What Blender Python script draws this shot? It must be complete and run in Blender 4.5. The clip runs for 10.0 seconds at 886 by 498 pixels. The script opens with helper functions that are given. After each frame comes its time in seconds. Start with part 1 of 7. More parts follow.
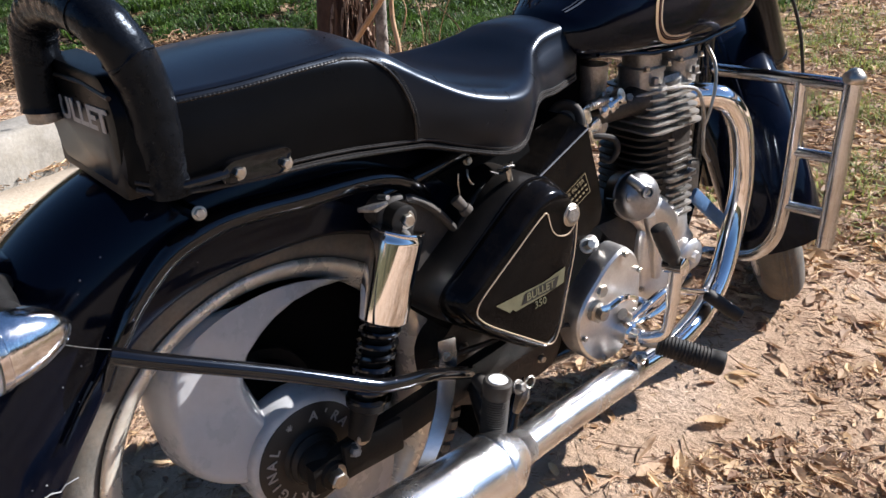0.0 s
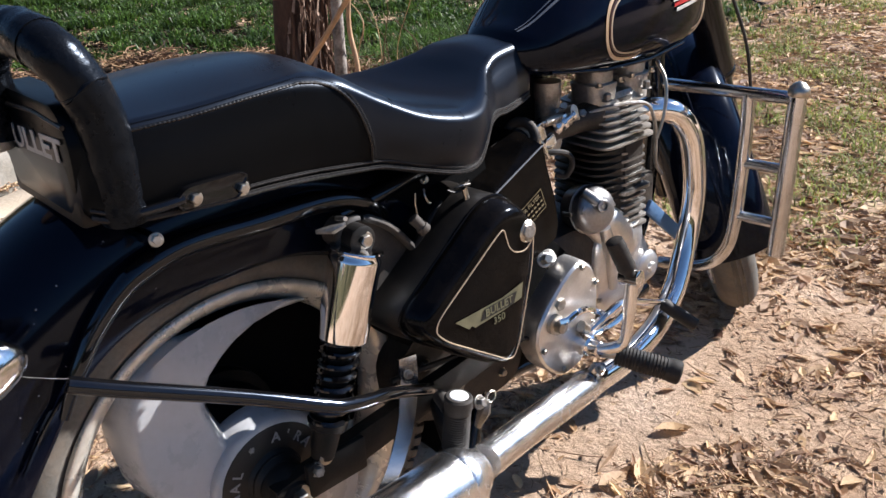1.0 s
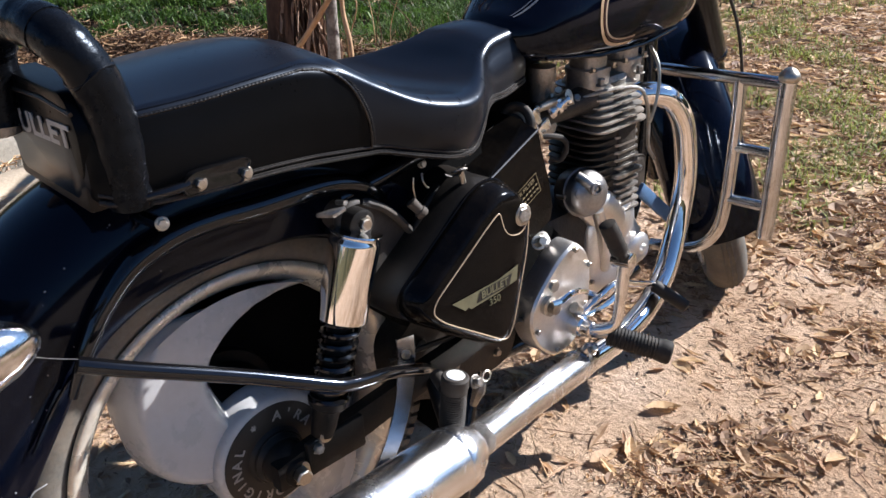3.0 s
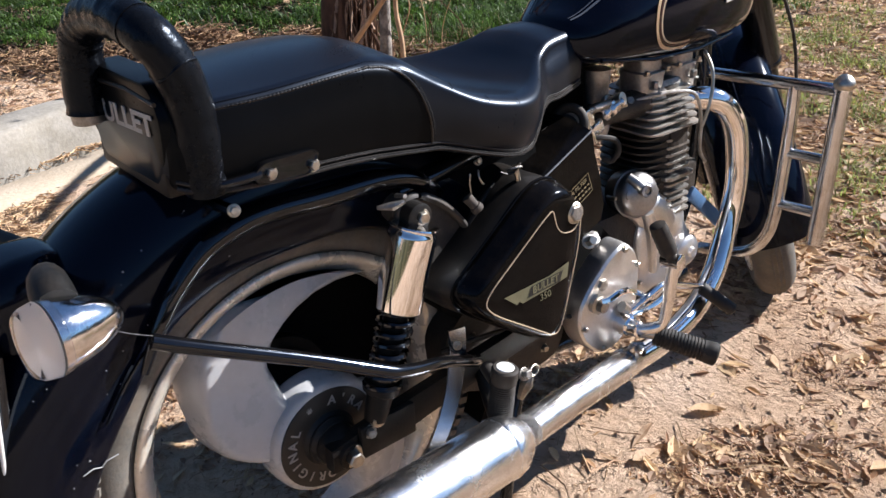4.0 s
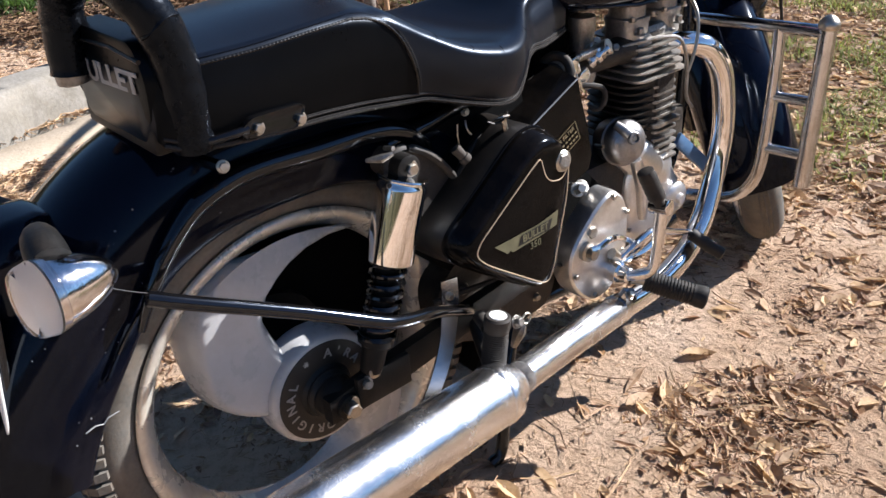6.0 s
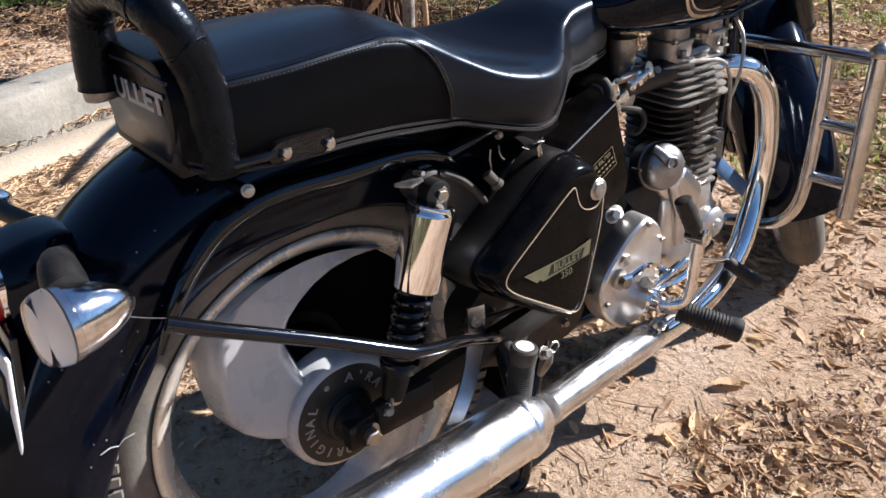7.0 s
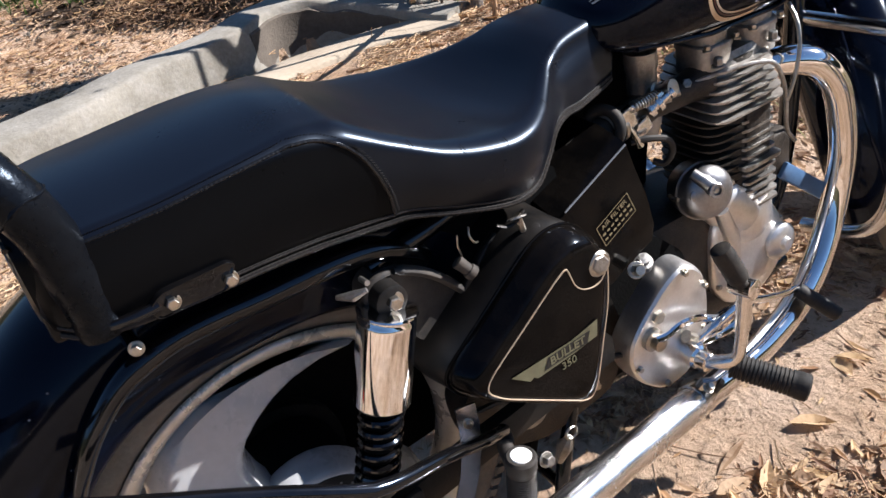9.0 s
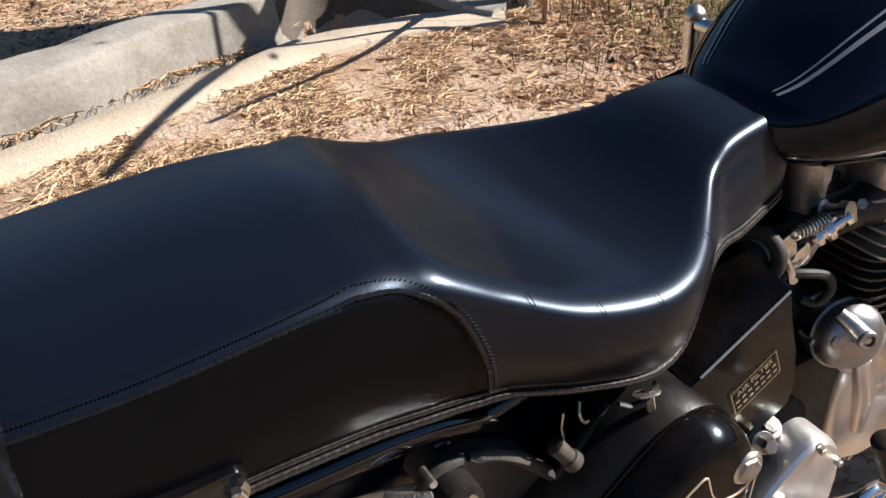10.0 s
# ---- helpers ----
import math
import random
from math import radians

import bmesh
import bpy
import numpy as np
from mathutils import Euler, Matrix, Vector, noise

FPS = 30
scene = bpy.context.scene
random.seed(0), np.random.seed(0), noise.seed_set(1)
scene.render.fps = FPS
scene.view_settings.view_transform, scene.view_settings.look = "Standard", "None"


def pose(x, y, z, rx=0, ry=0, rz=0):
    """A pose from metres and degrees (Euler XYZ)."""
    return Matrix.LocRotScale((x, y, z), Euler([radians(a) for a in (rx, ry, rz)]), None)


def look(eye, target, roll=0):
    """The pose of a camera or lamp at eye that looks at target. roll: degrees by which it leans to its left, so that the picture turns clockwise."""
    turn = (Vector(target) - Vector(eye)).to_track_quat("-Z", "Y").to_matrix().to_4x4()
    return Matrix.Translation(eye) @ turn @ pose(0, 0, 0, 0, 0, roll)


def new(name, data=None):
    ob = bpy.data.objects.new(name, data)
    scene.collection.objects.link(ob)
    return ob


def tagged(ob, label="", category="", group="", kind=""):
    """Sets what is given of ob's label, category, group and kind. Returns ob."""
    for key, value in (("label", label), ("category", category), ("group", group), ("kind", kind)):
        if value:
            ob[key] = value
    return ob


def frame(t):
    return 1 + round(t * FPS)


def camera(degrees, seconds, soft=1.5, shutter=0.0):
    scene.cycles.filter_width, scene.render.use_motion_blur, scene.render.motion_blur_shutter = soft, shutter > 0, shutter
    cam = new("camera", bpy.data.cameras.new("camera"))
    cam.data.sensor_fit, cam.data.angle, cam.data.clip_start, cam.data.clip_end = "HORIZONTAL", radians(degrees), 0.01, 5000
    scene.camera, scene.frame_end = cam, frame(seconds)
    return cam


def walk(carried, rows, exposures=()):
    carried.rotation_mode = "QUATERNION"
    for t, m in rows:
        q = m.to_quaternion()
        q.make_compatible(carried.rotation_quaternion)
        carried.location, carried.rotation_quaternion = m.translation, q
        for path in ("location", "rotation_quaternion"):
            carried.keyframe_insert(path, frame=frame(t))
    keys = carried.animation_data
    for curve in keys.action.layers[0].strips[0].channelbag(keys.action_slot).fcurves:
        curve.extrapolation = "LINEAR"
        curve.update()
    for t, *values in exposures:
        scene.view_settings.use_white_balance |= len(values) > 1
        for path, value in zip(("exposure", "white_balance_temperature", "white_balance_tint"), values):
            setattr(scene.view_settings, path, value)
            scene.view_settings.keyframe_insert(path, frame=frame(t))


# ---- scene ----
cam = camera(54.5, 10.0)
PATH = [
    (0, (0.993, -0.462, 1.097), (-0.42, 0.677, 0.257), -3.1),
    (0.5, (1.001, -0.46, 1.1), (-0.364, 0.73, 0.253), -2.8),
    (1, (1.004, -0.461, 1.113), (-0.359, 0.748, 0.29), -3.2),
    (1.5, (1.011, -0.465, 1.114), (-0.348, 0.746, 0.285), -3.6),
    (2, (1.015, -0.471, 1.116), (-0.336, 0.751, 0.291), -3.2),
    (3.3, (1.013, -0.493, 1.131), (-0.326, 0.701, 0.246), -2.6),
    (3.5, (1.029, -0.506, 1.123), (-0.324, 0.67, 0.236), -2.4),
    (4, (1.03, -0.521, 1.137), (-0.37, 0.618, 0.276), -2.5),
    (4.5, (1.043, -0.531, 1.147), (-0.384, 0.613, 0.339), -2.8),
    (5, (1.05, -0.537, 1.129), (-0.337, 0.606, 0.25), -3.0),
    (5.5, (1.052, -0.529, 1.122), (-0.31, 0.613, 0.204), -4.2),
    (5.7, (1.047, -0.529, 1.124), (-0.302, 0.617, 0.193), -4.4),
    (6.8, (1.028, -0.514, 1.148), (-0.369, 0.523, 0.163), -2.1),
    (7, (1.008, -0.494, 1.152), (-0.394, 0.572, 0.204), -3.0),
    (7.3, (0.999, -0.451, 1.185), (-0.430, 0.621, 0.288), -4.5),
    (7.5, (0.989, -0.429, 1.193), (-0.436, 0.646, 0.29), -4.9),
    (7.8, (1.003, -0.371, 1.203), (-0.452, 0.665, 0.304), -5.9),
    (8, (0.99, -0.32, 1.195), (-0.509, 0.672, 0.318), -6.5),
    (8.3, (1.044, -0.263, 1.206), (-0.536, 0.555, 0.294), -6.5),
    (8.5, (1.02, -0.226, 1.218), (-0.548, 0.556, 0.254), -7.5),
    (8.7, (1.001, -0.182, 1.225), (-0.538, 0.564, 0.187), -8.6),
    (9, (0.914, -0.16, 1.221), (-0.6, 0.606, 0.162), -12.4),
    (9.2, (0.844, -0.130, 1.220), (-0.663, 0.675, 0.181), -11.3),
    (9.5, (0.716, -0.13, 1.212), (-0.797, 0.721, 0.219), -7.4),
    (9.7, (0.650, -0.107, 1.211), (-0.868, 0.717, 0.203), -4.1),
    (10, (0.564, -0.068, 1.205), (-0.91, 0.704, 0.095), -4.0),
]
walk(cam, [(t, look(eye, target, roll)) for t, eye, target, roll in PATH], [(0, 1.27, 6500, 10), (5.5, 1.27, 6500, 10), (7, 1.27, 6500, 10), (7.5, 1.22, 6500, 10), (8, 1.17, 6500, 10), (8.5, 1.19, 6500, 10), (9.5, 1.22, 6500, 10), (10, 1.22, 6900, 10)])

# ---- world, sun, exposure ----
SUN_TO = Vector((0.27, 0.78, 0.60)).normalized()
world = bpy.data.worlds.new("sky")
scene.world = world
world.use_nodes = True
wn = world.node_tree
sky = wn.nodes.new("ShaderNodeTexSky")
sky.sky_type = 'NISHITA'
sky.sun_disc = False
sky.ozone_density = 6.0
sky.dust_density = 0.05
sky.sun_elevation = math.asin(SUN_TO.z)
sky.sun_rotation = math.atan2(SUN_TO.x, SUN_TO.y)
bgnode = wn.nodes["Background"]
bgnode.inputs["Strength"].default_value = 0.050
wn.links.new(sky.outputs[0], bgnode.inputs[0])
sun_data = bpy.data.lights.new("sun", 'SUN')
sun_data.energy = 5.0
sun_data.angle = radians(0.5)
sun_data.color = (1.0, 0.980, 1.0)
sun = new("sun", sun_data)
sun.matrix_world = look((0, 0, 0), -SUN_TO)


# ---- materials ----
def mat(name, col, rough=0.5, metal=0.0, col2=None, scale=8.0, fine=120.0, bump=0.0, bscale=200.0, coat=0.0,
        rvar=0.08, detail=5.0, island=0.0, spec=0.5, dust=None, dust_amt=0.0, thin=0.0, stretch=None, sheen=None):
    """A surface with colour and roughness varied at two scales, fine relief and an optional coat of dust."""
    m = bpy.data.materials.new(name)
    m.use_nodes = True
    nt = m.node_tree
    n, l = nt.nodes, nt.links
    b = n["Principled BSDF"]
    tc = n.new("ShaderNodeTexCoord")
    col2 = col2 or tuple(c * 0.75 for c in col)
    big = n.new("ShaderNodeTexNoise")
    big.inputs["Scale"].default_value = scale
    big.inputs["Detail"].default_value = detail
    small = n.new("ShaderNodeTexNoise")
    small.inputs["Scale"].default_value = fine
    small.inputs["Detail"].default_value = 3
    vec = tc.outputs["Object"]
    if stretch:
        mp = n.new("ShaderNodeMapping")
        mp.inputs["Scale"].default_value = stretch
        l.new(vec, mp.inputs["Vector"])
        vec = mp.outputs[0]
    l.new(vec, big.inputs["Vector"])
    l.new(vec, small.inputs["Vector"])
    mixf = n.new("ShaderNodeMath")
    mixf.operation = 'MULTIPLY_ADD'
    l.new(big.outputs[0], mixf.inputs[0])
    mixf.inputs[1].default_value = 0.65
    sc = n.new("ShaderNodeMath")
    sc.operation = 'MULTIPLY'
    l.new(small.outputs[0], sc.inputs[0])
    sc.inputs[1].default_value = 0.35
    l.new(sc.outputs[0], mixf.inputs[2])
    ramp = n.new("ShaderNodeValToRGB")
    ramp.color_ramp.elements[0].position = 0.32
    ramp.color_ramp.elements[1].position = 0.68
    ramp.color_ramp.elements[0].color = (*col2, 1)
    ramp.color_ramp.elements[1].color = (*col, 1)
    l.new(mixf.outputs[0], ramp.inputs[0])
    out = ramp.outputs[0]
    if island:
        geo = n.new("ShaderNodeNewGeometry")
        hsv = n.new("ShaderNodeHueSaturation")
        mv = n.new("ShaderNodeMath")
        mv.operation = 'MULTIPLY_ADD'
        l.new(geo.outputs["Random Per Island"], mv.inputs[0])
        mv.inputs[1].default_value = island
        mv.inputs[2].default_value = 1 - island / 2
        l.new(mv.outputs[0], hsv.inputs["Value"])
        mh = n.new("ShaderNodeMath")
        mh.operation = 'MULTIPLY_ADD'
        l.new(geo.outputs["Random Per Island"], mh.inputs[0])
        mh.inputs[1].default_value = 0.022
        mh.inputs[2].default_value = 0.490
        l.new(mh.outputs[0], hsv.inputs["Hue"])
        l.new(out, hsv.inputs["Color"])
        out = hsv.outputs[0]
    rbase = n.new("ShaderNodeMath")
    rbase.operation = 'MULTIPLY_ADD'
    l.new(mixf.outputs[0], rbase.inputs[0])
    rbase.inputs[1].default_value = rvar * 2
    rbase.inputs[2].default_value = rough - rvar
    rout = rbase.outputs[0]
    if dust:
        dn = n.new("ShaderNodeTexNoise")
        dn.inputs["Scale"].default_value = 14
        dn.inputs["Detail"].default_value = 8
        dn.inputs["Roughness"].default_value = 0.7
        l.new(tc.outputs["Object"], dn.inputs["Vector"])
        dr = n.new("ShaderNodeMapRange")
        dr.inputs["From Min"].default_value = 0.42
        dr.inputs["From Max"].default_value = 0.75
        dr.inputs["To Min"].default_value = 0.0
        dr.inputs["To Max"].default_value = dust_amt
        l.new(dn.outputs[0], dr.inputs["Value"])
        mx = n.new("ShaderNodeMix")
        mx.data_type = 'RGBA'
        l.new(dr.outputs[0], mx.inputs["Factor"])
        l.new(out, mx.inputs["A"])
        mx.inputs["B"].default_value = (*dust, 1)
        out = mx.outputs["Result"]
        ra = n.new("ShaderNodeMath")
        ra.operation = 'ADD'
        l.new(dr.outputs[0], ra.inputs[0])
        l.new(rout, ra.inputs[1])
        rout = ra.outputs[0]
    l.new(out, b.inputs["Base Color"])
    l.new(rout, b.inputs["Roughness"])
    b.inputs["Metallic"].default_value = metal
    b.inputs["Specular IOR Level"].default_value = spec
    if sheen:
        b.inputs["Specular Tint"].default_value = (*sheen, 1)
    if coat:
        b.inputs["Coat Weight"].default_value = coat
        b.inputs["Coat Roughness"].default_value = 0.04
    if bump:
        bn = n.new("ShaderNodeTexNoise")
        bn.inputs["Scale"].default_value = bscale
        bn.inputs["Detail"].default_value = 6
        l.new(tc.outputs["Object"], bn.inputs["Vector"])
        bp = n.new("ShaderNodeBump")
        bp.inputs["Strength"].default_value = bump
        bp.inputs["Distance"].default_value = 0.004
        l.new(bn.outputs[0], bp.inputs["Height"])
        l.new(bp.outputs[0], b.inputs["Normal"])
    if thin:
        # a thin leaf or blade lets light through
        tr = n.new("ShaderNodeBsdfTranslucent")
        l.new(out, tr.inputs["Color"])
        ms = n.new("ShaderNodeMixShader")
        ms.inputs[0].default_value = thin
        l.new(b.outputs[0], ms.inputs[1])
        l.new(tr.outputs[0], ms.inputs[2])
        l.new(ms.outputs[0], n["Material Output"].inputs["Surface"])
    return m


DUST = (0.30, 0.22, 0.15)
PAINT = mat("blue_black_paint", (0.0016, 0.0026, 0.0078), 0.12, 0, (0.0011, 0.0018, 0.0050), 5, 60, coat=0.08, rvar=0.04, spec=0.20, dust=DUST, dust_amt=0.008, sheen=(0.62, 0.78, 1.0))
BOXBODY = mat("dull_black_box_paint", (0.0070, 0.0068, 0.0068), 0.36, 0, (0.0045, 0.0043, 0.0043), 9, 120, 0.05, 300, rvar=0.10, spec=0.22, dust=DUST, dust_amt=0.05)
BOXPAINT = mat("black_box_paint", (0.0022, 0.0021, 0.0022), 0.15, 0, (0.0015, 0.0014, 0.0015), 6, 80, coat=0.03, rvar=0.06, spec=0.11, dust=DUST, dust_amt=0.02, sheen=(0.62, 0.78, 1.0))
FRAME = mat("black_frame_enamel", (0.003, 0.003, 0.0036), 0.13, 0, (0.0024, 0.0024, 0.0028), 9, 90, coat=0.45, rvar=0.06, spec=0.38, dust=DUST, dust_amt=0.012, sheen=(0.62, 0.78, 1.0))
SATIN = mat("satin_black_steel", (0.009, 0.009, 0.009), 0.48, 0, (0.005, 0.005, 0.005), 20, 160, 0.1, rvar=0.1, spec=0.2, dust=DUST, dust_amt=0.07)
LEATHER = mat("black_leatherette", (0.0032, 0.0040, 0.0070), 0.29, 0, (0.0027, 0.0034, 0.0058), 7, 220, 0.025, 600, rvar=0.05, spec=0.35, sheen=(0.60, 0.77, 1.0))
# same leatherette with darker colour and less gloss, for the shaded sides
LEATHER_SHADED = mat("black_leatherette_shaded", (0.0028, 0.0028, 0.0031), 0.30, 0, (0.0018, 0.0018, 0.0020), 7, 220, 0.05, 600, rvar=0.10, spec=0.10, sheen=(0.62, 0.78, 1.0))
PIPING = mat("worn_seat_piping", (0.028, 0.0245, 0.0225), 0.40, 0, (0.010, 0.0087, 0.008), 30, 300, 0.15, 400, spec=0.28)
THREAD = mat("dark_thread", (0.0045, 0.004, 0.004), 0.6, spec=0.08)
STITCHED = mat("glossy_black_seam", (0.005, 0.0048, 0.005), 0.28, 0, (0.0035, 0.0033, 0.0035), 60, 400, spec=0.36)
SLEEVE = mat("black_vinyl_sleeve", (0.0040, 0.0045, 0.0058), 0.28, 0, (0.0026, 0.0030, 0.0040), 9, 200, 0.35, 70, rvar=0.10, spec=0.17, sheen=(0.62, 0.78, 1.0))
CHROME = mat("chrome", (0.93, 0.92, 0.92), 0.07, 1.0, (0.84, 0.83, 0.82), 10, 150, rvar=0.05, dust=DUST, dust_amt=0.02)
SILVERSKIN = mat("sun-bleached_chrome", (0.95, 0.95, 0.95), 0.22, 1.0, (0.84, 0.83, 0.82), 26, 240, 0.06, 300, rvar=0.10, dust=DUST, dust_amt=0.08)
WORN_CHROME = mat("pitted_chrome", (0.70, 0.71, 0.73), 0.15, 1.0, (0.42, 0.41, 0.40), 34, 300, 0.05, 500, rvar=0.10, dust=DUST, dust_amt=0.12)
DUSTYALLOY = mat("dull_dusty_alloy", (0.58, 0.55, 0.51), 0.42, 0.8, (0.26, 0.24, 0.21), 22, 200, 0.25, 300, rvar=0.1, dust=DUST, dust_amt=0.2)
DUSTYBLACK = mat("dust-dulled_black", (0.040, 0.038, 0.036), 0.55, 0, (0.020, 0.019, 0.018), 24, 180, 0.15, 300, rvar=0.08, spec=0.3, dust=DUST, dust_amt=0.22)
# dead black that puts shade into the parts deep inside the bike
SHADEBLACK = mat("shade_matt_black", (0.004, 0.004, 0.004), 0.85, 0, (0.002, 0.002, 0.002), 12, 120, 0.2, 200, spec=0.08)
ALLOY = mat("polished_alloy", (0.86, 0.85, 0.83), 0.24, 1.0, (0.76, 0.74, 0.72), 18, 200, 0.05, 300, rvar=0.07, dust=DUST, dust_amt=0.02)
CAST = mat("cast_alloy", (0.46, 0.45, 0.43), 0.40, 1.0, (0.17, 0.16, 0.145), 26, 220, 0.35, 350, rvar=0.12, dust=DUST, dust_amt=0.35)
SATINALLOY = mat("satin_engine_alloy", (0.84, 0.82, 0.80), 0.33, 0.95, (0.66, 0.64, 0.61), 24, 200, 0.03, 300, rvar=0.08, dust=DUST, dust_amt=0.10)
DULLCAST = mat("dull_grey_casting", (0.40, 0.395, 0.395), 0.35, 0.95, (0.24, 0.23, 0.225), 22, 160, 0.08, 500, rvar=0.09, dust=DUST, dust_amt=0.16)
GREASY = mat("greasy_black_iron", (0.020, 0.018, 0.015), 0.45, 0.3, (0.006, 0.005, 0.005), 24, 180, 0.4, 300, rvar=0.15, dust=DUST, dust_amt=0.25)
STEEL = mat("zinc_steel", (0.58, 0.54, 0.47), 0.32, 1.0, (0.38, 0.34, 0.28), 60, 400, 0.2, 400)
RUBBER = mat("black_rubber", (0.020, 0.019, 0.018), 0.58, 0, (0.010, 0.010, 0.010), 30, 200, 0.08, 300, spec=0.3, dust=DUST, dust_amt=0.16)
TYRE = mat("dusty_tyre_rubber", (0.16, 0.152, 0.135), 0.75, 0, (0.085, 0.080, 0.070), 16, 160, 0.10, 260, spec=0.2, dust=DUST, dust_amt=0.45)
WHITE = mat("white_fibre_cover", (0.50, 0.51, 0.52), 0.26, 0, (0.41, 0.415, 0.42), 7, 90, coat=0.4, rvar=0.08, dust=DUST, dust_amt=0.12)
CREAM = mat("cream_rim_lacquer", (0.82, 0.79, 0.71), 0.24, 0.45, (0.62, 0.57, 0.48), 18, 120, rvar=0.08, dust=DUST, dust_amt=0.25)
GOLD = mat("gold_pinstripe", (0.60, 0.44, 0.28), 0.35, 0.2, (0.50, 0.35, 0.21), 30, 200)
CREAMLINE = mat("cream_pinstripe", (0.46, 0.33, 0.23), 0.35, 0, (0.52, 0.41, 0.29), 30, 200)
DARKRED = mat("dark_red_line", (0.05, 0.012, 0.008), 0.4)
SILVERLINE = mat("silver_pinstripe", (0.20, 0.205, 0.22), 0.35, 0.3)
DECAL = mat("olive_gold_decal", (0.17, 0.165, 0.10), 0.4, 0.2, (0.11, 0.105, 0.065), 40, 300)
YELLOW = mat("yellow_print", (0.20, 0.155, 0.085), 0.5)
BLACKINK = mat("black_print", (0.010, 0.010, 0.010), 0.5)
WHITEINK = mat("white_print", (0.33, 0.33, 0.325), 0.5)
REDINK = mat("red_badge_enamel", (0.45, 0.02, 0.03), 0.25, coat=0.6)
REDLENS = mat("red_lens", (0.35, 0.01, 0.012), 0.12, coat=0.5)
BADGEWHITE = mat("white_badge_enamel", (0.80, 0.80, 0.82), 0.24, 0.5, (0.72, 0.72, 0.74), 30, 200, coat=0.5)
PLATE = mat("white_number_plate", (0.75, 0.74, 0.71), 0.4, 0, (0.66, 0.65, 0.62), 12, 100)
BLUEPLATE = mat("blue_grey_plate", (0.13, 0.25, 0.44), 0.32, 0.2, (0.10, 0.19, 0.34), 20, 100)
SANDY = mat("sand-covered_concrete", (0.49, 0.405, 0.305), 0.9, 0, (0.36, 0.285, 0.20), 4, 50, 0.7, 90, rvar=0.04, detail=9)
CONCRETE = mat("weathered_concrete", (0.345, 0.318, 0.272), 0.88, 0, (0.185, 0.168, 0.14), 5, 60, 0.5, 90, rvar=0.05, detail=9, dust=(0.17, 0.15, 0.105), dust_amt=0.55)
BARK = mat("red_brown_bark", (0.135, 0.076, 0.050), 0.92, 0, (0.050, 0.028, 0.019), 9, 60, 0.8, 38, detail=10, stretch=(1, 1, 0.35), spec=0.15)
GREYBARK = mat("grey_mottled_bark", (0.34, 0.30, 0.26), 0.85, 0, (0.07, 0.055, 0.045), 16, 80, 0.8, 60)
PALEBARK = mat("pale_bark", (0.40, 0.27, 0.19), 0.85, 0, (0.13, 0.08, 0.055), 14, 90, 0.8, 60)
TWIG = mat("dry_twig", (0.48, 0.30, 0.17), 0.8, 0, (0.30, 0.18, 0.10), 20, 90, island=0.5)
STRAW = mat("dry_straw", (0.72, 0.52, 0.33), 0.8, 0, (0.46, 0.30, 0.175), 10, 60, island=0.9, thin=0.25)
# dark mud tone that stands in for shade on channel end and far clods
MUDSHADE = mat("shaded_mud", (0.14, 0.115, 0.09), 0.9, 0, (0.075, 0.06, 0.046), 8, 70, 0.6, 90, detail=8)
DEADLEAF = mat("dead_leaf", (0.60, 0.42, 0.26), 0.7, 0, (0.36, 0.22, 0.115), 24, 140, 0.3, 120, island=1.0, thin=0.35)
BROWNLEAF = mat("brown_leaf", (0.36, 0.20, 0.105), 0.7, 0, (0.17, 0.085, 0.042), 24, 140, 0.3, 120, island=1.0, thin=0.3)
STALK = mat("brown_stalk", (0.26, 0.145, 0.075), 0.8, 0, (0.060, 0.031, 0.016), 10, 60, island=1.4)
DARKLEAF = mat("dark_leaf_layer", (0.070, 0.045, 0.028), 0.9, 0, (0.025, 0.016, 0.010), 20, 120, 0.3, 120, island=1.0, spec=0.2)
LEAFGREEN = mat("tree_leaf", (0.07, 0.12, 0.03), 0.5, 0, (0.04, 0.07, 0.02), 9, 60, island=0.7, thin=0.3)
GRASS = mat("green_grass", (0.090, 0.155, 0.024), 0.50, 0, (0.010, 0.026, 0.004), 5.0, 60, island=1.5, spec=0.3, thin=0.35)
DULLGRASS = mat("dull_short_grass", (0.30, 0.32, 0.085), 0.65, 0, (0.15, 0.17, 0.045), 3, 60, island=1.0, thin=0.4)
# upright streaks for the chrome to mirror; the belt itself stays out of view
FARTREES = mat("unseen_far_trees", (0.085, 0.080, 0.045), 0.9, 0, (0.010, 0.011, 0.006), 0.45, 2.2, detail=8, spec=0.1, stretch=(1, 1, 0.22))
BUCKET = mat("white_plastic", (0.72, 0.70, 0.66), 0.45, 0, (0.6, 0.57, 0.52), 8, 80)


def glass_mat(name, tint):
    m = bpy.data.materials.new(name)
    m.use_nodes = True
    b = m.node_tree.nodes["Principled BSDF"]
    b.inputs["Base Color"].default_value = (*tint, 1)
    b.inputs["Roughness"].default_value = 0.10
    b.inputs["Transmission Weight"].default_value = 1.0
    b.inputs["IOR"].default_value = 1.25
    return m


CLEARLENS = glass_mat("clear_ribbed_lens", (0.90, 0.86, 0.85))
PITTED = mat("speckled_chrome", (0.95, 0.95, 0.96), 0.10, 1.0, (0.62, 0.62, 0.63), 90, 500, 0.06, 420, rvar=0.09, dust=DUST, dust_amt=0.03)


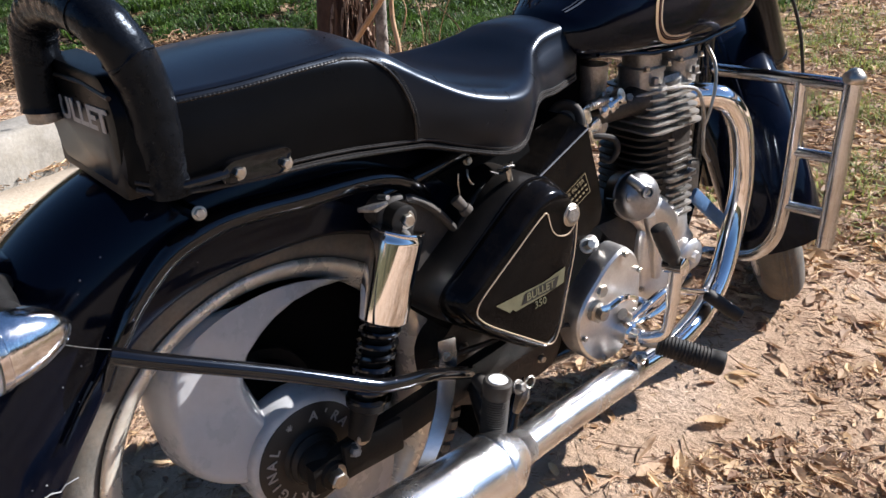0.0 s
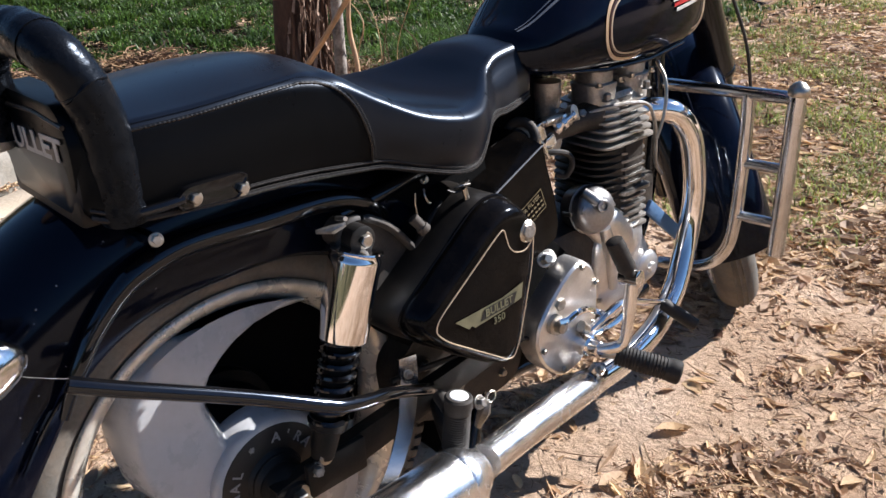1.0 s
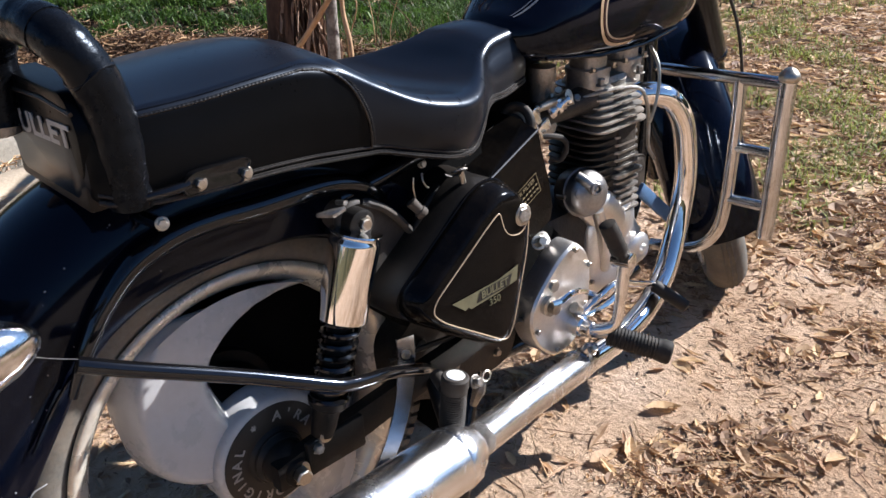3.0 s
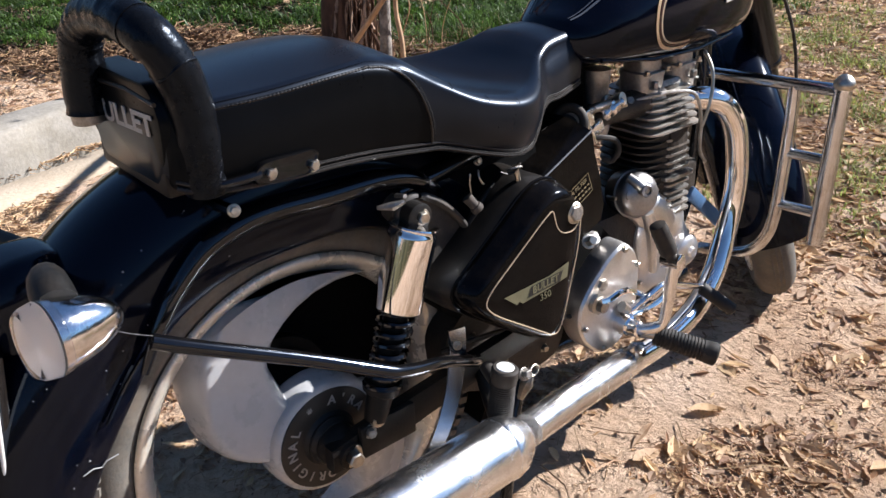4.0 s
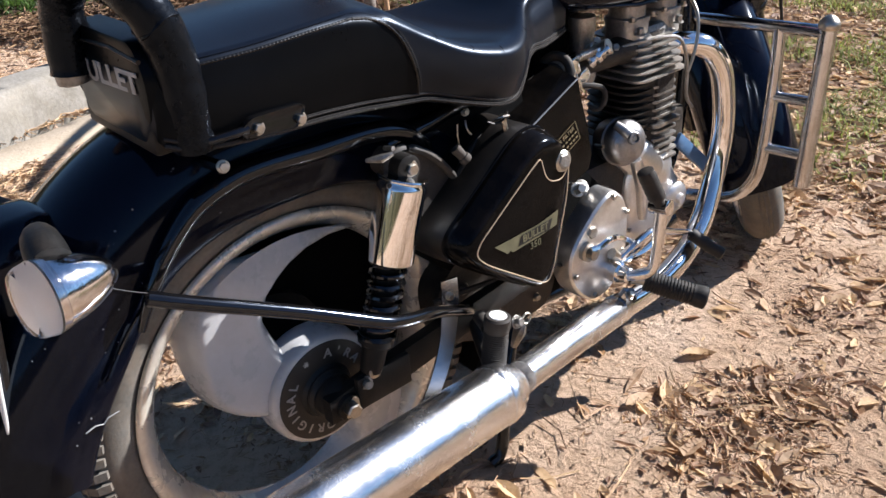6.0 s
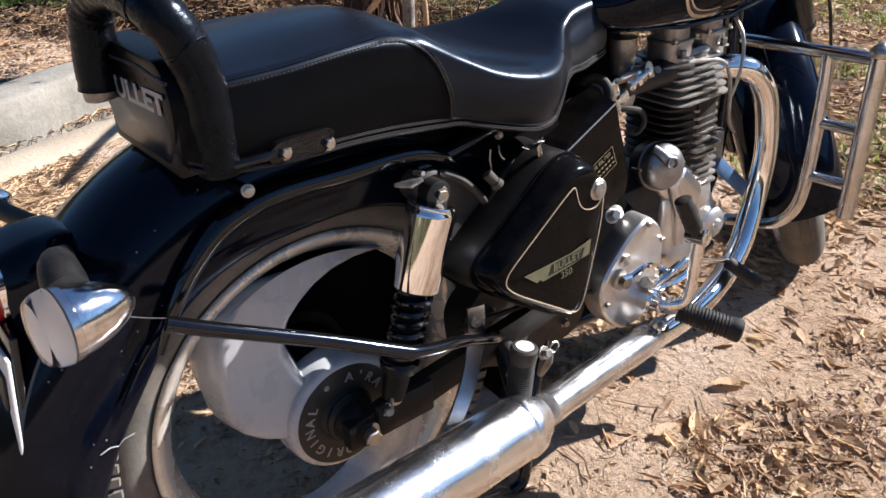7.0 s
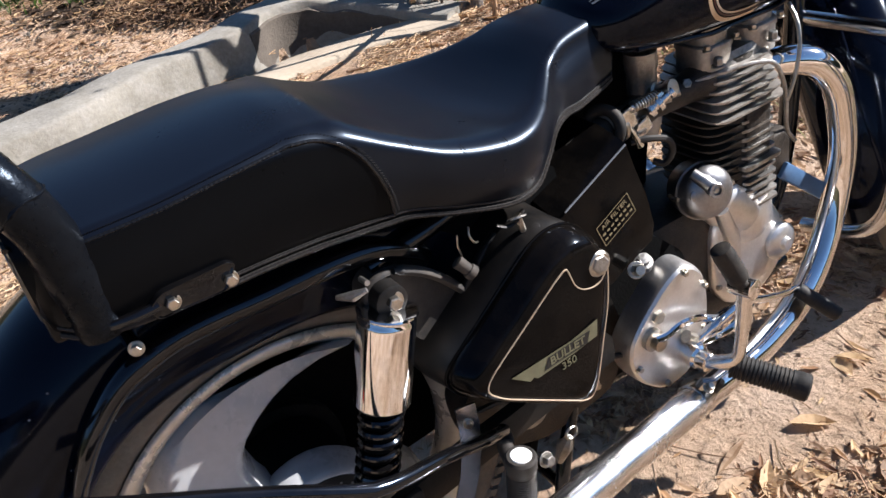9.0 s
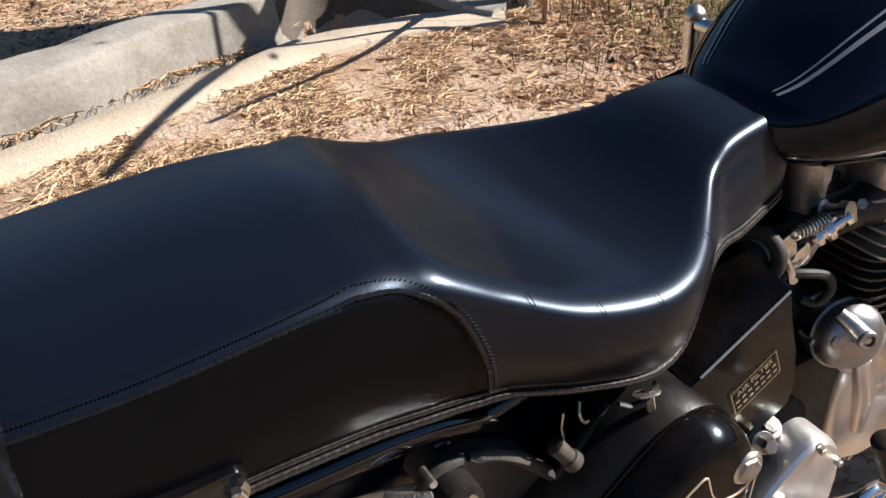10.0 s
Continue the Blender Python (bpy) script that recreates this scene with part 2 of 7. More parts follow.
def soil_mat():
    m = bpy.data.materials.new("sandy_soil")
    m.use_nodes = True
    nt = m.node_tree
    n, l = nt.nodes, nt.links
    b = n["Principled BSDF"]
    tc = n.new("ShaderNodeTexCoord")

    def noise_tex(scale, detail, rough=0.6):
        t = n.new("ShaderNodeTexNoise")
        t.inputs["Scale"].default_value = scale
        t.inputs["Detail"].default_value = detail
        t.inputs["Roughness"].default_value = rough
        l.new(tc.outputs["Object"], t.inputs["Vector"])
        return t.outputs[0]

    def ramp_of(fac, stops):
        r = n.new("ShaderNodeValToRGB")
        while len(r.color_ramp.elements) < len(stops):
            r.color_ramp.elements.new(0.5)
        for e, (p, c) in zip(r.color_ramp.elements, stops):
            e.position, e.color = p, (*c, 1)
        l.new(fac, r.inputs[0])
        return r.outputs[0]

    a = ramp_of(noise_tex(1.6, 8), [(0.28, (0.41, 0.240, 0.142)), (0.48, (0.67, 0.466, 0.316)), (0.72, (0.81, 0.626, 0.486))])
    f = ramp_of(noise_tex(38, 8, 0.75), [(0.30, (0.50, 0.44, 0.38)), (0.52, (1.0, 1.0, 1.0))])
    mx = n.new("ShaderNodeMix")
    mx.data_type, mx.blend_type = 'RGBA', 'MULTIPLY'
    mx.inputs["Factor"].default_value = 0.8
    l.new(a, mx.inputs["A"])
    l.new(f, mx.inputs["B"])
    l.new(mx.outputs["Result"], b.inputs["Base Color"])
    b.inputs["Roughness"].default_value = 0.95
    b.inputs["Specular IOR Level"].default_value = 0.15
    bp = n.new("ShaderNodeBump")
    bp.inputs["Strength"].default_value = 1.0
    bp.inputs["Distance"].default_value = 0.042
    l.new(noise_tex(38, 10, 0.72), bp.inputs["Height"])
    # dried crust: lumps and fine cracks
    vo = n.new("ShaderNodeTexVoronoi")
    vo.feature = 'DISTANCE_TO_EDGE'
    vo.inputs["Scale"].default_value = 17
    wv = n.new("ShaderNodeMix")
    wv.data_type = 'VECTOR'
    wv.inputs["Factor"].default_value = 0.12
    l.new(tc.outputs["Object"], wv.inputs["A"])
    nv = n.new("ShaderNodeTexNoise")
    nv.inputs["Scale"].default_value = 9
    l.new(tc.outputs["Object"], nv.inputs["Vector"])
    l.new(nv.outputs["Color"], wv.inputs["B"])
    l.new(wv.outputs["Result"], vo.inputs["Vector"])
    cr = n.new("ShaderNodeMapRange")
    cr.inputs["From Max"].default_value = 0.05
    l.new(vo.outputs["Distance"], cr.inputs["Value"])
    b2 = n.new("ShaderNodeBump")
    b2.inputs["Strength"].default_value = 0.32
    b2.inputs["Distance"].default_value = 0.010
    l.new(cr.outputs[0], b2.inputs["Height"])
    l.new(bp.outputs[0], b2.inputs["Normal"])
    l.new(b2.outputs[0], b.inputs["Normal"])
    return m


SOIL = soil_mat()


# ---- mesh helpers ----
def mesh_of(name, bm, material, smooth=True, sharp=40):
    me = bpy.data.meshes.new(name)
    bmesh.ops.recalc_face_normals(bm, faces=bm.faces[:])
    for f in bm.faces:
        f.smooth = smooth
    if smooth:
        for e in bm.edges:
            if len(e.link_faces) == 2 and e.calc_face_angle(0) > radians(sharp):
                e.smooth = False
    bm.to_mesh(me)
    bm.free()
    me.materials.append(material)
    return me


def part(name, bm, material, parent, label="", smooth=True, sharp=40):
    """One mesh object under a thing or under a part."""
    ob = new(name, mesh_of(name, bm, material, smooth, sharp))
    ob.parent = parent
    if label:
        tagged(ob, label)
    return ob


def thing(name, bm, material, label, category, group="", kind="", smooth=True):
    ob = new(name, mesh_of(name, bm, material, smooth))
    return tagged(ob, label, category, group, kind)


def spline(pts, n):
    """Points resampled along a Catmull-Rom curve."""
    P = [Vector(p) for p in pts]
    P = [P[0] * 2 - P[1]] + P + [P[-1] * 2 - P[-2]]
    out = []
    segs = len(P) - 3
    for i in range(n):
        u = i / (n - 1) * segs
        k = min(int(u), segs - 1)
        t = u - k
        a, b, c, d = P[k:k + 4]
        out.append(0.5 * ((2 * b) + (c - a) * t + (2 * a - 5 * b + 4 * c - d) * t * t + (3 * b - a - 3 * c + d) * t ** 3))
    return out


def interp(table, y):
    """Smooth interpolation of rows (y, a, b, ...) at y."""
    if y <= table[0][0]:
        return table[0][1:]
    if y >= table[-1][0]:
        return table[-1][1:]
    for i in range(len(table) - 1):
        r0, r1 = table[i], table[i + 1]
        if r0[0] <= y <= r1[0]:
            t = (y - r0[0]) / (r1[0] - r0[0])
            rp, rn = table[max(i - 1, 0)], table[min(i + 2, len(table) - 1)]
            h = r1[0] - r0[0]
            res = []
            for c in range(1, len(r0)):
                m0 = (r1[c] - rp[c]) / (r1[0] - rp[0]) * h if i > 0 else (r1[c] - r0[c])
                m1 = (rn[c] - r0[c]) / (rn[0] - r0[0]) * h if i + 2 < len(table) else (r1[c] - r0[c])
                res.append((2 * t ** 3 - 3 * t * t + 1) * r0[c] + (t ** 3 - 2 * t * t + t) * m0 + (3 * t * t - 2 * t ** 3) * r1[c] + (t ** 3 - t * t) * m1)
            return res


def loft(bm, rings, close_ring=True, caps=True, close_path=False):
    vs = [[bm.verts.new(p) for p in r] for r in rings]
    m = len(rings[0])
    for i in range(len(vs) - (0 if close_path else 1)):
        a, b = vs[i], vs[(i + 1) % len(vs)]
        for j in range(m if close_ring else m - 1):
            k = (j + 1) % m
            bm.faces.new((a[j], a[k], b[k], b[j]))
    if caps and close_ring and not close_path:
        bm.faces.new(vs[0][::-1])
        bm.faces.new(vs[-1])
    return bm


def sweep(bm, path, radius, segs=10, caps=True, closed=False, flat=1.0):
    """A tube along path; radius: a number or one for each point."""
    P = [Vector(p) for p in path]
    rings = []
    prev = None
    for i, p in enumerate(P):
        if closed:
            d = P[(i + 1) % len(P)] - P[i - 1]
        else:
            d = P[min(i + 1, len(P) - 1)] - P[max(i - 1, 0)]
        d.normalize()
        if prev is None:
            u = d.cross(Vector((0, 0, 1)))
            if u.length < 0.1:
                u = d.cross(Vector((1, 0, 0)))
        else:
            u = prev - d * prev.dot(d)
        u.normalize()
        prev = u
        v = d.cross(u)
        r = radius[i] if isinstance(radius, (list, tuple)) else radius
        rings.append([p + u * (r * math.cos(2 * math.pi * k / segs)) + v * (r * flat * math.sin(2 * math.pi * k / segs)) for k in range(segs)])
    return loft(bm, rings, True, caps, closed)


def basis(axis):
    d = Vector(axis).normalized()
    u = d.cross(Vector((0, 0, 1)))
    if u.length < 0.1:
        u = d.cross(Vector((0, 1, 0)))
    u.normalize()
    return d, u, d.cross(u)


def lathe(bm, base, axis, profile, segs=24):
    """A turned body: profile rows (distance along axis, radius)."""
    d, u, v = basis(axis)
    o = Vector(base)
    rings = []
    for h, r in profile:
        r = max(r, 1e-4)
        rings.append([o + d * h + (u * math.cos(2 * math.pi * k / segs) + v * math.sin(2 * math.pi * k / segs)) * r for k in range(segs)])
    return loft(bm, rings)


def box(bm, centre, size, bevel=0.0, turn=None):
    r = bmesh.ops.create_cube(bm, size=1.0)
    M = Matrix.Translation(centre) @ (turn.to_4x4() if turn else Matrix.Identity(4)) @ Matrix.Diagonal((*size, 1))
    bmesh.ops.transform(bm, matrix=M, verts=r["verts"])
    if bevel:
        es = list({e for v in r["verts"] for e in v.link_edges})
        bmesh.ops.bevel(bm, geom=es, offset=bevel, segments=2, affect='EDGES', profile=0.5)
    return bm


def rounded_poly(pts, r, n=5):
    """A closed outline of 2D points with rounded corners; r: a number or one for each corner."""
    out = []
    m = len(pts)
    for i in range(m):
        p = Vector(pts[i])
        a = Vector(pts[i - 1]) - p
        b = Vector(pts[(i + 1) % m]) - p
        rr = r[i] if isinstance(r, (list, tuple)) else r
        la, lb = min(rr, a.length * 0.48), min(rr, b.length * 0.48)
        A, B = p + a.normalized() * la, p + b.normalized() * lb
        for k in range(n + 1):
            t = k / n
            out.append(A * (1 - t) ** 2 + p * 2 * t * (1 - t) + B * t * t)
    return out


def hexbolt(name, at, axis, r, h, parent, material=None, label=""):
    bm = bmesh.new()
    d = Vector(axis).normalized()
    lathe(bm, Vector(at) - d * 0.002, axis, [(0, r * 1.18), (0.0018, r * 1.18), (0.0022, r * 1.1)], 16)
    r = r * 0.82
    lathe(bm, at, axis, [(0, r), (h * 0.85, r), (h, r * 0.82)], 6)
    return part(name, bm, material or STEEL, parent, label, smooth=False)


def text_mesh(name, body, size, M, material, parent, extrude=0.0006, bold=0.0):
    """Raised lettering from the built-in font, as a mesh part."""
    cu = bpy.data.curves.new(name, 'FONT')
    cu.body, cu.size, cu.extrude, cu.offset = body, size, extrude, bold
    cu.align_x, cu.align_y = 'CENTER', 'CENTER'
    cu.resolution_u = 3
    tmp = bpy.data.objects.new(name, cu)
    scene.collection.objects.link(tmp)
    me = bpy.data.meshes.new_from_object(tmp.evaluated_get(bpy.context.evaluated_depsgraph_get()))
    bpy.data.objects.remove(tmp)
    me.transform(M)
    me.materials.clear()
    me.materials.append(material)
    ob = new(name, me)
    ob.parent = parent
    return ob


# ---- ground ----
# the irrigation channel runs beside the track; its course in plan, near lip and far wall
NEAR_LIP = [(-0.45, -7.0), (-1.35, -3.0), (-1.75, -1.5), (-2.14, 0.0), (-2.36, 0.7), (-2.45, 1.02), (-2.45, 1.34), (-2.38, 1.60), (-2.28, 1.78)]
FAR_WALL = [(-1.30, -7.0), (-2.02, -3.0), (-2.24, -1.5), (-2.46, 0.0), (-2.62, 0.40), (-2.72, 0.73), (-2.78, 0.97), (-2.90, 1.12), (-2.93, 1.27), (-2.86, 1.43), (-2.72, 1.58), (-2.55, 1.70), (-2.38, 1.78)]


def course(line, y):
    """x of a line in plan at y."""
    for (x0, y0), (x1, y1) in zip(line, line[1:]):
        if y0 <= y <= y1:
            return x0 + (x1 - x0) * (y - y0) / (y1 - y0)
    return None


def bank_line(x, y):
    """Distance beyond the edge of the grassy bank."""
    return -4.95 + 0.94 * (y - 0.87) - x


def height(x, y):
    if abs(x) > 12 or abs(y) > 14:
        return -0.02
    h = 0.010 * noise.noise((x * 1.3, y * 1.3, 0)) + 0.010 * noise.noise((x * 5, y * 5, 3)) + 0.003 * noise.noise((x * 19, y * 19, 7))
    if abs(x) < 0.25 and -0.3 < y < 1.7:
        h *= 0.5
    a, b = course(NEAR_LIP, y), course(FAR_WALL, y)
    if a is not None and b + 0.02 < x < a - 0.16:
        h -= 0.10 + 0.12 * max(0.0, min(1.0, (y - 0.7) / 0.3))
    bank = max(0.0, min(1.0, (-3.6 - x) / 1.2)) * max(0.0, min(1.0, (y + 2.0) / 2.5))
    # heap of dry stalks along the foot of the bank
    u = bank_line(x, y) + 0.10 * noise.noise((x * 1.7, y * 1.7, 4))
    heap = max(0.0, min(1.0, (u + 1.10) / 0.40)) * max(0.0, min(1.0, (-0.10 - u) / 0.50))
    heap *= max(0.0, min(1.0, (x + 4.6) / 0.8)) * max(0.0, min(1.0, (-2.75 - x) / 0.5))
    return h + 0.10 * bank + (0.09 + 0.07 * max(0.0, min(1.0, (x + 4.2) / 0.6))) * heap * (0.8 + 0.6 * noise.noise((x * 2.3, y * 2.3, 9)))


def axis_steps(lo, hi, step):
    mid = list(np.arange(lo, hi, step))
    far = [hi + (3.0 ** k) * 0.6 for k in range(0, 7)]
    near = [lo - (3.0 ** k) * 0.6 for k in range(0, 7)]
    return near[::-1] + mid + far


def build_ground():
    xs, ys = axis_steps(-6.0, 3.0, 0.045), axis_steps(-2.2, 6.5, 0.045)
    bm = bmesh.new()
    grid = [[bm.verts.new((x, y, height(x, y))) for y in ys] for x in xs]
    for i in range(len(xs) - 1):
        for j in range(len(ys) - 1):
            bm.faces.new((grid[i][j], grid[i + 1][j], grid[i + 1][j + 1], grid[i][j + 1]))
    return thing("ground", bm, SOIL, "bare sandy brown soil strewn with dry leaves", "ground", kind="structure")


build_ground()


def build_channel():
    root = tagged(new("drain_channel"), "weathered grey concrete irrigation channel with a rounded end", "drain channel")
    # far wall, a thick parapet with a worn round top
    bm = bmesh.new()
    path = spline([(x, y, 0) for x, y in FAR_WALL], 120)
    rings = []
    for i, p in enumerate(path):
        d = (path[min(i + 1, 119)] - path[max(i - 1, 0)]).normalized()
        nrm = Vector((d.y, -d.x, 0))
        wob = 0.012 * noise.noise((p.x * 3, p.y * 3, 1))
        top = 0.185 + wob - 0.135 * max(0, min(1, (p.y - 1.35) / 0.40))
        w = 0.30 - 0.09 * max(0, min(1, (p.y + 0.1) / 0.6))
        bat = 0.030
        prof = [(bat, -0.20), (bat * 0.4, top * 0.45), (0.004, top - 0.016), (-0.002, top - 0.006), (-0.014, top), (-w + 0.06, top + 0.004), (-w + 0.02, top - 0.006), (-w, top - 0.04), (-w - 0.02, -0.20)]
        rings.append([p + nrm * (o + 0.006 * noise.noise((p.y * 9, o * 40, z * 9))) + Vector((0, 0, z)) for o, z in prof])
    loft(bm, rings)
    part("far_wall", bm, CONCRETE, root, "sunlit concrete parapet, worn and stained", sharp=34)
    # dark lining inside the rounded end, its shade put into the colour
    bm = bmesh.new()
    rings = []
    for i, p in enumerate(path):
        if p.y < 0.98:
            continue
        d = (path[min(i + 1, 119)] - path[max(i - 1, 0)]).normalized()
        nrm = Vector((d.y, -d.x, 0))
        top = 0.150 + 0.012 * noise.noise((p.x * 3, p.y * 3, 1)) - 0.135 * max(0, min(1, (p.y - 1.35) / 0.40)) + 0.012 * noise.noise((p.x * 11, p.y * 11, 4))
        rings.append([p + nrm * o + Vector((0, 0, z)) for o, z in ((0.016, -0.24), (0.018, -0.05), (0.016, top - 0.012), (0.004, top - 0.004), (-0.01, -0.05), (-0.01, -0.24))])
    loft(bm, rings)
    part("shade_lining", bm, MUDSHADE, root, "dark lining painted as shade on the inner face", sharp=50)
    bm = bmesh.new()
    path = spline([(x, y, 0) for x, y in NEAR_LIP], 60)
    rings = []
    for i, p in enumerate(path):
        d = (path[min(i + 1, 59)] - path[max(i - 1, 0)]).normalized()
        nrm = Vector((d.y, -d.x, 0))
        w = 0.20 + 0.02 * noise.noise((p.x * 4, p.y * 4, 5))
        prof = [(0.0, -0.16), (0.0, 0.012), (-0.012, 0.022), (-w + 0.01, 0.026), (-w, 0.015), (-w, -0.16)]
        rings.append([p + nrm * o + Vector((0, 0, z)) for o, z in prof])
    loft(bm, rings)
    part("near_lip", bm, SANDY, root, "flat concrete lip, half buried in straw", sharp=60)


build_channel()


# ---- the motorcycle ----
bike = tagged(new("motorcycle"), "blue-black vintage motorcycle with chrome trim, parked on sandy soil", "motorcycle")
AXLE = Vector((0, 0, 0.331))
bike.location = (0, 0, 0)

# seat: rows of y, edge half width, edge height, base half width, base height, sag of the middle
SEAT = [
    (-0.190, 0.118, 0.862, 0.116, 0.800, -0.004),
    (-0.180, 0.141, 0.878, 0.139, 0.792, -0.006),
    (-0.150, 0.157, 0.886, 0.158, 0.784, -0.009),
    (-0.060, 0.165, 0.889, 0.166, 0.777, -0.010),
    (0.020, 0.164, 0.893, 0.164, 0.773, -0.010),
    (0.083, 0.162, 0.8945, 0.161, 0.767, -0.009),
    (0.100, 0.162, 0.8935, 0.1615, 0.765, -0.0085),
    (0.116, 0.162, 0.8905, 0.162, 0.763, -0.008),
    (0.138, 0.164, 0.886, 0.162, 0.760, -0.006),
    (0.162, 0.167, 0.871, 0.163, 0.757, -0.003),
    (0.190, 0.171, 0.853, 0.165, 0.753, 0.001),
    (0.250, 0.182, 0.822, 0.172, 0.733, 0.008),
    (0.320, 0.184, 0.803, 0.172, 0.712, 0.010),
    (0.365, 0.173, 0.800, 0.160, 0.710, 0.008),
    (0.400, 0.150, 0.805, 0.141, 0.726, 0.005),
    (0.430, 0.121, 0.815, 0.122, 0.745, 0.002),
    (0.460, 0.092, 0.828, 0.107, 0.750, -0.003),
    (0.490, 0.079, 0.839, 0.099, 0.748, -0.005),
    (0.540, 0.071, 0.844, 0.084, 0.751, -0.006),
    (0.570, 0.066, 0.843, 0.074, 0.755, -0.006),
    (0.585, 0.055, 0.837, 0.058, 0.757, -0.005),
]


def mid(y):
    """The machine's centre line in plan."""
    return 0.035 - 0.043 * y


def seat_ring(y):
    xe, ze, xb, zb, sag = interp(SEAT, y)
    c = 0.035 * max(0.0, min(1.0, (0.30 - y) / 0.20))
    soft = max(0.0, min(1.0, (y - 0.02) / 0.12)) * max(0.0, min(1.0, (0.48 - y) / 0.06))
    hump = math.exp(-((y - 0.118) / 0.045) ** 2)
    rx, rz = 0.016 + 0.013 * soft + 0.010 * hump, 0.016 + 0.001 * soft + 0.007 * hump
    half = [(xb - 0.012, zb - 0.004), (xb, zb + 0.004)]
    for k in range(1, 6):
        t = k / 6
        bulge = 0.006 * math.sin(math.pi * t)
        half.append((xb + (xe - xb) * t + bulge, zb + 0.004 + (ze - rz - zb - 0.004) * t))
    for k in range(0, 9):
        a = math.pi / 2 * k / 8
        half.append((xe - rx + rx * math.cos(a), ze - rz + rz * math.sin(a)))
    for k in range(1, 7):
        t = k / 7
        half.append((c + (xe - rx - c) * (1 - t), ze - sag * math.sin(math.pi / 2 * t)))
    ring = [Vector((x, y, z)) for x, z in half]
    return ring + [Vector((c, y, ze - sag))] + [Vector((2 * c - p.x, p.y, p.z)) for p in reversed(ring)]


def seat_point(y, k, out=0.0):
    """A point of the seat's right side: k from 0 at the base to 1 at the upper edge."""
    xe, ze, xb, zb, sag = interp(SEAT, y)
    bulge = 0.006 * math.sin(math.pi * min(k, 1))
    return Vector((xb + (xe - xb) * k + bulge + out, y, zb + 0.004 + (ze - 0.012 - zb) * k))


def seat_skin(y, z):
    """x of the seat's right side at y, z."""
    ring = seat_ring(y)[:17]
    for p, q in zip(ring, ring[1:]):
        if p.z <= z <= q.z:
            return p.x + (q.x - p.x) * (z - p.z) / max(q.z - p.z, 1e-6)
    return ring[0].x


# the curved end of the pillion's side panel: height, then y
PANEL_END = [(0.760, 0.1715), (0.792, 0.168), (0.822, 0.160), (0.849, 0.148), (0.869, 0.130), (0.881, 0.106), (0.886, 0.080), (0.900, 0.06)]


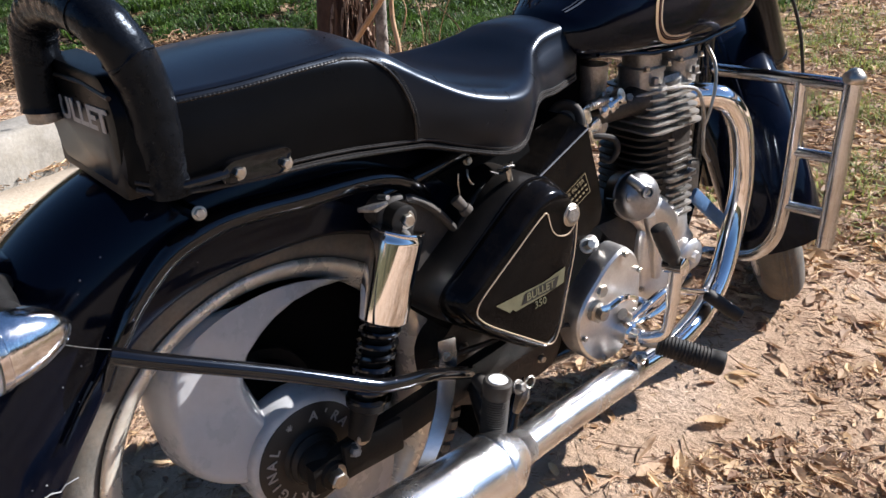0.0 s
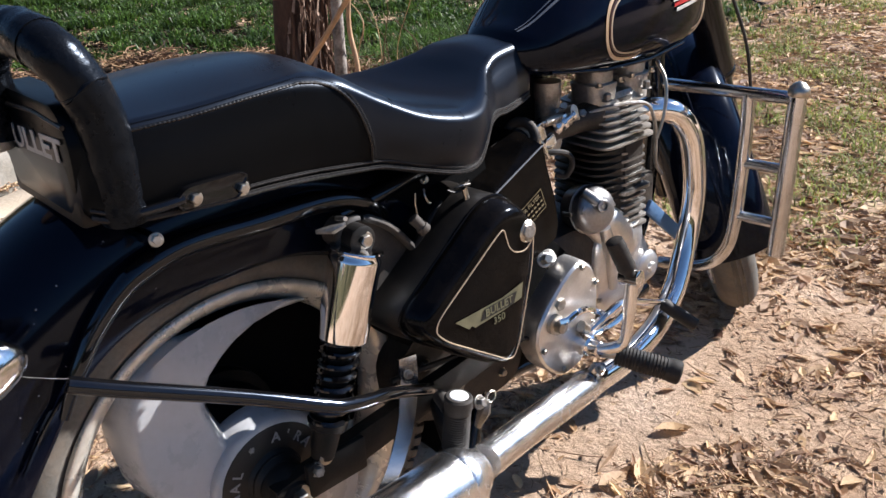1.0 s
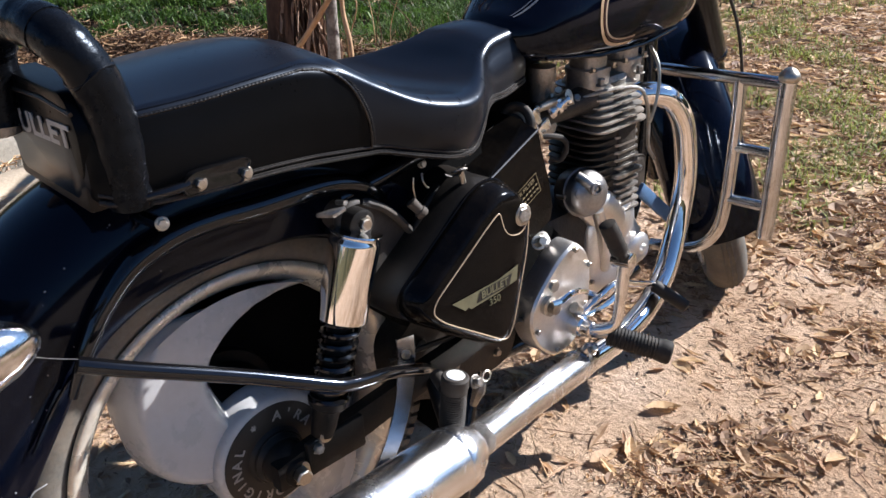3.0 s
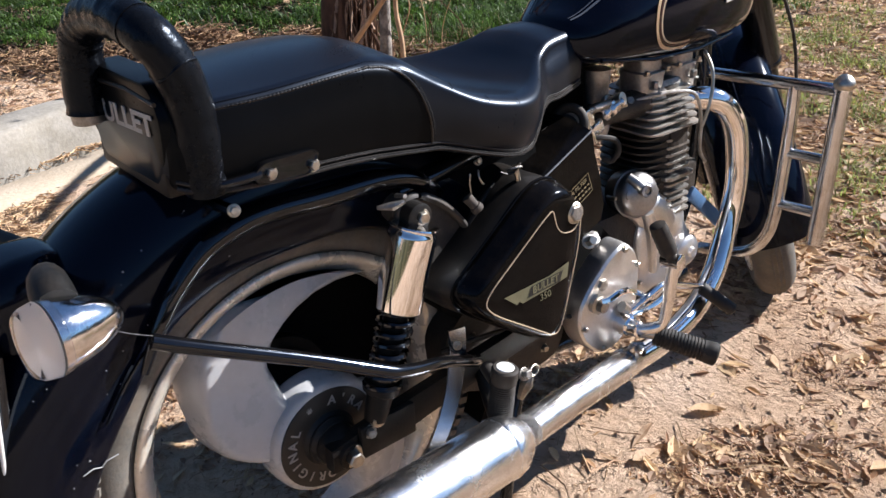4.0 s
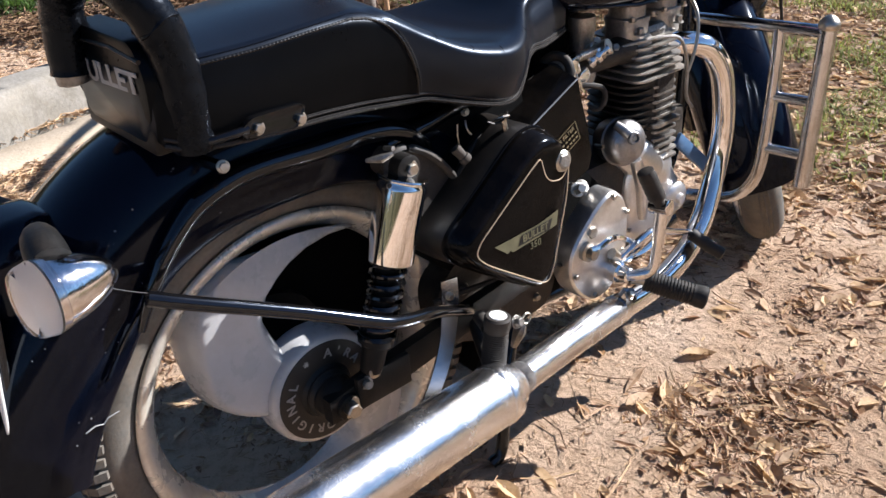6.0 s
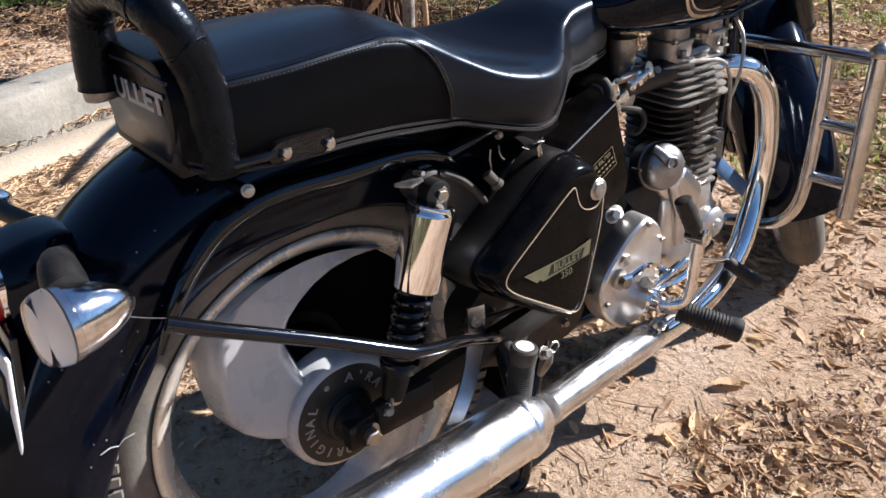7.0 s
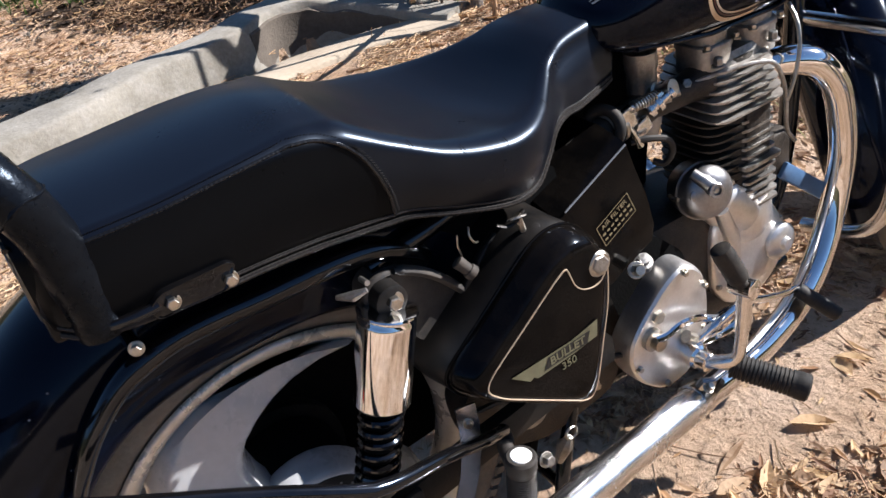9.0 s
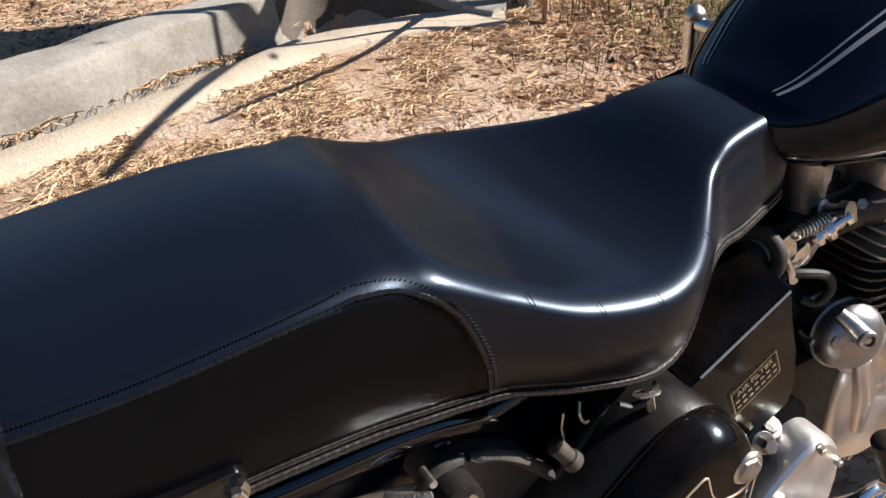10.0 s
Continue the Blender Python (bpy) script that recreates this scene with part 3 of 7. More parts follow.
def build_seat():
    bm = bmesh.new()
    ys = [-0.190 + 0.775 * i / 110 for i in range(111)]
    loft(bm, [seat_ring(y) for y in ys])
    # the pillion's flank is the same leatherette, its shade put into a darker copy
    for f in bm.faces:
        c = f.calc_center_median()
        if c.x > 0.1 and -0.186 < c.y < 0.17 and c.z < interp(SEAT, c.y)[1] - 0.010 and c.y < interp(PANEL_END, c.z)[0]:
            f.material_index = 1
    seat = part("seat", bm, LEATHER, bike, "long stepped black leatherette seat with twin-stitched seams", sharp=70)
    seat.data.materials.append(LEATHER_SHADED)
    # lower twin piping
    for off, r in ((-0.001, 0.0036), (0.0072, 0.0026)):
        pts = []
        for i in range(90):
            y = -0.178 + 0.743 * i / 89
            p = seat_point(y, 0.0, 0.001)
            pts.append((p.x, p.y, p.z + off * (1 - 0.35 * max(0.0, (y - 0.30) / 0.25))))
        bm = bmesh.new()
        sweep(bm, spline(pts, 500), [r * (1 + 0.07 * math.sin(i * 1.25)) for i in range(500)], 7)
        part("piping", bm, PIPING, seat, "grey-worn piping seam")
        bm = bmesh.new()
        for i in range(0, len(pts) - 1):
            for f in (0.1, 0.6):
                c = Vector(pts[i]).lerp(Vector(pts[i + 1]), f)
                d = (Vector(pts[i + 1]) - Vector(pts[i])).normalized()
                c = c + Vector((r * 0.80, 0, r * 0.72))
                sweep(bm, [c - d * 0.0013, c + d * 0.0013], 0.00055, 4)
        part("stitching", bm, THREAD, seat)
    # upper seam on the pillion part, then down the flank
    line = []
    for i in range(50):
        y = -0.165 + 0.235 * i / 49
        xe, ze, xb, zb, sag = interp(SEAT, y)
        line.append(Vector((seat_skin(y, ze - 0.009) - 0.0006, y, ze - 0.009)))
    for p in spline([(0, 0.080, 0.886), (0, 0.106, 0.881), (0, 0.130, 0.869), (0, 0.148, 0.849), (0, 0.160, 0.822), (0, 0.168, 0.792), (0, 0.171, 0.766)], 26):
        xe, ze, xb, zb, sag = interp(SEAT, p.y)
        line.append(Vector((seat_skin(p.y, p.z) + 0.0002, p.y, p.z)))
    bm = bmesh.new()
    beads = spline(line, 420)
    sweep(bm, beads, [0.0020 + 0.00012 * math.sin(i * 1.05) for i in range(420)], 7)
    part("flank_seam", bm, STITCHED, seat, "raised curved seam")
    bm = bmesh.new()
    for i in range(1, len(line) - 1, 1):
        for f in (0.25, 0.75):
            p = line[i].lerp(line[i + 1], f)
            d = (line[i + 1] - line[i]).normalized()
            up = Vector((1, 0, 0)).cross(d).normalized()
            c = p + up * 0.0050 * (1 if up.z > 0 else -1)
            c.x = seat_skin(c.y, c.z)
            sweep(bm, [c - d * 0.0010 - up * 0.0013, c + d * 0.0010 + up * 0.0013], 0.0006, 4)
    part("stitching", bm, THREAD, seat)
    # small welt ticks on the shining edge
    for y in (0.205, 0.262, 0.318, 0.405):
        xe, ze, xb, zb, sag = interp(SEAT, y)
        bm = bmesh.new()
        sweep(bm, [(xe - 0.010, y, ze - 0.0016), (xe - 0.005, y + 0.001, ze - 0.0046), (xe - 0.0015, y + 0.002, ze - 0.0100)], 0.0004, 5)
        part("tuck", bm, THREAD, seat)
    # back panel with lettering
    bm = bmesh.new()
    out = rounded_poly([(-0.078, 0.815), (0.138, 0.812), (0.148, 0.872), (0.128, 0.912), (-0.058, 0.912), (-0.082, 0.870)], 0.02)
    loft(bm, [[Vector((0.035 + (p.x - 0.035) * s, y, 0.86 + (p.y - 0.86) * s)) for p in out] for y, s in ((-0.15, 1.0), (-0.178, 1.0), (-0.186, 0.97), (-0.188, 0.90))])
    panel = part("back_panel", bm, LEATHER_SHADED, seat, "padded black seat back")
    text_mesh("lettering", "BULLET", 0.036, Matrix.Translation((0.042, -0.1896, 0.860)) @ Euler((radians(90), radians(-3), 0)).to_matrix().to_4x4() @ Matrix.Diagonal((1.50, 0.95, 1, 1)), WHITEINK, panel, bold=0.0012)
    bm = bmesh.new()
    sweep(bm, [(-0.080, -0.187, 0.876), (-0.03, -0.1885, 0.893), (0.07, -0.1885, 0.898), (0.142, -0.187, 0.892)], 0.0028, 6)
    part("panel_piping", bm, PIPING, seat)
    bm = bmesh.new()
    box(bm, (0.035, -0.165, 0.797), (0.20, 0.045, 0.034), 0.006)
    part("seat_base", bm, SATIN, seat)
    # mounting strap with two bolts
    bm = bmesh.new()
    sweep(bm, spline([(0.150, -0.152, 0.788), (0.166, -0.135, 0.7935), (0.1755, -0.112, 0.7965), (0.1775, -0.092, 0.798)], 14), 0.0055, 10)
    out = rounded_poly([(-0.099, 0.785), (-0.026, 0.780), (-0.010, 0.803), (-0.018, 0.809), (-0.088, 0.810), (-0.103, 0.800)], [0.006, 0.006, 0.004, 0.004, 0.007, 0.006], 5)
    mid_y, mid_z = -0.056, 0.796
    loft(bm, [[Vector((x - 0.05 * (p.x + 0.05), mid_y + (p.x - mid_y) * k, mid_z + (p.y - mid_z) * k)) for p in out] for x, k in ((0.1690, 1.0), (0.1765, 1.0), (0.1785, 0.975), (0.1785, 0.94), (0.1770, 0.90), (0.1768, 0.5))])
    strap = part("seat_strap", bm, FRAME, bike, "black steel strap of the grab rail with raised edge")
    hexbolt("strap_bolt", (0.1785, -0.080, 0.7955), (1, -0.1, 0.1), 0.0076, 0.008, strap)
    hexbolt("strap_bolt", (0.1755, -0.021, 0.7895), (1, -0.1, 0.1), 0.0076, 0.008, strap)
    # hanging stud with washer and spring tab under the saddle
    bm = bmesh.new()
    sweep(bm, [(0.171, 0.322, 0.697), (0.173, 0.325, 0.680), (0.175, 0.328, 0.656)], [0.0045, 0.0042, 0.0040], 8)
    stud = part("seat_stud", bm, STEEL, seat, "zinc stud hanging under the saddle")
    bm = bmesh.new()
    lathe(bm, (0.170, 0.321, 0.694), (0.5, -0.1, -0.85), [(0, 0.004), (0.001, 0.0125), (0.003, 0.0125), (0.004, 0.004)], 16)
    part("washer", bm, CAST, stud)
    bm = bmesh.new()
    sweep(bm, spline([(0.170, 0.292, 0.695), (0.173, 0.304, 0.689), (0.174, 0.318, 0.690), (0.171, 0.332, 0.699)], 10), 0.0032, 7, flat=0.5)
    part("spring_tab", bm, GREASY, stud)


build_seat()


def build_rail():
    pts = [(0.143, -0.143, 0.783), (0.147, -0.146, 0.84), (0.148, -0.151, 0.895), (0.148, -0.164, 0.938), (0.134, -0.178, 0.965), (0.095, -0.185, 0.977), (0.040, -0.188, 0.977),
           (0.0, -0.191, 0.966), (-0.026, -0.196, 0.940), (-0.036, -0.199, 0.895), (-0.036, -0.202, 0.852)]
    path = spline(pts, 90)
    rad = [0.0255 * (1 + 0.06 * noise.noise((i * 0.35, 0, 0)) + 0.05 * noise.noise((i * 1.1, 4, 0))) for i in range(90)]
    bm = bmesh.new()
    sweep(bm, path, rad, 18)
    rail = part("grab_rail", bm, SLEEVE, bike, "tall rear grab rail wrapped in black vinyl sleeve")
    bm = bmesh.new()
    lathe(bm, path[-1] + Vector((0, 0, 0.004)), (0, 0.1, -1), [(0, 0.022), (0.014, 0.022), (0.016, 0.018), (0.016, 0.0)], 18)
    part("rail_end", bm, CAST, rail, "bare grey tube end")
    ax, e1, e2 = basis((path[26] - path[24]).normalized())
    bm = bmesh.new()
    c0 = path[25]
    sweep(bm, [c0 + (e1 * math.cos(t) + e2 * math.sin(t)) * 0.0252 + ax * 0.004 * math.sin(t * 2.3) for t in [2 * math.pi * i / 24 for i in range(24)]], [0.0020 + 0.0012 * math.sin(i * 1.7) for i in range(24)], 6, closed=True)
    part("sleeve_crease", bm, SLEEVE, rail, "creased fold in the vinyl")
    for a, b in ((39, 40), (70, 71)):
        bm = bmesh.new()
        sweep(bm, path[a:b + 1] if b > a else path[a:a + 2], [0.0266] * (b + 1 - a), 18)
        part("sleeve_seam", bm, SLEEVE, rail)


build_rail()

# fuel tank: rows of y, centre height, half width, height above, depth below
TANK = [
    (0.535, 0.822, 0.045, 0.018, 0.020),
    (0.550, 0.824, 0.075, 0.034, 0.030),
    (0.580, 0.828, 0.100, 0.048, 0.046),
    (0.640, 0.838, 0.124, 0.082, 0.066),
    (0.720, 0.846, 0.138, 0.118, 0.080),
    (0.800, 0.850, 0.145, 0.138, 0.088),
    (0.880, 0.853, 0.145, 0.145, 0.090),
    (0.950, 0.856, 0.137, 0.140, 0.088),
    (1.020, 0.860, 0.112, 0.120, 0.076),
    (1.060, 0.864, 0.072, 0.090, 0.050),
    (1.080, 0.866, 0.030, 0.040, 0.025),
]
TN, TB = 2.35, 3.4


def tank_ring(y, segs=48):
    zc, w, ht, hb = interp(TANK, y)
    ring = []
    for k in range(segs):
        a = 2 * math.pi * k / segs
        c, s = math.cos(a), math.sin(a)
        e = TN if s > 0 else TB
        f = (abs(c) ** e + abs(s) ** e) ** (-1 / e)
        ring.append(Vector((mid(y) + (w - mid(y)) * c * f, y, zc + (ht if s > 0 else hb) * s * f)))
    return ring


def tank_side(y, z, out=0.0012):
    """The right flank of the tank at y, z."""
    zc, w, ht, hb = interp(TANK, y)
    q = min(abs(z - zc) / (ht if z > zc else hb), 0.995)
    e = TN if z > zc else TB
    return Vector((mid(y) + (w - mid(y)) * (1 - q ** e) ** (1 / e) + out, y, z))


def tank_top(y, q, out=0.0012):
    """The crown of the tank at y, at the fraction q of its half width."""
    zc, w, ht, hb = interp(TANK, y)
    return Vector((mid(y) + (w - mid(y)) * q, y, zc + ht * (1 - abs(q) ** TN) ** (1 / TN) + out))


def ribbon(bm, pts, side, thick=0.0):
    """A flat strip between two lists of points."""
    a = [bm.verts.new(p) for p in pts]
    b = [bm.verts.new(p) for p in side]
    for i in range(len(a) - 1):
        bm.faces.new((a[i], a[i + 1], b[i + 1], b[i]))
    return bm


def build_tank():
    bm = bmesh.new()
    ys = [0.535 + 0.545 * (0.5 - 0.5 * math.cos(math.pi * i / 60)) for i in range(61)]
    loft(bm, [tank_ring(y) for y in ys])
    tank = part("fuel_tank", bm, PAINT, bike, "glossy blue-black teardrop fuel tank with pinstripes", sharp=80)
    for sx in (1, -1):
        for q0, q1 in ((0.565, 0.585), (0.630, 0.668)):
            bm = bmesh.new()
            A = [tank_top(0.56 + 0.44 * i / 50, sx * (q0 + 0.10 * i / 50)) for i in range(51)]
            B = [tank_top(0.56 + 0.44 * i / 50, sx * (q1 + 0.10 * i / 50)) for i in range(51)]
            ribbon(bm, A, B)
            part("pinstripe", bm, SILVERLINE, tank, "thin silver pinstripe")
    # side panel outline, three lines
    loop = rounded_poly([(0.690, 0.782), (1.005, 0.800), (1.015, 0.925), (0.86, 0.932), (0.690, 0.908)], [0.085, 0.05, 0.03, 0.10, 0.10], 10)

    def ring_line(s0, s1, material, label):
        c = Vector((0.85, 0.866))
        bm = bmesh.new()

        def shrink(s):
            out = []
            m = len(loop)
            for i in range(m):
                d = (loop[(i + 1) % m] - loop[i - 1]).normalized()
                nrm = Vector((-d.y, d.x))
                if nrm.dot(c - loop[i]) < 0:
                    nrm = -nrm
                out.append(loop[i] + nrm * s)
            return [tank_side(p.x, p.y) for p in out + out[:1]]
        ribbon(bm, shrink(s0), shrink(s1))
        part("panel_line", bm, material, tank, label)
    ring_line(0.0, 0.0058, GOLD, "gold coach line")
    ring_line(0.0078, 0.0105, DARKRED, "dark red coach line")
    ring_line(0.0118, 0.0148, CREAMLINE, "thin cream coach line")
    # badge of white and red bars, swept back to a wing
    for i in range(7):
        z = 0.856 + 0.0085 * i
        y0, ln = 0.872 - 0.010 * i + 0.0022 * i * i, 0.098 + 0.004 * i
        bm = bmesh.new()
        A = [tank_side(y0 + ln * k / 8, z - 0.0035 + 0.010 * k / 8, 0.003) for k in range(9)]
        B = [tank_side(y0 + ln * k / 8, z + 0.0030 + 0.010 * k / 8, 0.003) for k in range(9)]
        ribbon(bm, A, B)
        part("badge_bar", bm, REDINK if i % 2 else BADGEWHITE, tank, "red enamel badge bar" if i % 2 else "white enamel badge bar")
    bm = bmesh.new()
    sweep(bm, [(0.095, 0.60, 0.790), (0.112, 0.72, 0.774), (0.112, 0.85, 0.770), (0.095, 0.98, 0.776)], 0.004, 8)
    part("tank_seam", bm, PAINT, tank)


build_tank()


# rear mudguard: profile over half its width, distance from the axle
def build_rear_guard():
    half = [(0.104, 0.330), (0.108, 0.336), (0.106, 0.350), (0.110, 0.360), (0.109, 0.388), (0.104, 0.420), (0.092, 0.448), (0.068, 0.468), (0.035, 0.479), (0.0, 0.482)]
    ring = half + [(-x, r) for x, r in reversed(half[:-1])]
    inner = [(max(x - 0.006, 0), r - 0.004) for x, r in half]
    ring += [(-x, r) for x, r in inner] + [(x, r) for x, r in reversed(inner[:-1])]
    bm = bmesh.new()
    rings = []
    for i in range(61):
        a = radians(40 + (172 - 40) * i / 60)
        ext = 0.03 * max(0, (i - 46) / 14) ** 1.5
        deg = math.degrees(a)
        lift = 0.006 + 0.011 * math.exp(-((deg - 124) / 18) ** 2) - 0.006 * math.exp(-((deg - 92) / 13) ** 2)
        row = []
        for x, r in ring:
            e = ext + (lift - 0.006) * max(0.0, min(1.0, (0.40 - r) / 0.07))
            row.append(Vector((x, (r + e) * math.cos(a), AXLE.z + (r + e) * math.sin(a))))
        rings.append(row)
    loft(bm, rings)
    g = part("rear_mudguard", bm, PAINT, bike, "deep blue-black rear mudguard with scratched edge", sharp=50)
    # scratches on the tail
    bm = bmesh.new()
    pts = [(0.1095, -0.30, 0.470), (0.1095, -0.315, 0.468), (0.1095, -0.322, 0.462), (0.1095, -0.332, 0.465), (0.1095, -0.345, 0.461)]
    sweep(bm, pts, 0.0010, 4)
    part("scratch", bm, WHITEINK, g, "pale scratch")
    # pale dust specks, coloured white to stand for the speckled glints
    specks = random.Random(5)
    for k in range(34):
        a, r = radians(specks.uniform(108, 164)), specks.uniform(0.362, 0.446)
        x = 0.1105 if r < 0.39 else 0.1085 - 0.24 * (r - 0.39)
        q = specks.uniform(0.0005, 0.0013)
        bm = bmesh.new()
        lathe(bm, (x, r * math.cos(a), AXLE.z + r * math.sin(a)), (1, 0, 0), [(0, q), (0.0005, q * 0.8), (0.0007, 0.0)], 7)
        part("glint_speck", bm, WHITEINK, g, "tiny pale dust speck standing in for a glint")
    hexbolt("mudguard_bolt", (0.166, -0.126, 0.759), (1, -0.25, 0.25), 0.0068, 0.007, g)
    bm = bmesh.new()
    sweep(bm, [(0.105, -0.126, 0.752), (0.164, -0.126, 0.757)], 0.008, 8)
    part("bolt_bracket", bm, FRAME, g)
    # loop tube of the sub-frame
    for sx in (1, -1):
        bm = bmesh.new()
        pts = [(0.118, -0.250, 0.570), (0.122, -0.236, 0.602), (0.124, -0.220, 0.630), (0.124, -0.194, 0.666), (0.124, -0.153, 0.703), (0.124, -0.108, 0.720), (0.125, -0.062, 0.726), (0.125, 0.018, 0.722), (0.125, 0.107, 0.720), (0.125, 0.154, 0.711), (0.122, 0.185, 0.692), (0.112, 0.215, 0.665)]
        sweep(bm, spline([(sx * x, y, z) for x, y, z in pts], 40), [0.006 + 0.0085 * min(1, i / 16) for i in range(40)], 12)
        part("frame_loop", bm, FRAME, bike, "black enamelled rear frame tube")
        bm = bmesh.new()
        path = spline([(sx * 0.113, -0.243, 0.597), (sx * 0.113, -0.272, 0.565), (sx * 0.112, -0.303, 0.522)], 10)
        loft(bm, [[p + Vector((-0.001, 0.004, 0.003)), p + Vector((sx * 0.0035, 0.004, 0.003)), p + Vector((sx * 0.0035, -0.004, -0.003)), p + Vector((-0.001, -0.004, -0.003))] for p in path])
        part("mudguard_strip", bm, FRAME, g, "narrow black edge strip")


build_rear_guard()


def ring_of(a, prof, c):
    return [Vector((x, c.y + r * math.cos(a), c.z + r * math.sin(a))) for x, r in prof]


def build_wheel(parent, c, name, tread=True):
    """Tyre, rim with its rounded lips, on the plane x = 0 through c."""
    bm = bmesh.new()
    prof = []
    for k in range(21):
        t = math.pi * (-0.42 + 1.84 * k / 20)
        prof.append((0.050 * math.cos(t), 0.300 + (0.050 if math.sin(t) > 0 else 0.044) * math.sin(t)))
    loft(bm, [ring_of(2 * math.pi * i / 72, prof, c) for i in range(72)], True, False, True)
    wheel = part(name, bm, TYRE, parent, "dusty black ribbed motorcycle tyre")
    bm = bmesh.new()
    lug = [(0.049, 0.322), (0.045, 0.339), (0.033, 0.349), (0.033, 0.341), (0.041, 0.331), (0.045, 0.318)]
    if tread:
        for i in range(96):
            for sx in (1, -1):
                a0, a1 = 2 * math.pi * (i + 0.12 + 0.25 * (sx > 0)) / 96, 2 * math.pi * (i + 0.72 + 0.25 * (sx > 0)) / 96
                loft(bm, [ring_of(a0, [(sx * x, r + 0.0025) for x, r in lug], c), ring_of(a1, [(sx * x, r + 0.0025) for x, r in lug], c)])
                lug2 = [(0.028, 0.343), (0.026, 0.352), (0.004, 0.355), (0.004, 0.346)]
                loft(bm, [ring_of(a0 + 0.02, [(sx * x, r) for x, r in lug2], c), ring_of(a1 + 0.02, [(sx * x, r) for x, r in lug2], c)])
        part("tread", bm, TYRE, wheel, "knobbly tread", smooth=False)
    else:
        for off in (-0.024, -0.012, 0, 0.012, 0.024):
            rr = 0.350 - 0.011 * (abs(off) / 0.024) ** 2
            sweep(bm, [Vector((off, c.y + rr * math.cos(t), c.z + rr * math.sin(t))) for t in [2 * math.pi * i / 72 for i in range(72)]], 0.0040, 6, closed=True)
        part("tread", bm, TYRE, wheel, "ribbed tread")
    bm = bmesh.new()
    rim = [(0.046, 0.277), (0.0505, 0.275), (0.0515, 0.268), (0.046, 0.259), (0.038, 0.252), (0.030, 0.246), (0.018, 0.238), (0, 0.235), (-0.018, 0.238), (-0.030, 0.246), (-0.038, 0.252), (-0.046, 0.259), (-0.0515, 0.268), (-0.0505, 0.275), (-0.046, 0.277), (-0.040, 0.264), (-0.02, 0.252), (0.02, 0.252), (0.040, 0.264)]
    loft(bm, [ring_of(2 * math.pi * i / 96, rim, c) for i in range(96)], True, False, True)
    part("rim", bm, CREAM, wheel, "yellowed polished wheel rim", sharp=60)
    return wheel


# edges of a blade of the cover: distance from the axle, then the two angles
BLADE = [(0.067, 2.02, 3.50), (0.100, 2.02, 3.32), (0.127, 1.98, 3.20), (0.154, 1.93, 3.05), (0.178, 1.80, 2.88), (0.197, 1.60, 2.70), (0.215, 1.39, 2.58), (0.237, 1.08, 2.42), (0.248, 0.92, 2.28)]


def build_rear_wheel():
    w = build_wheel(bike, AXLE, "rear_tyre")
    # two-bladed white cover
    for turn, nm in ((0.0, "wheel_cover"), (math.pi, "wheel_cover")):
        bm = bmesh.new()
        rings = []
        for i in range(15):
            u = i / 14
            r = 0.070 + 0.176 * u
            a_lo, a_hi = interp(BLADE, r)
            xo = 0.088 - 0.036 * u ** 1.4
            ring = []
            for k in range(21):
                s = k / 20
                a = a_lo + (a_hi - a_lo) * s + turn
                edge = min(s, 1 - s)
                dip = 0.050 * max(0, 1 - edge / 0.16) ** 2.2
                ring.append(Vector((xo - dip, AXLE.y + r * math.cos(a), AXLE.z + r * math.sin(a))))
            back = [Vector((min(p.x - 0.008, 0.015), p.y, p.z)) for p in reversed(ring)]
            rings.append(ring + back)
        loft(bm, rings)
        part(nm, bm, WHITE, w, "glossy white two-bladed fibre wheel cover", sharp=60)
    bm = bmesh.new()
    lathe(bm, (0.0, 0, 0.331), (1, 0, 0), [(0.040, 0.090), (0.050, 0.096), (0.064, 0.0955), (0.082, 0.0945), (0.092, 0.0925), (0.097, 0.089), (0.099, 0.083)], 48)
    hub = part("hub", bm, WHITE, w, "white hub drum")
    bm = bmesh.new()
    lathe(bm, (-0.05, 0, 0.331), (1, 0, 0), [(0, 0.02), (0.002, 0.085), (0.108, 0.088), (0.112, 0.07)], 32)
    part("drum", bm, SHADEBLACK, hub, "black inner drum")
    bm = bmesh.new()
    lathe(bm, (0.097, 0, 0.331), (1, 0, 0), [(0, 0.083), (0.003, 0.083), (0.004, 0.081), (0.004, 0.045), (0.012, 0.040), (0.022, 0.036), (0.022, 0.018)], 40)
    disc = part("hub_disc", bm, BLACKINK, hub, "black hub disc with white ring lettering")
    word = "ORIGINAL * A'RA *"
    for i, ch in enumerate(word):
        if ch == " ":
            continue
        a = radians(268 - 17.0 * i)
        r = 0.064
        M = Matrix.Translation((0.1016, r * math.cos(a), 0.331 + r * math.sin(a))) @ Matrix(((0, 0, 1), (1, 0, 0), (0, 1, 0))).to_4x4() @ Matrix.Rotation(a - math.pi / 2, 4, 'Z')
        text_mesh("ring_letter", ch, 0.021, M, WHITEINK, disc, 0.0004, 0.0004)
    bm = bmesh.new()
    lathe(bm, (0.100, 0, 0.331), (1, 0, 0), [(0, 0.042), (0.010, 0.041), (0.014, 0.034), (0.034, 0.032), (0.040, 0.026), (0.062, 0.020)], 24)
    part("axle_boss", bm, SATIN, hub)
    hexbolt("axle_nut", (0.162, 0.0, 0.331), (1, -0.1, 0.05), 0.0155, 0.016, hub, STEEL)


build_rear_wheel()


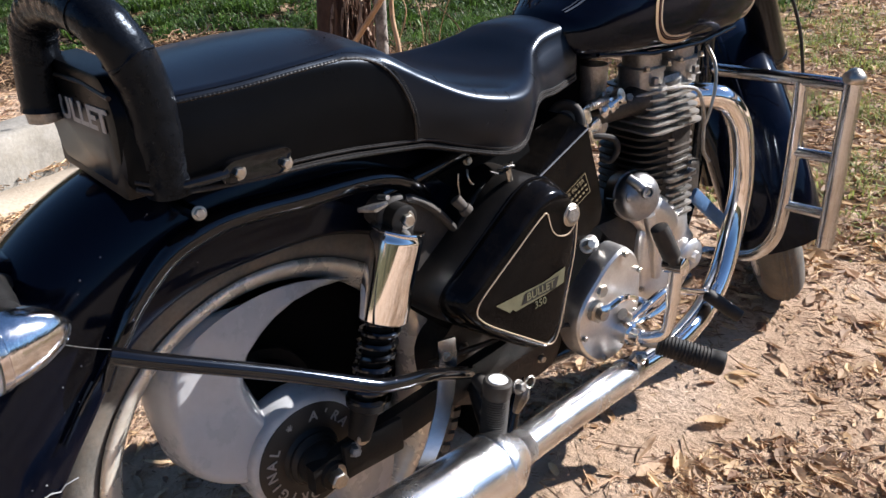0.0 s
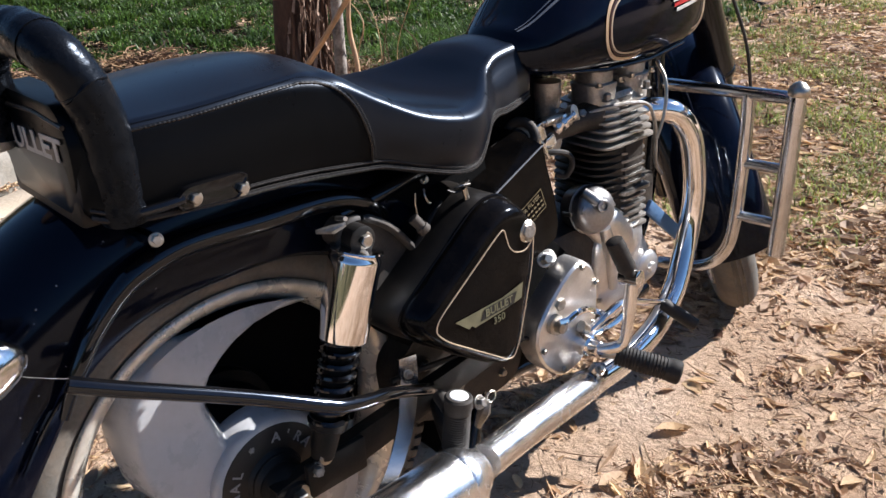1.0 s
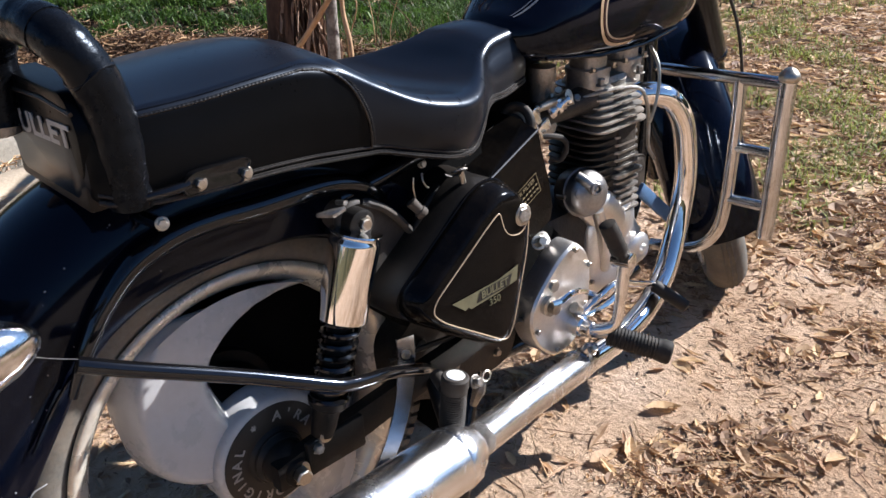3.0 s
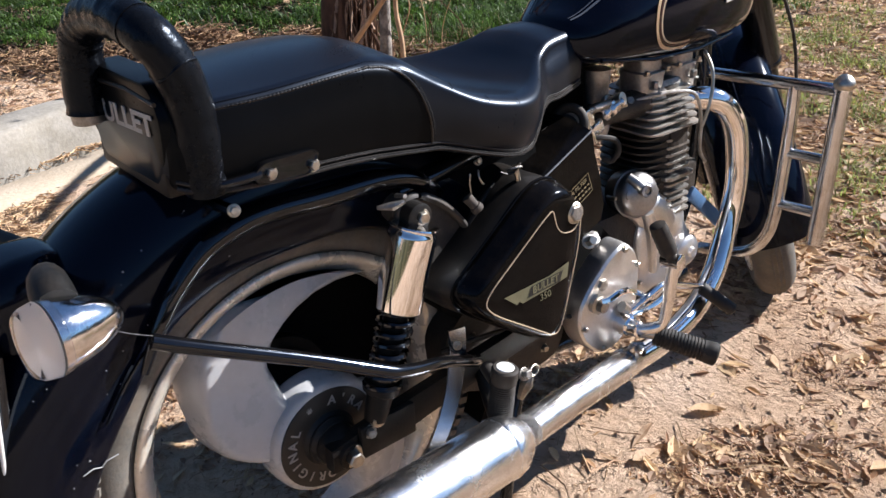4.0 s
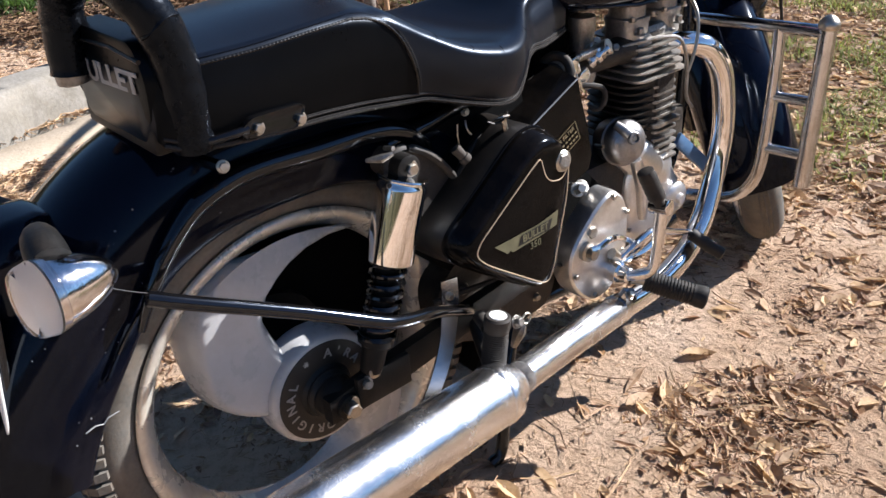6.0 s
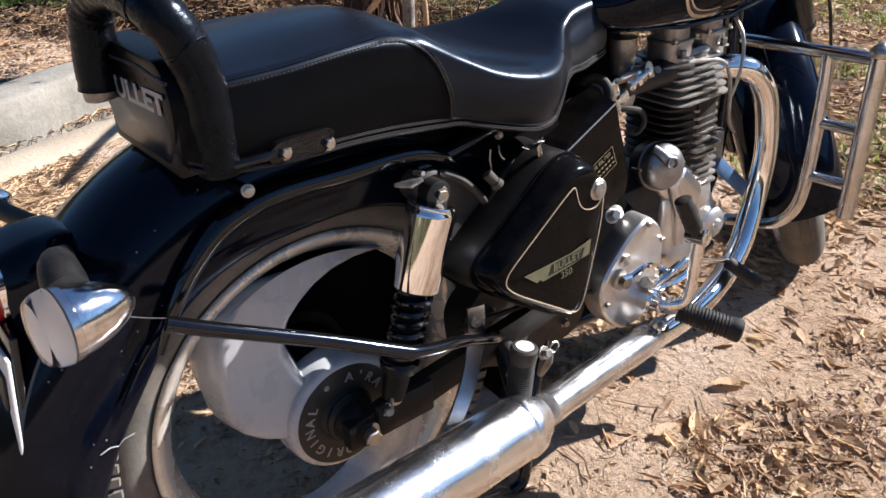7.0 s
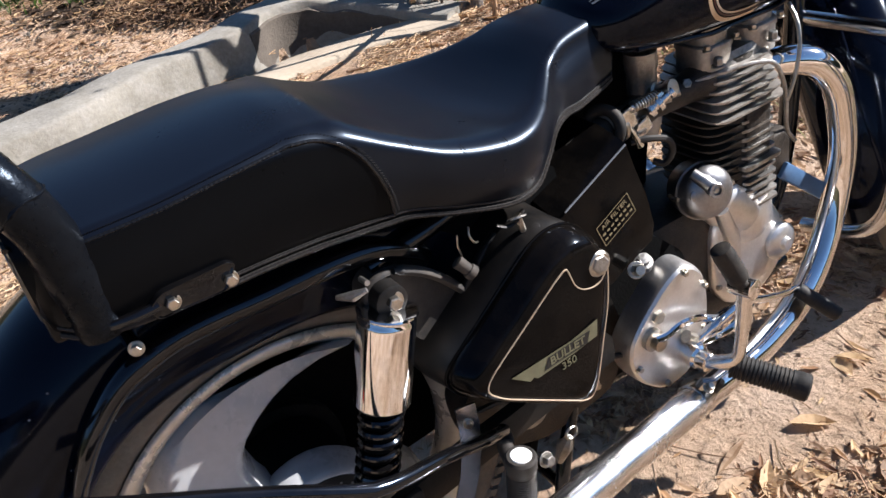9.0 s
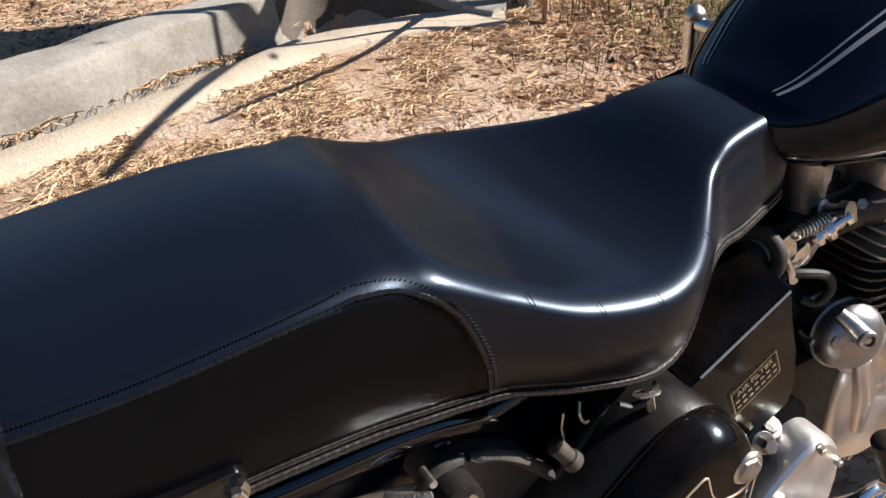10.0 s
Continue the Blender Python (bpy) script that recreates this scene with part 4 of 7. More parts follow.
def build_swingarm():
    bm = bmesh.new()
    loft(bm, [[Vector((x, y, z)) for x, z in ((0.135, zc - h), (0.155, zc - h), (0.158, zc), (0.155, zc + h), (0.135, zc + h))] for y, zc, h in ((-0.03, 0.331, 0.020), (0.03, 0.335, 0.026), (0.10, 0.345, 0.026), (0.30, 0.372, 0.022), (0.46, 0.395, 0.022))])
    arm = part("swinging_arm", bm, SATIN, bike, "black swinging arm")
    bm = bmesh.new()
    lathe(bm, (0.15, 0.045, 0.378), (1, 0, 0), [(0, 0.012), (0.022, 0.012), (0.024, 0.009)], 12)
    part("link_nut", bm, STEEL, arm)
    bm = bmesh.new()
    box(bm, (0.160, 0.065, 0.345), (0.012, 0.10, 0.055), 0.004)
    part("chain_tensioner", bm, SATIN, arm)


build_swingarm()


def build_shock(sx):
    top, low = Vector((sx * 0.165, 0.132, 0.655)), Vector((sx * 0.160, 0.048, 0.385))
    d = (low - top).normalized()
    L = (low - top).length
    bm = bmesh.new()
    lathe(bm, top, d, [(-0.006, 0.014), (-0.005, 0.0355), (-0.003, 0.0365), (-0.0015, 0.0355), (0.000, 0.0320), (0.003, 0.0320), (0.006, 0.0345), (0.010, 0.0350), (0.118, 0.0350), (0.120, 0.033), (0.118, 0.031), (0.010, 0.031)], 36)
    body = part("shock_absorber", bm, CHROME, bike, "chrome-shrouded rear shock absorber with black spring")
    bm = bmesh.new()
    _, u, v = basis(d)
    n = 220
    pts = [top + d * (0.095 + (L - 0.135) * i / n) + (u * math.cos(i / n * 9 * 2 * math.pi) + v * math.sin(i / n * 9 * 2 * math.pi)) * 0.0245 for i in range(n + 1)]
    sweep(bm, pts, 0.0048, 8)
    part("spring", bm, FRAME, body, "black coil spring")
    bm = bmesh.new()
    lathe(bm, top, d, [(0.05, 0.018), (L - 0.05, 0.018), (L - 0.05, 0.027), (L - 0.035, 0.027), (L - 0.03, 0.020), (L, 0.018), (L + 0.012, 0.016)], 20)
    part("damper", bm, SATIN, body)
    bm = bmesh.new()
    lathe(bm, (sx * 0.142, 0.138, 0.671), (sx, 0, 0), [(0, 0.020), (0.032, 0.020), (0.034, 0.016)], 20)
    part("shock_eye", bm, SATIN, body)
    hexbolt("shock_bolt", (sx * 0.176, 0.139, 0.672), (sx, -0.15, 0.1), 0.0105, 0.010, body)


build_shock(1)
build_shock(-1)


def build_tail():
    # tail housing on the mudguard
    bm = bmesh.new()
    rows = [(-0.285, 0.045, 0.670, 0.712), (-0.305, 0.058, 0.650, 0.722), (-0.34, 0.064, 0.630, 0.722), (-0.37, 0.064, 0.610, 0.716), (-0.382, 0.056, 0.615, 0.708)]
    rings = []
    for y, w, z0, z1 in rows:
        out = rounded_poly([(-w, z0), (w, z0), (w, z1 - 0.030), (w * 0.7, z1), (-w * 0.7, z1), (-w, z1 - 0.030)], 0.020, 5)
        rings.append([Vector((p.x, y, p.y)) for p in out])
    loft(bm, rings)
    tail = part("tail_housing", bm, PAINT, bike, "black pressed tail lamp housing", sharp=50)
    bm = bmesh.new()
    lathe(bm, (0, -0.381, 0.672), (0, -1, 0), [(0, 0.050), (0.012, 0.050), (0.03, 0.044), (0.042, 0.030), (0.046, 0.0)], 28)
    part("tail_lamp", bm, REDLENS, tail, "red tail lamp lens")
    bm = bmesh.new()
    lathe(bm, (0, -0.377, 0.672), (0, -1, 0), [(0, 0.056), (0.010, 0.056), (0.012, 0.051)], 28)
    part("lamp_rim", bm, CHROME, tail)
    # number plate with unreadable bars
    bm = bmesh.new()
    tilt = Euler((radians(-8), 0, 0)).to_matrix()
    box(bm, (0, -0.416, 0.535), (0.190, 0.005, 0.170), 0.002, tilt)
    plate = part("number_plate", bm, PLATE, bike, "white number plate with dark raised bars")
    for zz in (0.572, 0.500):
        for k in range(4):
            bm = bmesh.new()
            box(bm, (-0.066 + 0.044 * k, -0.4205 + (zz - 0.535) * 0.14, zz), (0.030, 0.004, 0.044), 0.0015, tilt)
            part("plate_bar", bm, BLACKINK, plate)
    bm = bmesh.new()
    box(bm, (0, -0.405, 0.540), (0.17, 0.010, 0.20), 0.003, tilt)
    part("plate_bracket", bm, FRAME, plate)
    bm = bmesh.new()
    box(bm, (0.03, -0.432, 0.425), (0.09, 0.012, 0.030), 0.004, tilt)
    part("reflector", bm, REDLENS, plate, "small red reflector")


build_tail()


def build_indicator(sx):
    low = 0.0 if sx > 0 else -0.06
    base = Vector((sx * 0.247, -0.296, 0.728 + low))
    bm = bmesh.new()
    prof = [(0.0, 0.0), (0.002, 0.006), (0.007, 0.013), (0.018, 0.0215), (0.034, 0.029), (0.052, 0.034), (0.068, 0.0365), (0.074, 0.0365), (0.074, 0.033)]
    lathe(bm, base, (0.10 * sx, -1, 0.02), prof, 32)
    lamp = part("indicator", bm, PITTED, bike, "bullet-shaped chrome indicator with a clear lens")
    bm = bmesh.new()
    lathe(bm, base, (0.10 * sx, -1, 0.02), [(0.066, 0.0372), (0.070, 0.0384), (0.078, 0.0384), (0.090, 0.0360), (0.096, 0.0315), (0.0985, 0.020), (0.0995, 0.0)], 32)
    lens = part("lens", bm, CLEARLENS, lamp, "clear ribbed indicator lens")
    lens.visible_shadow = False
    bm = bmesh.new()
    lathe(bm, base, (0.10 * sx, -1, 0.02), [(0.0755, 0.0345), (0.074, 0.030), (0.068, 0.018), (0.066, 0.0)], 24)
    part("reflector", bm, PLATE, lamp)
    bm = bmesh.new()
    sweep(bm, spline([(sx * 0.240, -0.352, 0.752 + low), (sx * 0.20, -0.347, 0.762 + low), (sx * 0.13, -0.33, 0.735 + low * 0.6), (sx * 0.05, -0.31, 0.700)], 14), [0.021, 0.021, 0.021, 0.020, 0.019, 0.017, 0.015, 0.014, 0.013, 0.012, 0.012, 0.012, 0.012, 0.012], 14)
    part("stem", bm, SATIN, lamp, "black rubber stem")


build_indicator(1)
# a single cobweb thread from the lamp's tip to the stay
bm = bmesh.new()
sweep(bm, spline([(0.2520, -0.310, 0.712), (0.214, -0.282, 0.680), (0.172, -0.247, 0.644)], 10), 0.00022, 4)
part("cobweb_thread", bm, WHITEINK, bike, "glinting cobweb thread")
build_indicator(-1)


def build_stay():
    bm = bmesh.new()
    pts = [(0.174, -0.252, 0.640), (0.188, -0.20, 0.615), (0.215, -0.08, 0.558), (0.240, 0.015, 0.510), (0.243, 0.040, 0.499), (0.238, 0.075, 0.486), (0.222, 0.130, 0.464), (0.190, 0.210, 0.415), (0.165, 0.250, 0.385)]
    sweep(bm, spline(pts, 40), 0.0095, 12)
    part("stay_bar", bm, FRAME, bike, "black tubular stay bar across the wheel")
    bm = bmesh.new()
    pts = spline([(0.170, 0.198, 0.468), (0.172, 0.196, 0.42), (0.176, 0.180, 0.36), (0.190, 0.145, 0.315), (0.215, 0.10, 0.30)], 16)
    rings = []
    for i, p in enumerate(pts):
        d = (pts[min(i + 1, 15)] - pts[max(i - 1, 0)]).normalized()
        s = Vector((0.25, 0.97, 0)).normalized()
        n2 = d.cross(s).normalized()
        rings.append([p + s * 0.014 + n2 * 0.002, p - s * 0.014 + n2 * 0.002, p - s * 0.014 - n2 * 0.002, p + s * 0.014 - n2 * 0.002])
    loft(bm, rings)
    strap = part("silencer_strap", bm, ALLOY, bike, "bent chrome silencer strap", sharp=30)
    hexbolt("strap_bolt", (0.174, 0.196, 0.44), (1, -0.3, 0.1), 0.006, 0.005, strap)


build_stay()


def build_toolbox():
    face = [(0.174, 0.550), (0.330, 0.668), (0.372, 0.668), (0.404, 0.640), (0.409, 0.590), (0.374, 0.432), (0.352, 0.404), (0.318, 0.424), (0.192, 0.512)]
    rad = [0.03, 0.03, 0.035, 0.04, 0.05, 0.035, 0.03, 0.05, 0.04]
    outl = rounded_poly(face, rad, 5)
    c = Vector((0.31, 0.55))

    def ring(x, s, dy=0.0, dz=0.0):
        return [Vector((x, c.x + (p.x - c.x) * s + dy, c.y + (p.y - c.y) * s + dz)) for p in outl]
    bm = bmesh.new()
    loft(bm, [ring(0.09, 1.06, -0.014, 0.002), ring(0.150, 1.055, -0.013, 0.002), ring(0.196, 1.04, -0.007, 0.003), ring(0.198, 1.02, -0.007, 0.003)])
    tb = part("tool_box", bm, BOXBODY, bike, "black side tool box with glossy cover and cream pinstripe", sharp=60)
    bm = bmesh.new()
    loft(bm, [ring(0.190, 1.01, -0.006, 0.003), ring(0.197, 1.038, -0.0065, 0.003), ring(0.207, 1.022, -0.003, 0.002), ring(0.217, 0.992), ring(0.226, 0.955), ring(0.231, 0.915), ring(0.233, 0.80), ring(0.234, 0.4)])
    part("box_cover", bm, BOXPAINT, tb, "glossy black pressed cover", sharp=60)
    # cover lip
    bm = bmesh.new()
    sweep(bm, ring(0.1965, 1.041, -0.0065, 0.003), 0.0018, 6, closed=True)
    part("cover_lip", bm, BOXPAINT, tb)
    # pinstripe following the face, dipping round the knob
    stripe = rounded_poly([(0.196, 0.538), (0.318, 0.628), (0.338, 0.640), (0.350, 0.598), (0.384, 0.588), (0.400, 0.610), (0.396, 0.560), (0.365, 0.440), (0.350, 0.418), (0.216, 0.510)], [0.03, 0.012, 0.008, 0.02, 0.02, 0.006, 0.02, 0.02, 0.02, 0.03], 5)
    bm = bmesh.new()
    pts = [Vector((0.2335, p.x, p.y)) for p in stripe]
    sweep(bm, pts, 0.0010, 5, closed=True)
    part("pinstripe", bm, CREAMLINE, tb, "thin cream pinstripe")
    bm = bmesh.new()
    lathe(bm, (0.225, 0.388, 0.618), (1, -0.05, 0.1), [(0, 0.017), (0.008, 0.017), (0.011, 0.014), (0.011, 0.006), (0.009, 0.005)], 24)
    knob = part("cover_screw", bm, STEEL, tb, "knurled cover screw")
    bm = bmesh.new()
    lathe(bm, (0.236, 0.3875, 0.619), (1, -0.05, 0.1), [(0, 0.013), (0.002, 0.011)], 6)
    part("screw_slot", bm, CAST, knob)
    # winged decal with the model name
    bm = bmesh.new()
    wing = [(0.236, 0.531), (0.262, 0.510), (0.268, 0.513), (0.274, 0.508), (0.330, 0.512), (0.371, 0.518), (0.374, 0.543), (0.330, 0.534)]
    vs = [bm.verts.new((0.2352, y, z)) for y, z in wing]
    bm.faces.new(vs)
    dec = part("winged_decal", bm, DECAL, tb, "olive-gold winged decal", smooth=False)
    bm = bmesh.new()
    ribbon(bm, [(0.2358, 0.284, 0.5135), (0.2358, 0.354, 0.516)], [(0.2358, 0.292, 0.530), (0.2358, 0.360, 0.5335)])
    part("name_band", bm, BLACKINK, dec, smooth=False)
    tilt = math.atan2(0.003, 0.066)
    R = Matrix(((0, 0, 1), (1, 0, 0), (0, 1, 0))).to_4x4()
    text_mesh("model_name", "BULLET", 0.0170, Matrix.Translation((0.2362, 0.3225, 0.5232)) @ R @ Matrix.Rotation(tilt, 4, 'Z'), DECAL, dec, 0.0002, 0.0003)
    text_mesh("model_number", "350", 0.0165, Matrix.Translation((0.2356, 0.3225, 0.503)) @ R @ Matrix.Rotation(tilt, 4, 'Z'), DECAL, dec, 0.0002)


build_toolbox()


def build_airbox():
    a, b = Vector((0.150, 0.395, 0.643)), Vector((0.140, 0.528, 0.695))
    d = (b - a).normalized()
    bm = bmesh.new()
    face = [a, b, Vector((0.138, 0.543, 0.650)), Vector((0.136, 0.562, 0.600)), Vector((0.135, 0.574, 0.545)), Vector((0.135, 0.568, 0.520)), Vector((0.137, 0.537, 0.510)), Vector((0.144, 0.46, 0.485)), Vector((0.150, 0.39, 0.49))]
    mid = Vector((0.142, 0.48, 0.585))
    rings = []
    for o, s, h in ((0.0, 0.985, 0.0), (0.003, 1.0, 0.0), (0.05, 1.0, 0.012), (0.17, 0.97, 0.015)):
        rings.append([Vector((p.x - o, mid.y + (p.y - mid.y) * s, mid.z + (p.z - mid.z) * s + (h if p.z > 0.6 else 0))) for p in face])
    loft(bm, rings)
    ab = part("air_filter_box", bm, BOXPAINT, bike, "glossy black angular air filter box", sharp=25)
    bm = bmesh.new()
    sweep(bm, [a.lerp(b, 0.1) + Vector((0.001, 0, 0.001)), b.lerp(a, 0.02) + Vector((0.001, 0, 0.001))], 0.0014, 6)
    part("box_edge", bm, SILVERLINE, ab)
    # yellow framed label, level with the sloping upper edge
    up = Vector((0, 0, 1))
    u = Vector((-0.07, 0.925, 0.385)).normalized()
    out = u.cross(up).normalized()
    v = out.cross(u).normalized()
    c = Vector((0.1415, 0.4965, 0.5935)) + out * 0.0025
    bm = bmesh.new()
    for s in (1, -1):
        ribbon(bm, [c + u * -0.034 + v * s * 0.0195, c + u * 0.034 + v * s * 0.0195], [c + u * -0.034 + v * s * 0.0183, c + u * 0.034 + v * s * 0.0183])
        ribbon(bm, [c + u * s * 0.034 + v * 0.0195, c + u * s * 0.034 - v * 0.0195], [c + u * s * 0.0328 + v * 0.0195, c + u * s * 0.0328 - v * 0.0195])
    lab = part("filter_label", bm, YELLOW, ab, "yellow printed filter label")
    M = Matrix((u, v, u.cross(v))).transposed().to_4x4()
    text_mesh("label_text", "AIR FILTER", 0.0112, Matrix.Translation(c + v * 0.0105 + out * 0.0003) @ M, YELLOW, lab, 0.0002)
    for j in range(2):
        bm = bmesh.new()
        for i in range(7):
            p = c + u * (-0.027 + 0.009 * i) + v * (-0.001 - 0.0095 * j)
            ribbon(bm, [p - u * 0.0028 + v * 0.0017, p + u * 0.0028 + v * 0.0017], [p - u * 0.0028 - v * 0.0017, p + u * 0.0028 - v * 0.0017])
        part("label_print", bm, YELLOW, lab)
    # intake hose and clip
    bm = bmesh.new()
    sweep(bm, spline([(0.070, 0.470, 0.655), (0.070, 0.510, 0.672), (0.066, 0.550, 0.678), (0.060, 0.60, 0.676)], 18), [0.026] * 8 + [0.024, 0.027, 0.024, 0.026] + [0.0235] * 6, 20)
    part("intake_hose", bm, RUBBER, ab, "black rubber intake hose")
    # thick rubber boot on the box's mouth, a grey disc inside it
    ax, e1, e2 = basis(Vector((0.35, -0.90, 0.25)))
    cb = Vector((0.074, 0.548, 0.690))
    bm = bmesh.new()
    sweep(bm, [cb + (e1 * math.cos(t) + e2 * math.sin(t)) * 0.0255 for t in [2 * math.pi * i / 32 for i in range(32)]], 0.0085, 10, closed=True)
    boot = part("rubber_boot", bm, RUBBER, ab, "thick black rubber boot")
    bm = bmesh.new()
    lathe(bm, cb - ax * 0.006, ax, [(0, 0.020), (0.003, 0.021), (0.004, 0.014), (0.002, 0.0)], 24)
    part("disc", bm, DUSTYALLOY, boot, "dull grey disc in the boot")
    bm = bmesh.new()
    lathe(bm, (0.063, 0.575, 0.677), (-0.1, 1.0, -0.03), [(0, 0.0230), (0.001, 0.0252), (0.008, 0.0252), (0.009, 0.0230)], 24)
    part("hose_clip", bm, STEEL, ab)


build_airbox()


def fin(cx, cy, hx, hy, z, t, r, tip=0.0):
    out = rounded_poly([(cx - hx, cy - hy), (cx + hx, cy - hy), (cx + hx, cy + hy), (cx - hx, cy + hy)], r, 4)
    return [[Vector((p.x, p.y, z - t / 2)) for p in out], [Vector((p.x, p.y, z + t / 2)) for p in out]]


def build_engine():
    eng = part("crankcase", box(bmesh.new(), (-0.01, 0.74, 0.38), (0.17, 0.30, 0.20), 0.035), GREASY, bike, "grimy cast alloy single-cylinder engine crankcase")
    cx, cy = 0.036, 0.815
    bm = bmesh.new()
    lathe(bm, (cx, cy, 0.455), (0, 0, 1), [(0, 0.062), (0.12, 0.058), (0.25, 0.055)], 32)
    part("cylinder", bm, GREASY, eng, "black iron cylinder barrel")
    # barrel fins, dark, then head fins, pale alloy
    for i in range(9):
        bm = bmesh.new()
        z = 0.500 + i * 0.0138
        loft(bm, fin(cx - 0.004, cy - 0.012, 0.062, 0.066, z, 0.0035, 0.035))
        part("barrel_fin", bm, GREASY, eng, sharp=30)
    for i in range(6):
        bm = bmesh.new()
        z = 0.626 + i * 0.0140
        w = 0.076 - 0.0030 * i
        loft(bm, fin(cx + 0.002, cy - 0.004, w, w + 0.002, z, 0.0034, 0.03))
        part("head_fin", bm, DUSTYALLOY, eng, "dusty pale alloy cooling fin", sharp=30)
    bm = bmesh.new()
    loft(bm, [[Vector((p.x, p.y, z)) for p in rounded_poly([(cx - w, cy - w), (cx + w, cy - w), (cx + w, cy + w), (cx - w, cy + w)], 0.025, 4)] for z, w in ((0.61, 0.055), (0.70, 0.052), (0.715, 0.045))])
    part("cylinder_head", bm, CAST, eng)
    # side fins of the pushrod tunnel
    for i in range(11):
        bm = bmesh.new()
        z = 0.448 + i * 0.0150
        wide = 0.006 if i == 5 else 0.0
        loft(bm, fin(0.080 - 0.0012 * i, 0.838, 0.030 + wide, 0.036 + wide, z, 0.0045 + 0.4 * wide, 0.010))
        part("tunnel_fin", bm, CAST, eng, "dusty pale alloy fin", sharp=30)
    bm = bmesh.new()
    box(bm, (0.074, 0.838, 0.53), (0.050, 0.058, 0.19), 0.008)
    part("pushrod_tunnel", bm, GREASY, eng)
    # rocker boxes
    for yy, h in ((0.772, 0.790), (0.868, 0.790)):
        bm = bmesh.new()
        out = rounded_poly([(0.012, yy - 0.034), (0.085, yy - 0.034), (0.085, yy + 0.034), (0.012, yy + 0.034)], 0.028, 5)
        loft(bm, [[Vector((p.x, p.y, z)) for p in out] for z in (0.690, 0.728)])
        out2 = [Vector((0.048 + (p.x - 0.048) * 0.86, yy + (p.y - yy) * 0.86)) for p in out]
        loft(bm, [[Vector((p.x, p.y, z)) for p in out2] for z in (0.728, h - 0.006)])
        rb = part("rocker_box", bm, DUSTYALLOY, eng, "polished alloy rocker box", sharp=35)
        bm = bmesh.new()
        loft(bm, [[Vector((0.048 + (p.x - 0.048) * s, yy + (p.y - yy) * s, z)) for p in out] for z, s in ((0.728, 1.05), (0.735, 1.05), (0.737, 1.0))])
        part("rocker_flange", bm, DUSTYALLOY, rb, sharp=35)
        for sx, sy in ((0.084, -0.030), (0.084, 0.030)):
            hexbolt("rocker_nut", (sx, yy + sy, 0.736), (0, 0, 1), 0.006, 0.007, rb)
    # head studs
    for dx, dy in ((0.058, -0.062), (0.058, 0.055)):
        hexbolt("head_nut", (cx + dx, cy + dy, 0.712), (0, 0, 1), 0.0085, 0.012, eng, CAST)
    # oil pipe loop to the rockers
    bm = bmesh.new()
    sweep(bm, spline([(0.070, 0.722, 0.690), (0.090, 0.76, 0.696), (0.105, 0.80, 0.698), (0.118, 0.840, 0.690), (0.124, 0.856, 0.66), (0.122, 0.868, 0.62), (0.122, 0.872, 0.57), (0.128, 0.885, 0.545)], 40), 0.0035, 8)
    part("oil_pipe", bm, CAST, eng, "thin bent metal oil pipe")
    bm = bmesh.new()
    sweep(bm, spline([(0.085, 0.915, 0.750), (0.110, 0.905, 0.725), (0.122, 0.895, 0.69), (0.126, 0.880, 0.65), (0.124, 0.868, 0.62)], 20), 0.0032, 8)
    part("oil_pipe", bm, STEEL, eng)
    hexbolt("union_nut", (0.066, 0.716, 0.690), (0.6, -0.4, 0.4), 0.009, 0.012, eng, CAST)
    # distributor dome
    bm = bmesh.new()
    lathe(bm, (0.046, 0.742, 0.500), (0.93, -0.30, 0.22), [(0, 0.044), (0.024, 0.0465), (0.030, 0.0480), (0.038, 0.0480), (0.040, 0.0455), (0.042, 0.0445), (0.052, 0.0425), (0.060, 0.0365), (0.066, 0.026), (0.069, 0.012), (0.0695, 0.0)], 36)
    dome = part("distributor_dome", bm, DULLCAST, eng, "round dull grey distributor cover with grime")
    ax = Vector((0.93, -0.30, 0.22)).normalized()
    up = (Vector((0, 0, 1)) - ax * ax.z).normalized()
    side = up.cross(ax)
    top = Vector((0.046, 0.742, 0.500)) + ax * 0.062
    # raised bridge across the cap with a sunk screw in its end
    bm = bmesh.new()
    sweep(bm, [top + up * 0.038 - side * 0.022 - ax * 0.008, top + up * 0.026 - side * 0.012 + ax * 0.003, top + up * 0.012 + ax * 0.008], [0.009, 0.011, 0.012], 12)
    part("cap_bridge", bm, DULLCAST, dome)
    bm = bmesh.new()
    lathe(bm, top + up * 0.010 + ax * 0.012, ax, [(0, 0.0125), (0.007, 0.0125), (0.0085, 0.011), (0.0085, 0.0075), (0.004, 0.007), (0.004, 0)], 18)
    part("screw_well", bm, DULLCAST, dome)
    hexbolt("dome_screw", top + up * 0.010 + ax * 0.015, ax, 0.0055, 0.004, dome, STEEL)
    bm = bmesh.new()
    lathe(bm, top - side * 0.024 + up * 0.004 - ax * 0.004, ax, [(0, 0.0120), (0.005, 0.0110), (0.007, 0.007), (0.0072, 0)], 16)
    part("lead_socket", bm, DULLCAST, dome)
    for s in (-1, 1):
        bm = bmesh.new()
        q = top - ax * 0.030
        sweep(bm, [q + side * s * 0.047 - ax * 0.016, q + side * s * 0.0515, q + side * s * 0.047 + ax * 0.012], [0.0035, 0.0045, 0.0035], 8)
        part("cap_clip", bm, STEEL, dome)
    # casting neck between the distributor and the timing case
    bm = bmesh.new()
    sweep(bm, spline([(0.060, 0.752, 0.485), (0.066, 0.785, 0.458), (0.068, 0.815, 0.425)], 10), [0.040, 0.041, 0.043, 0.044, 0.045, 0.046, 0.047, 0.048, 0.048, 0.046], 20)
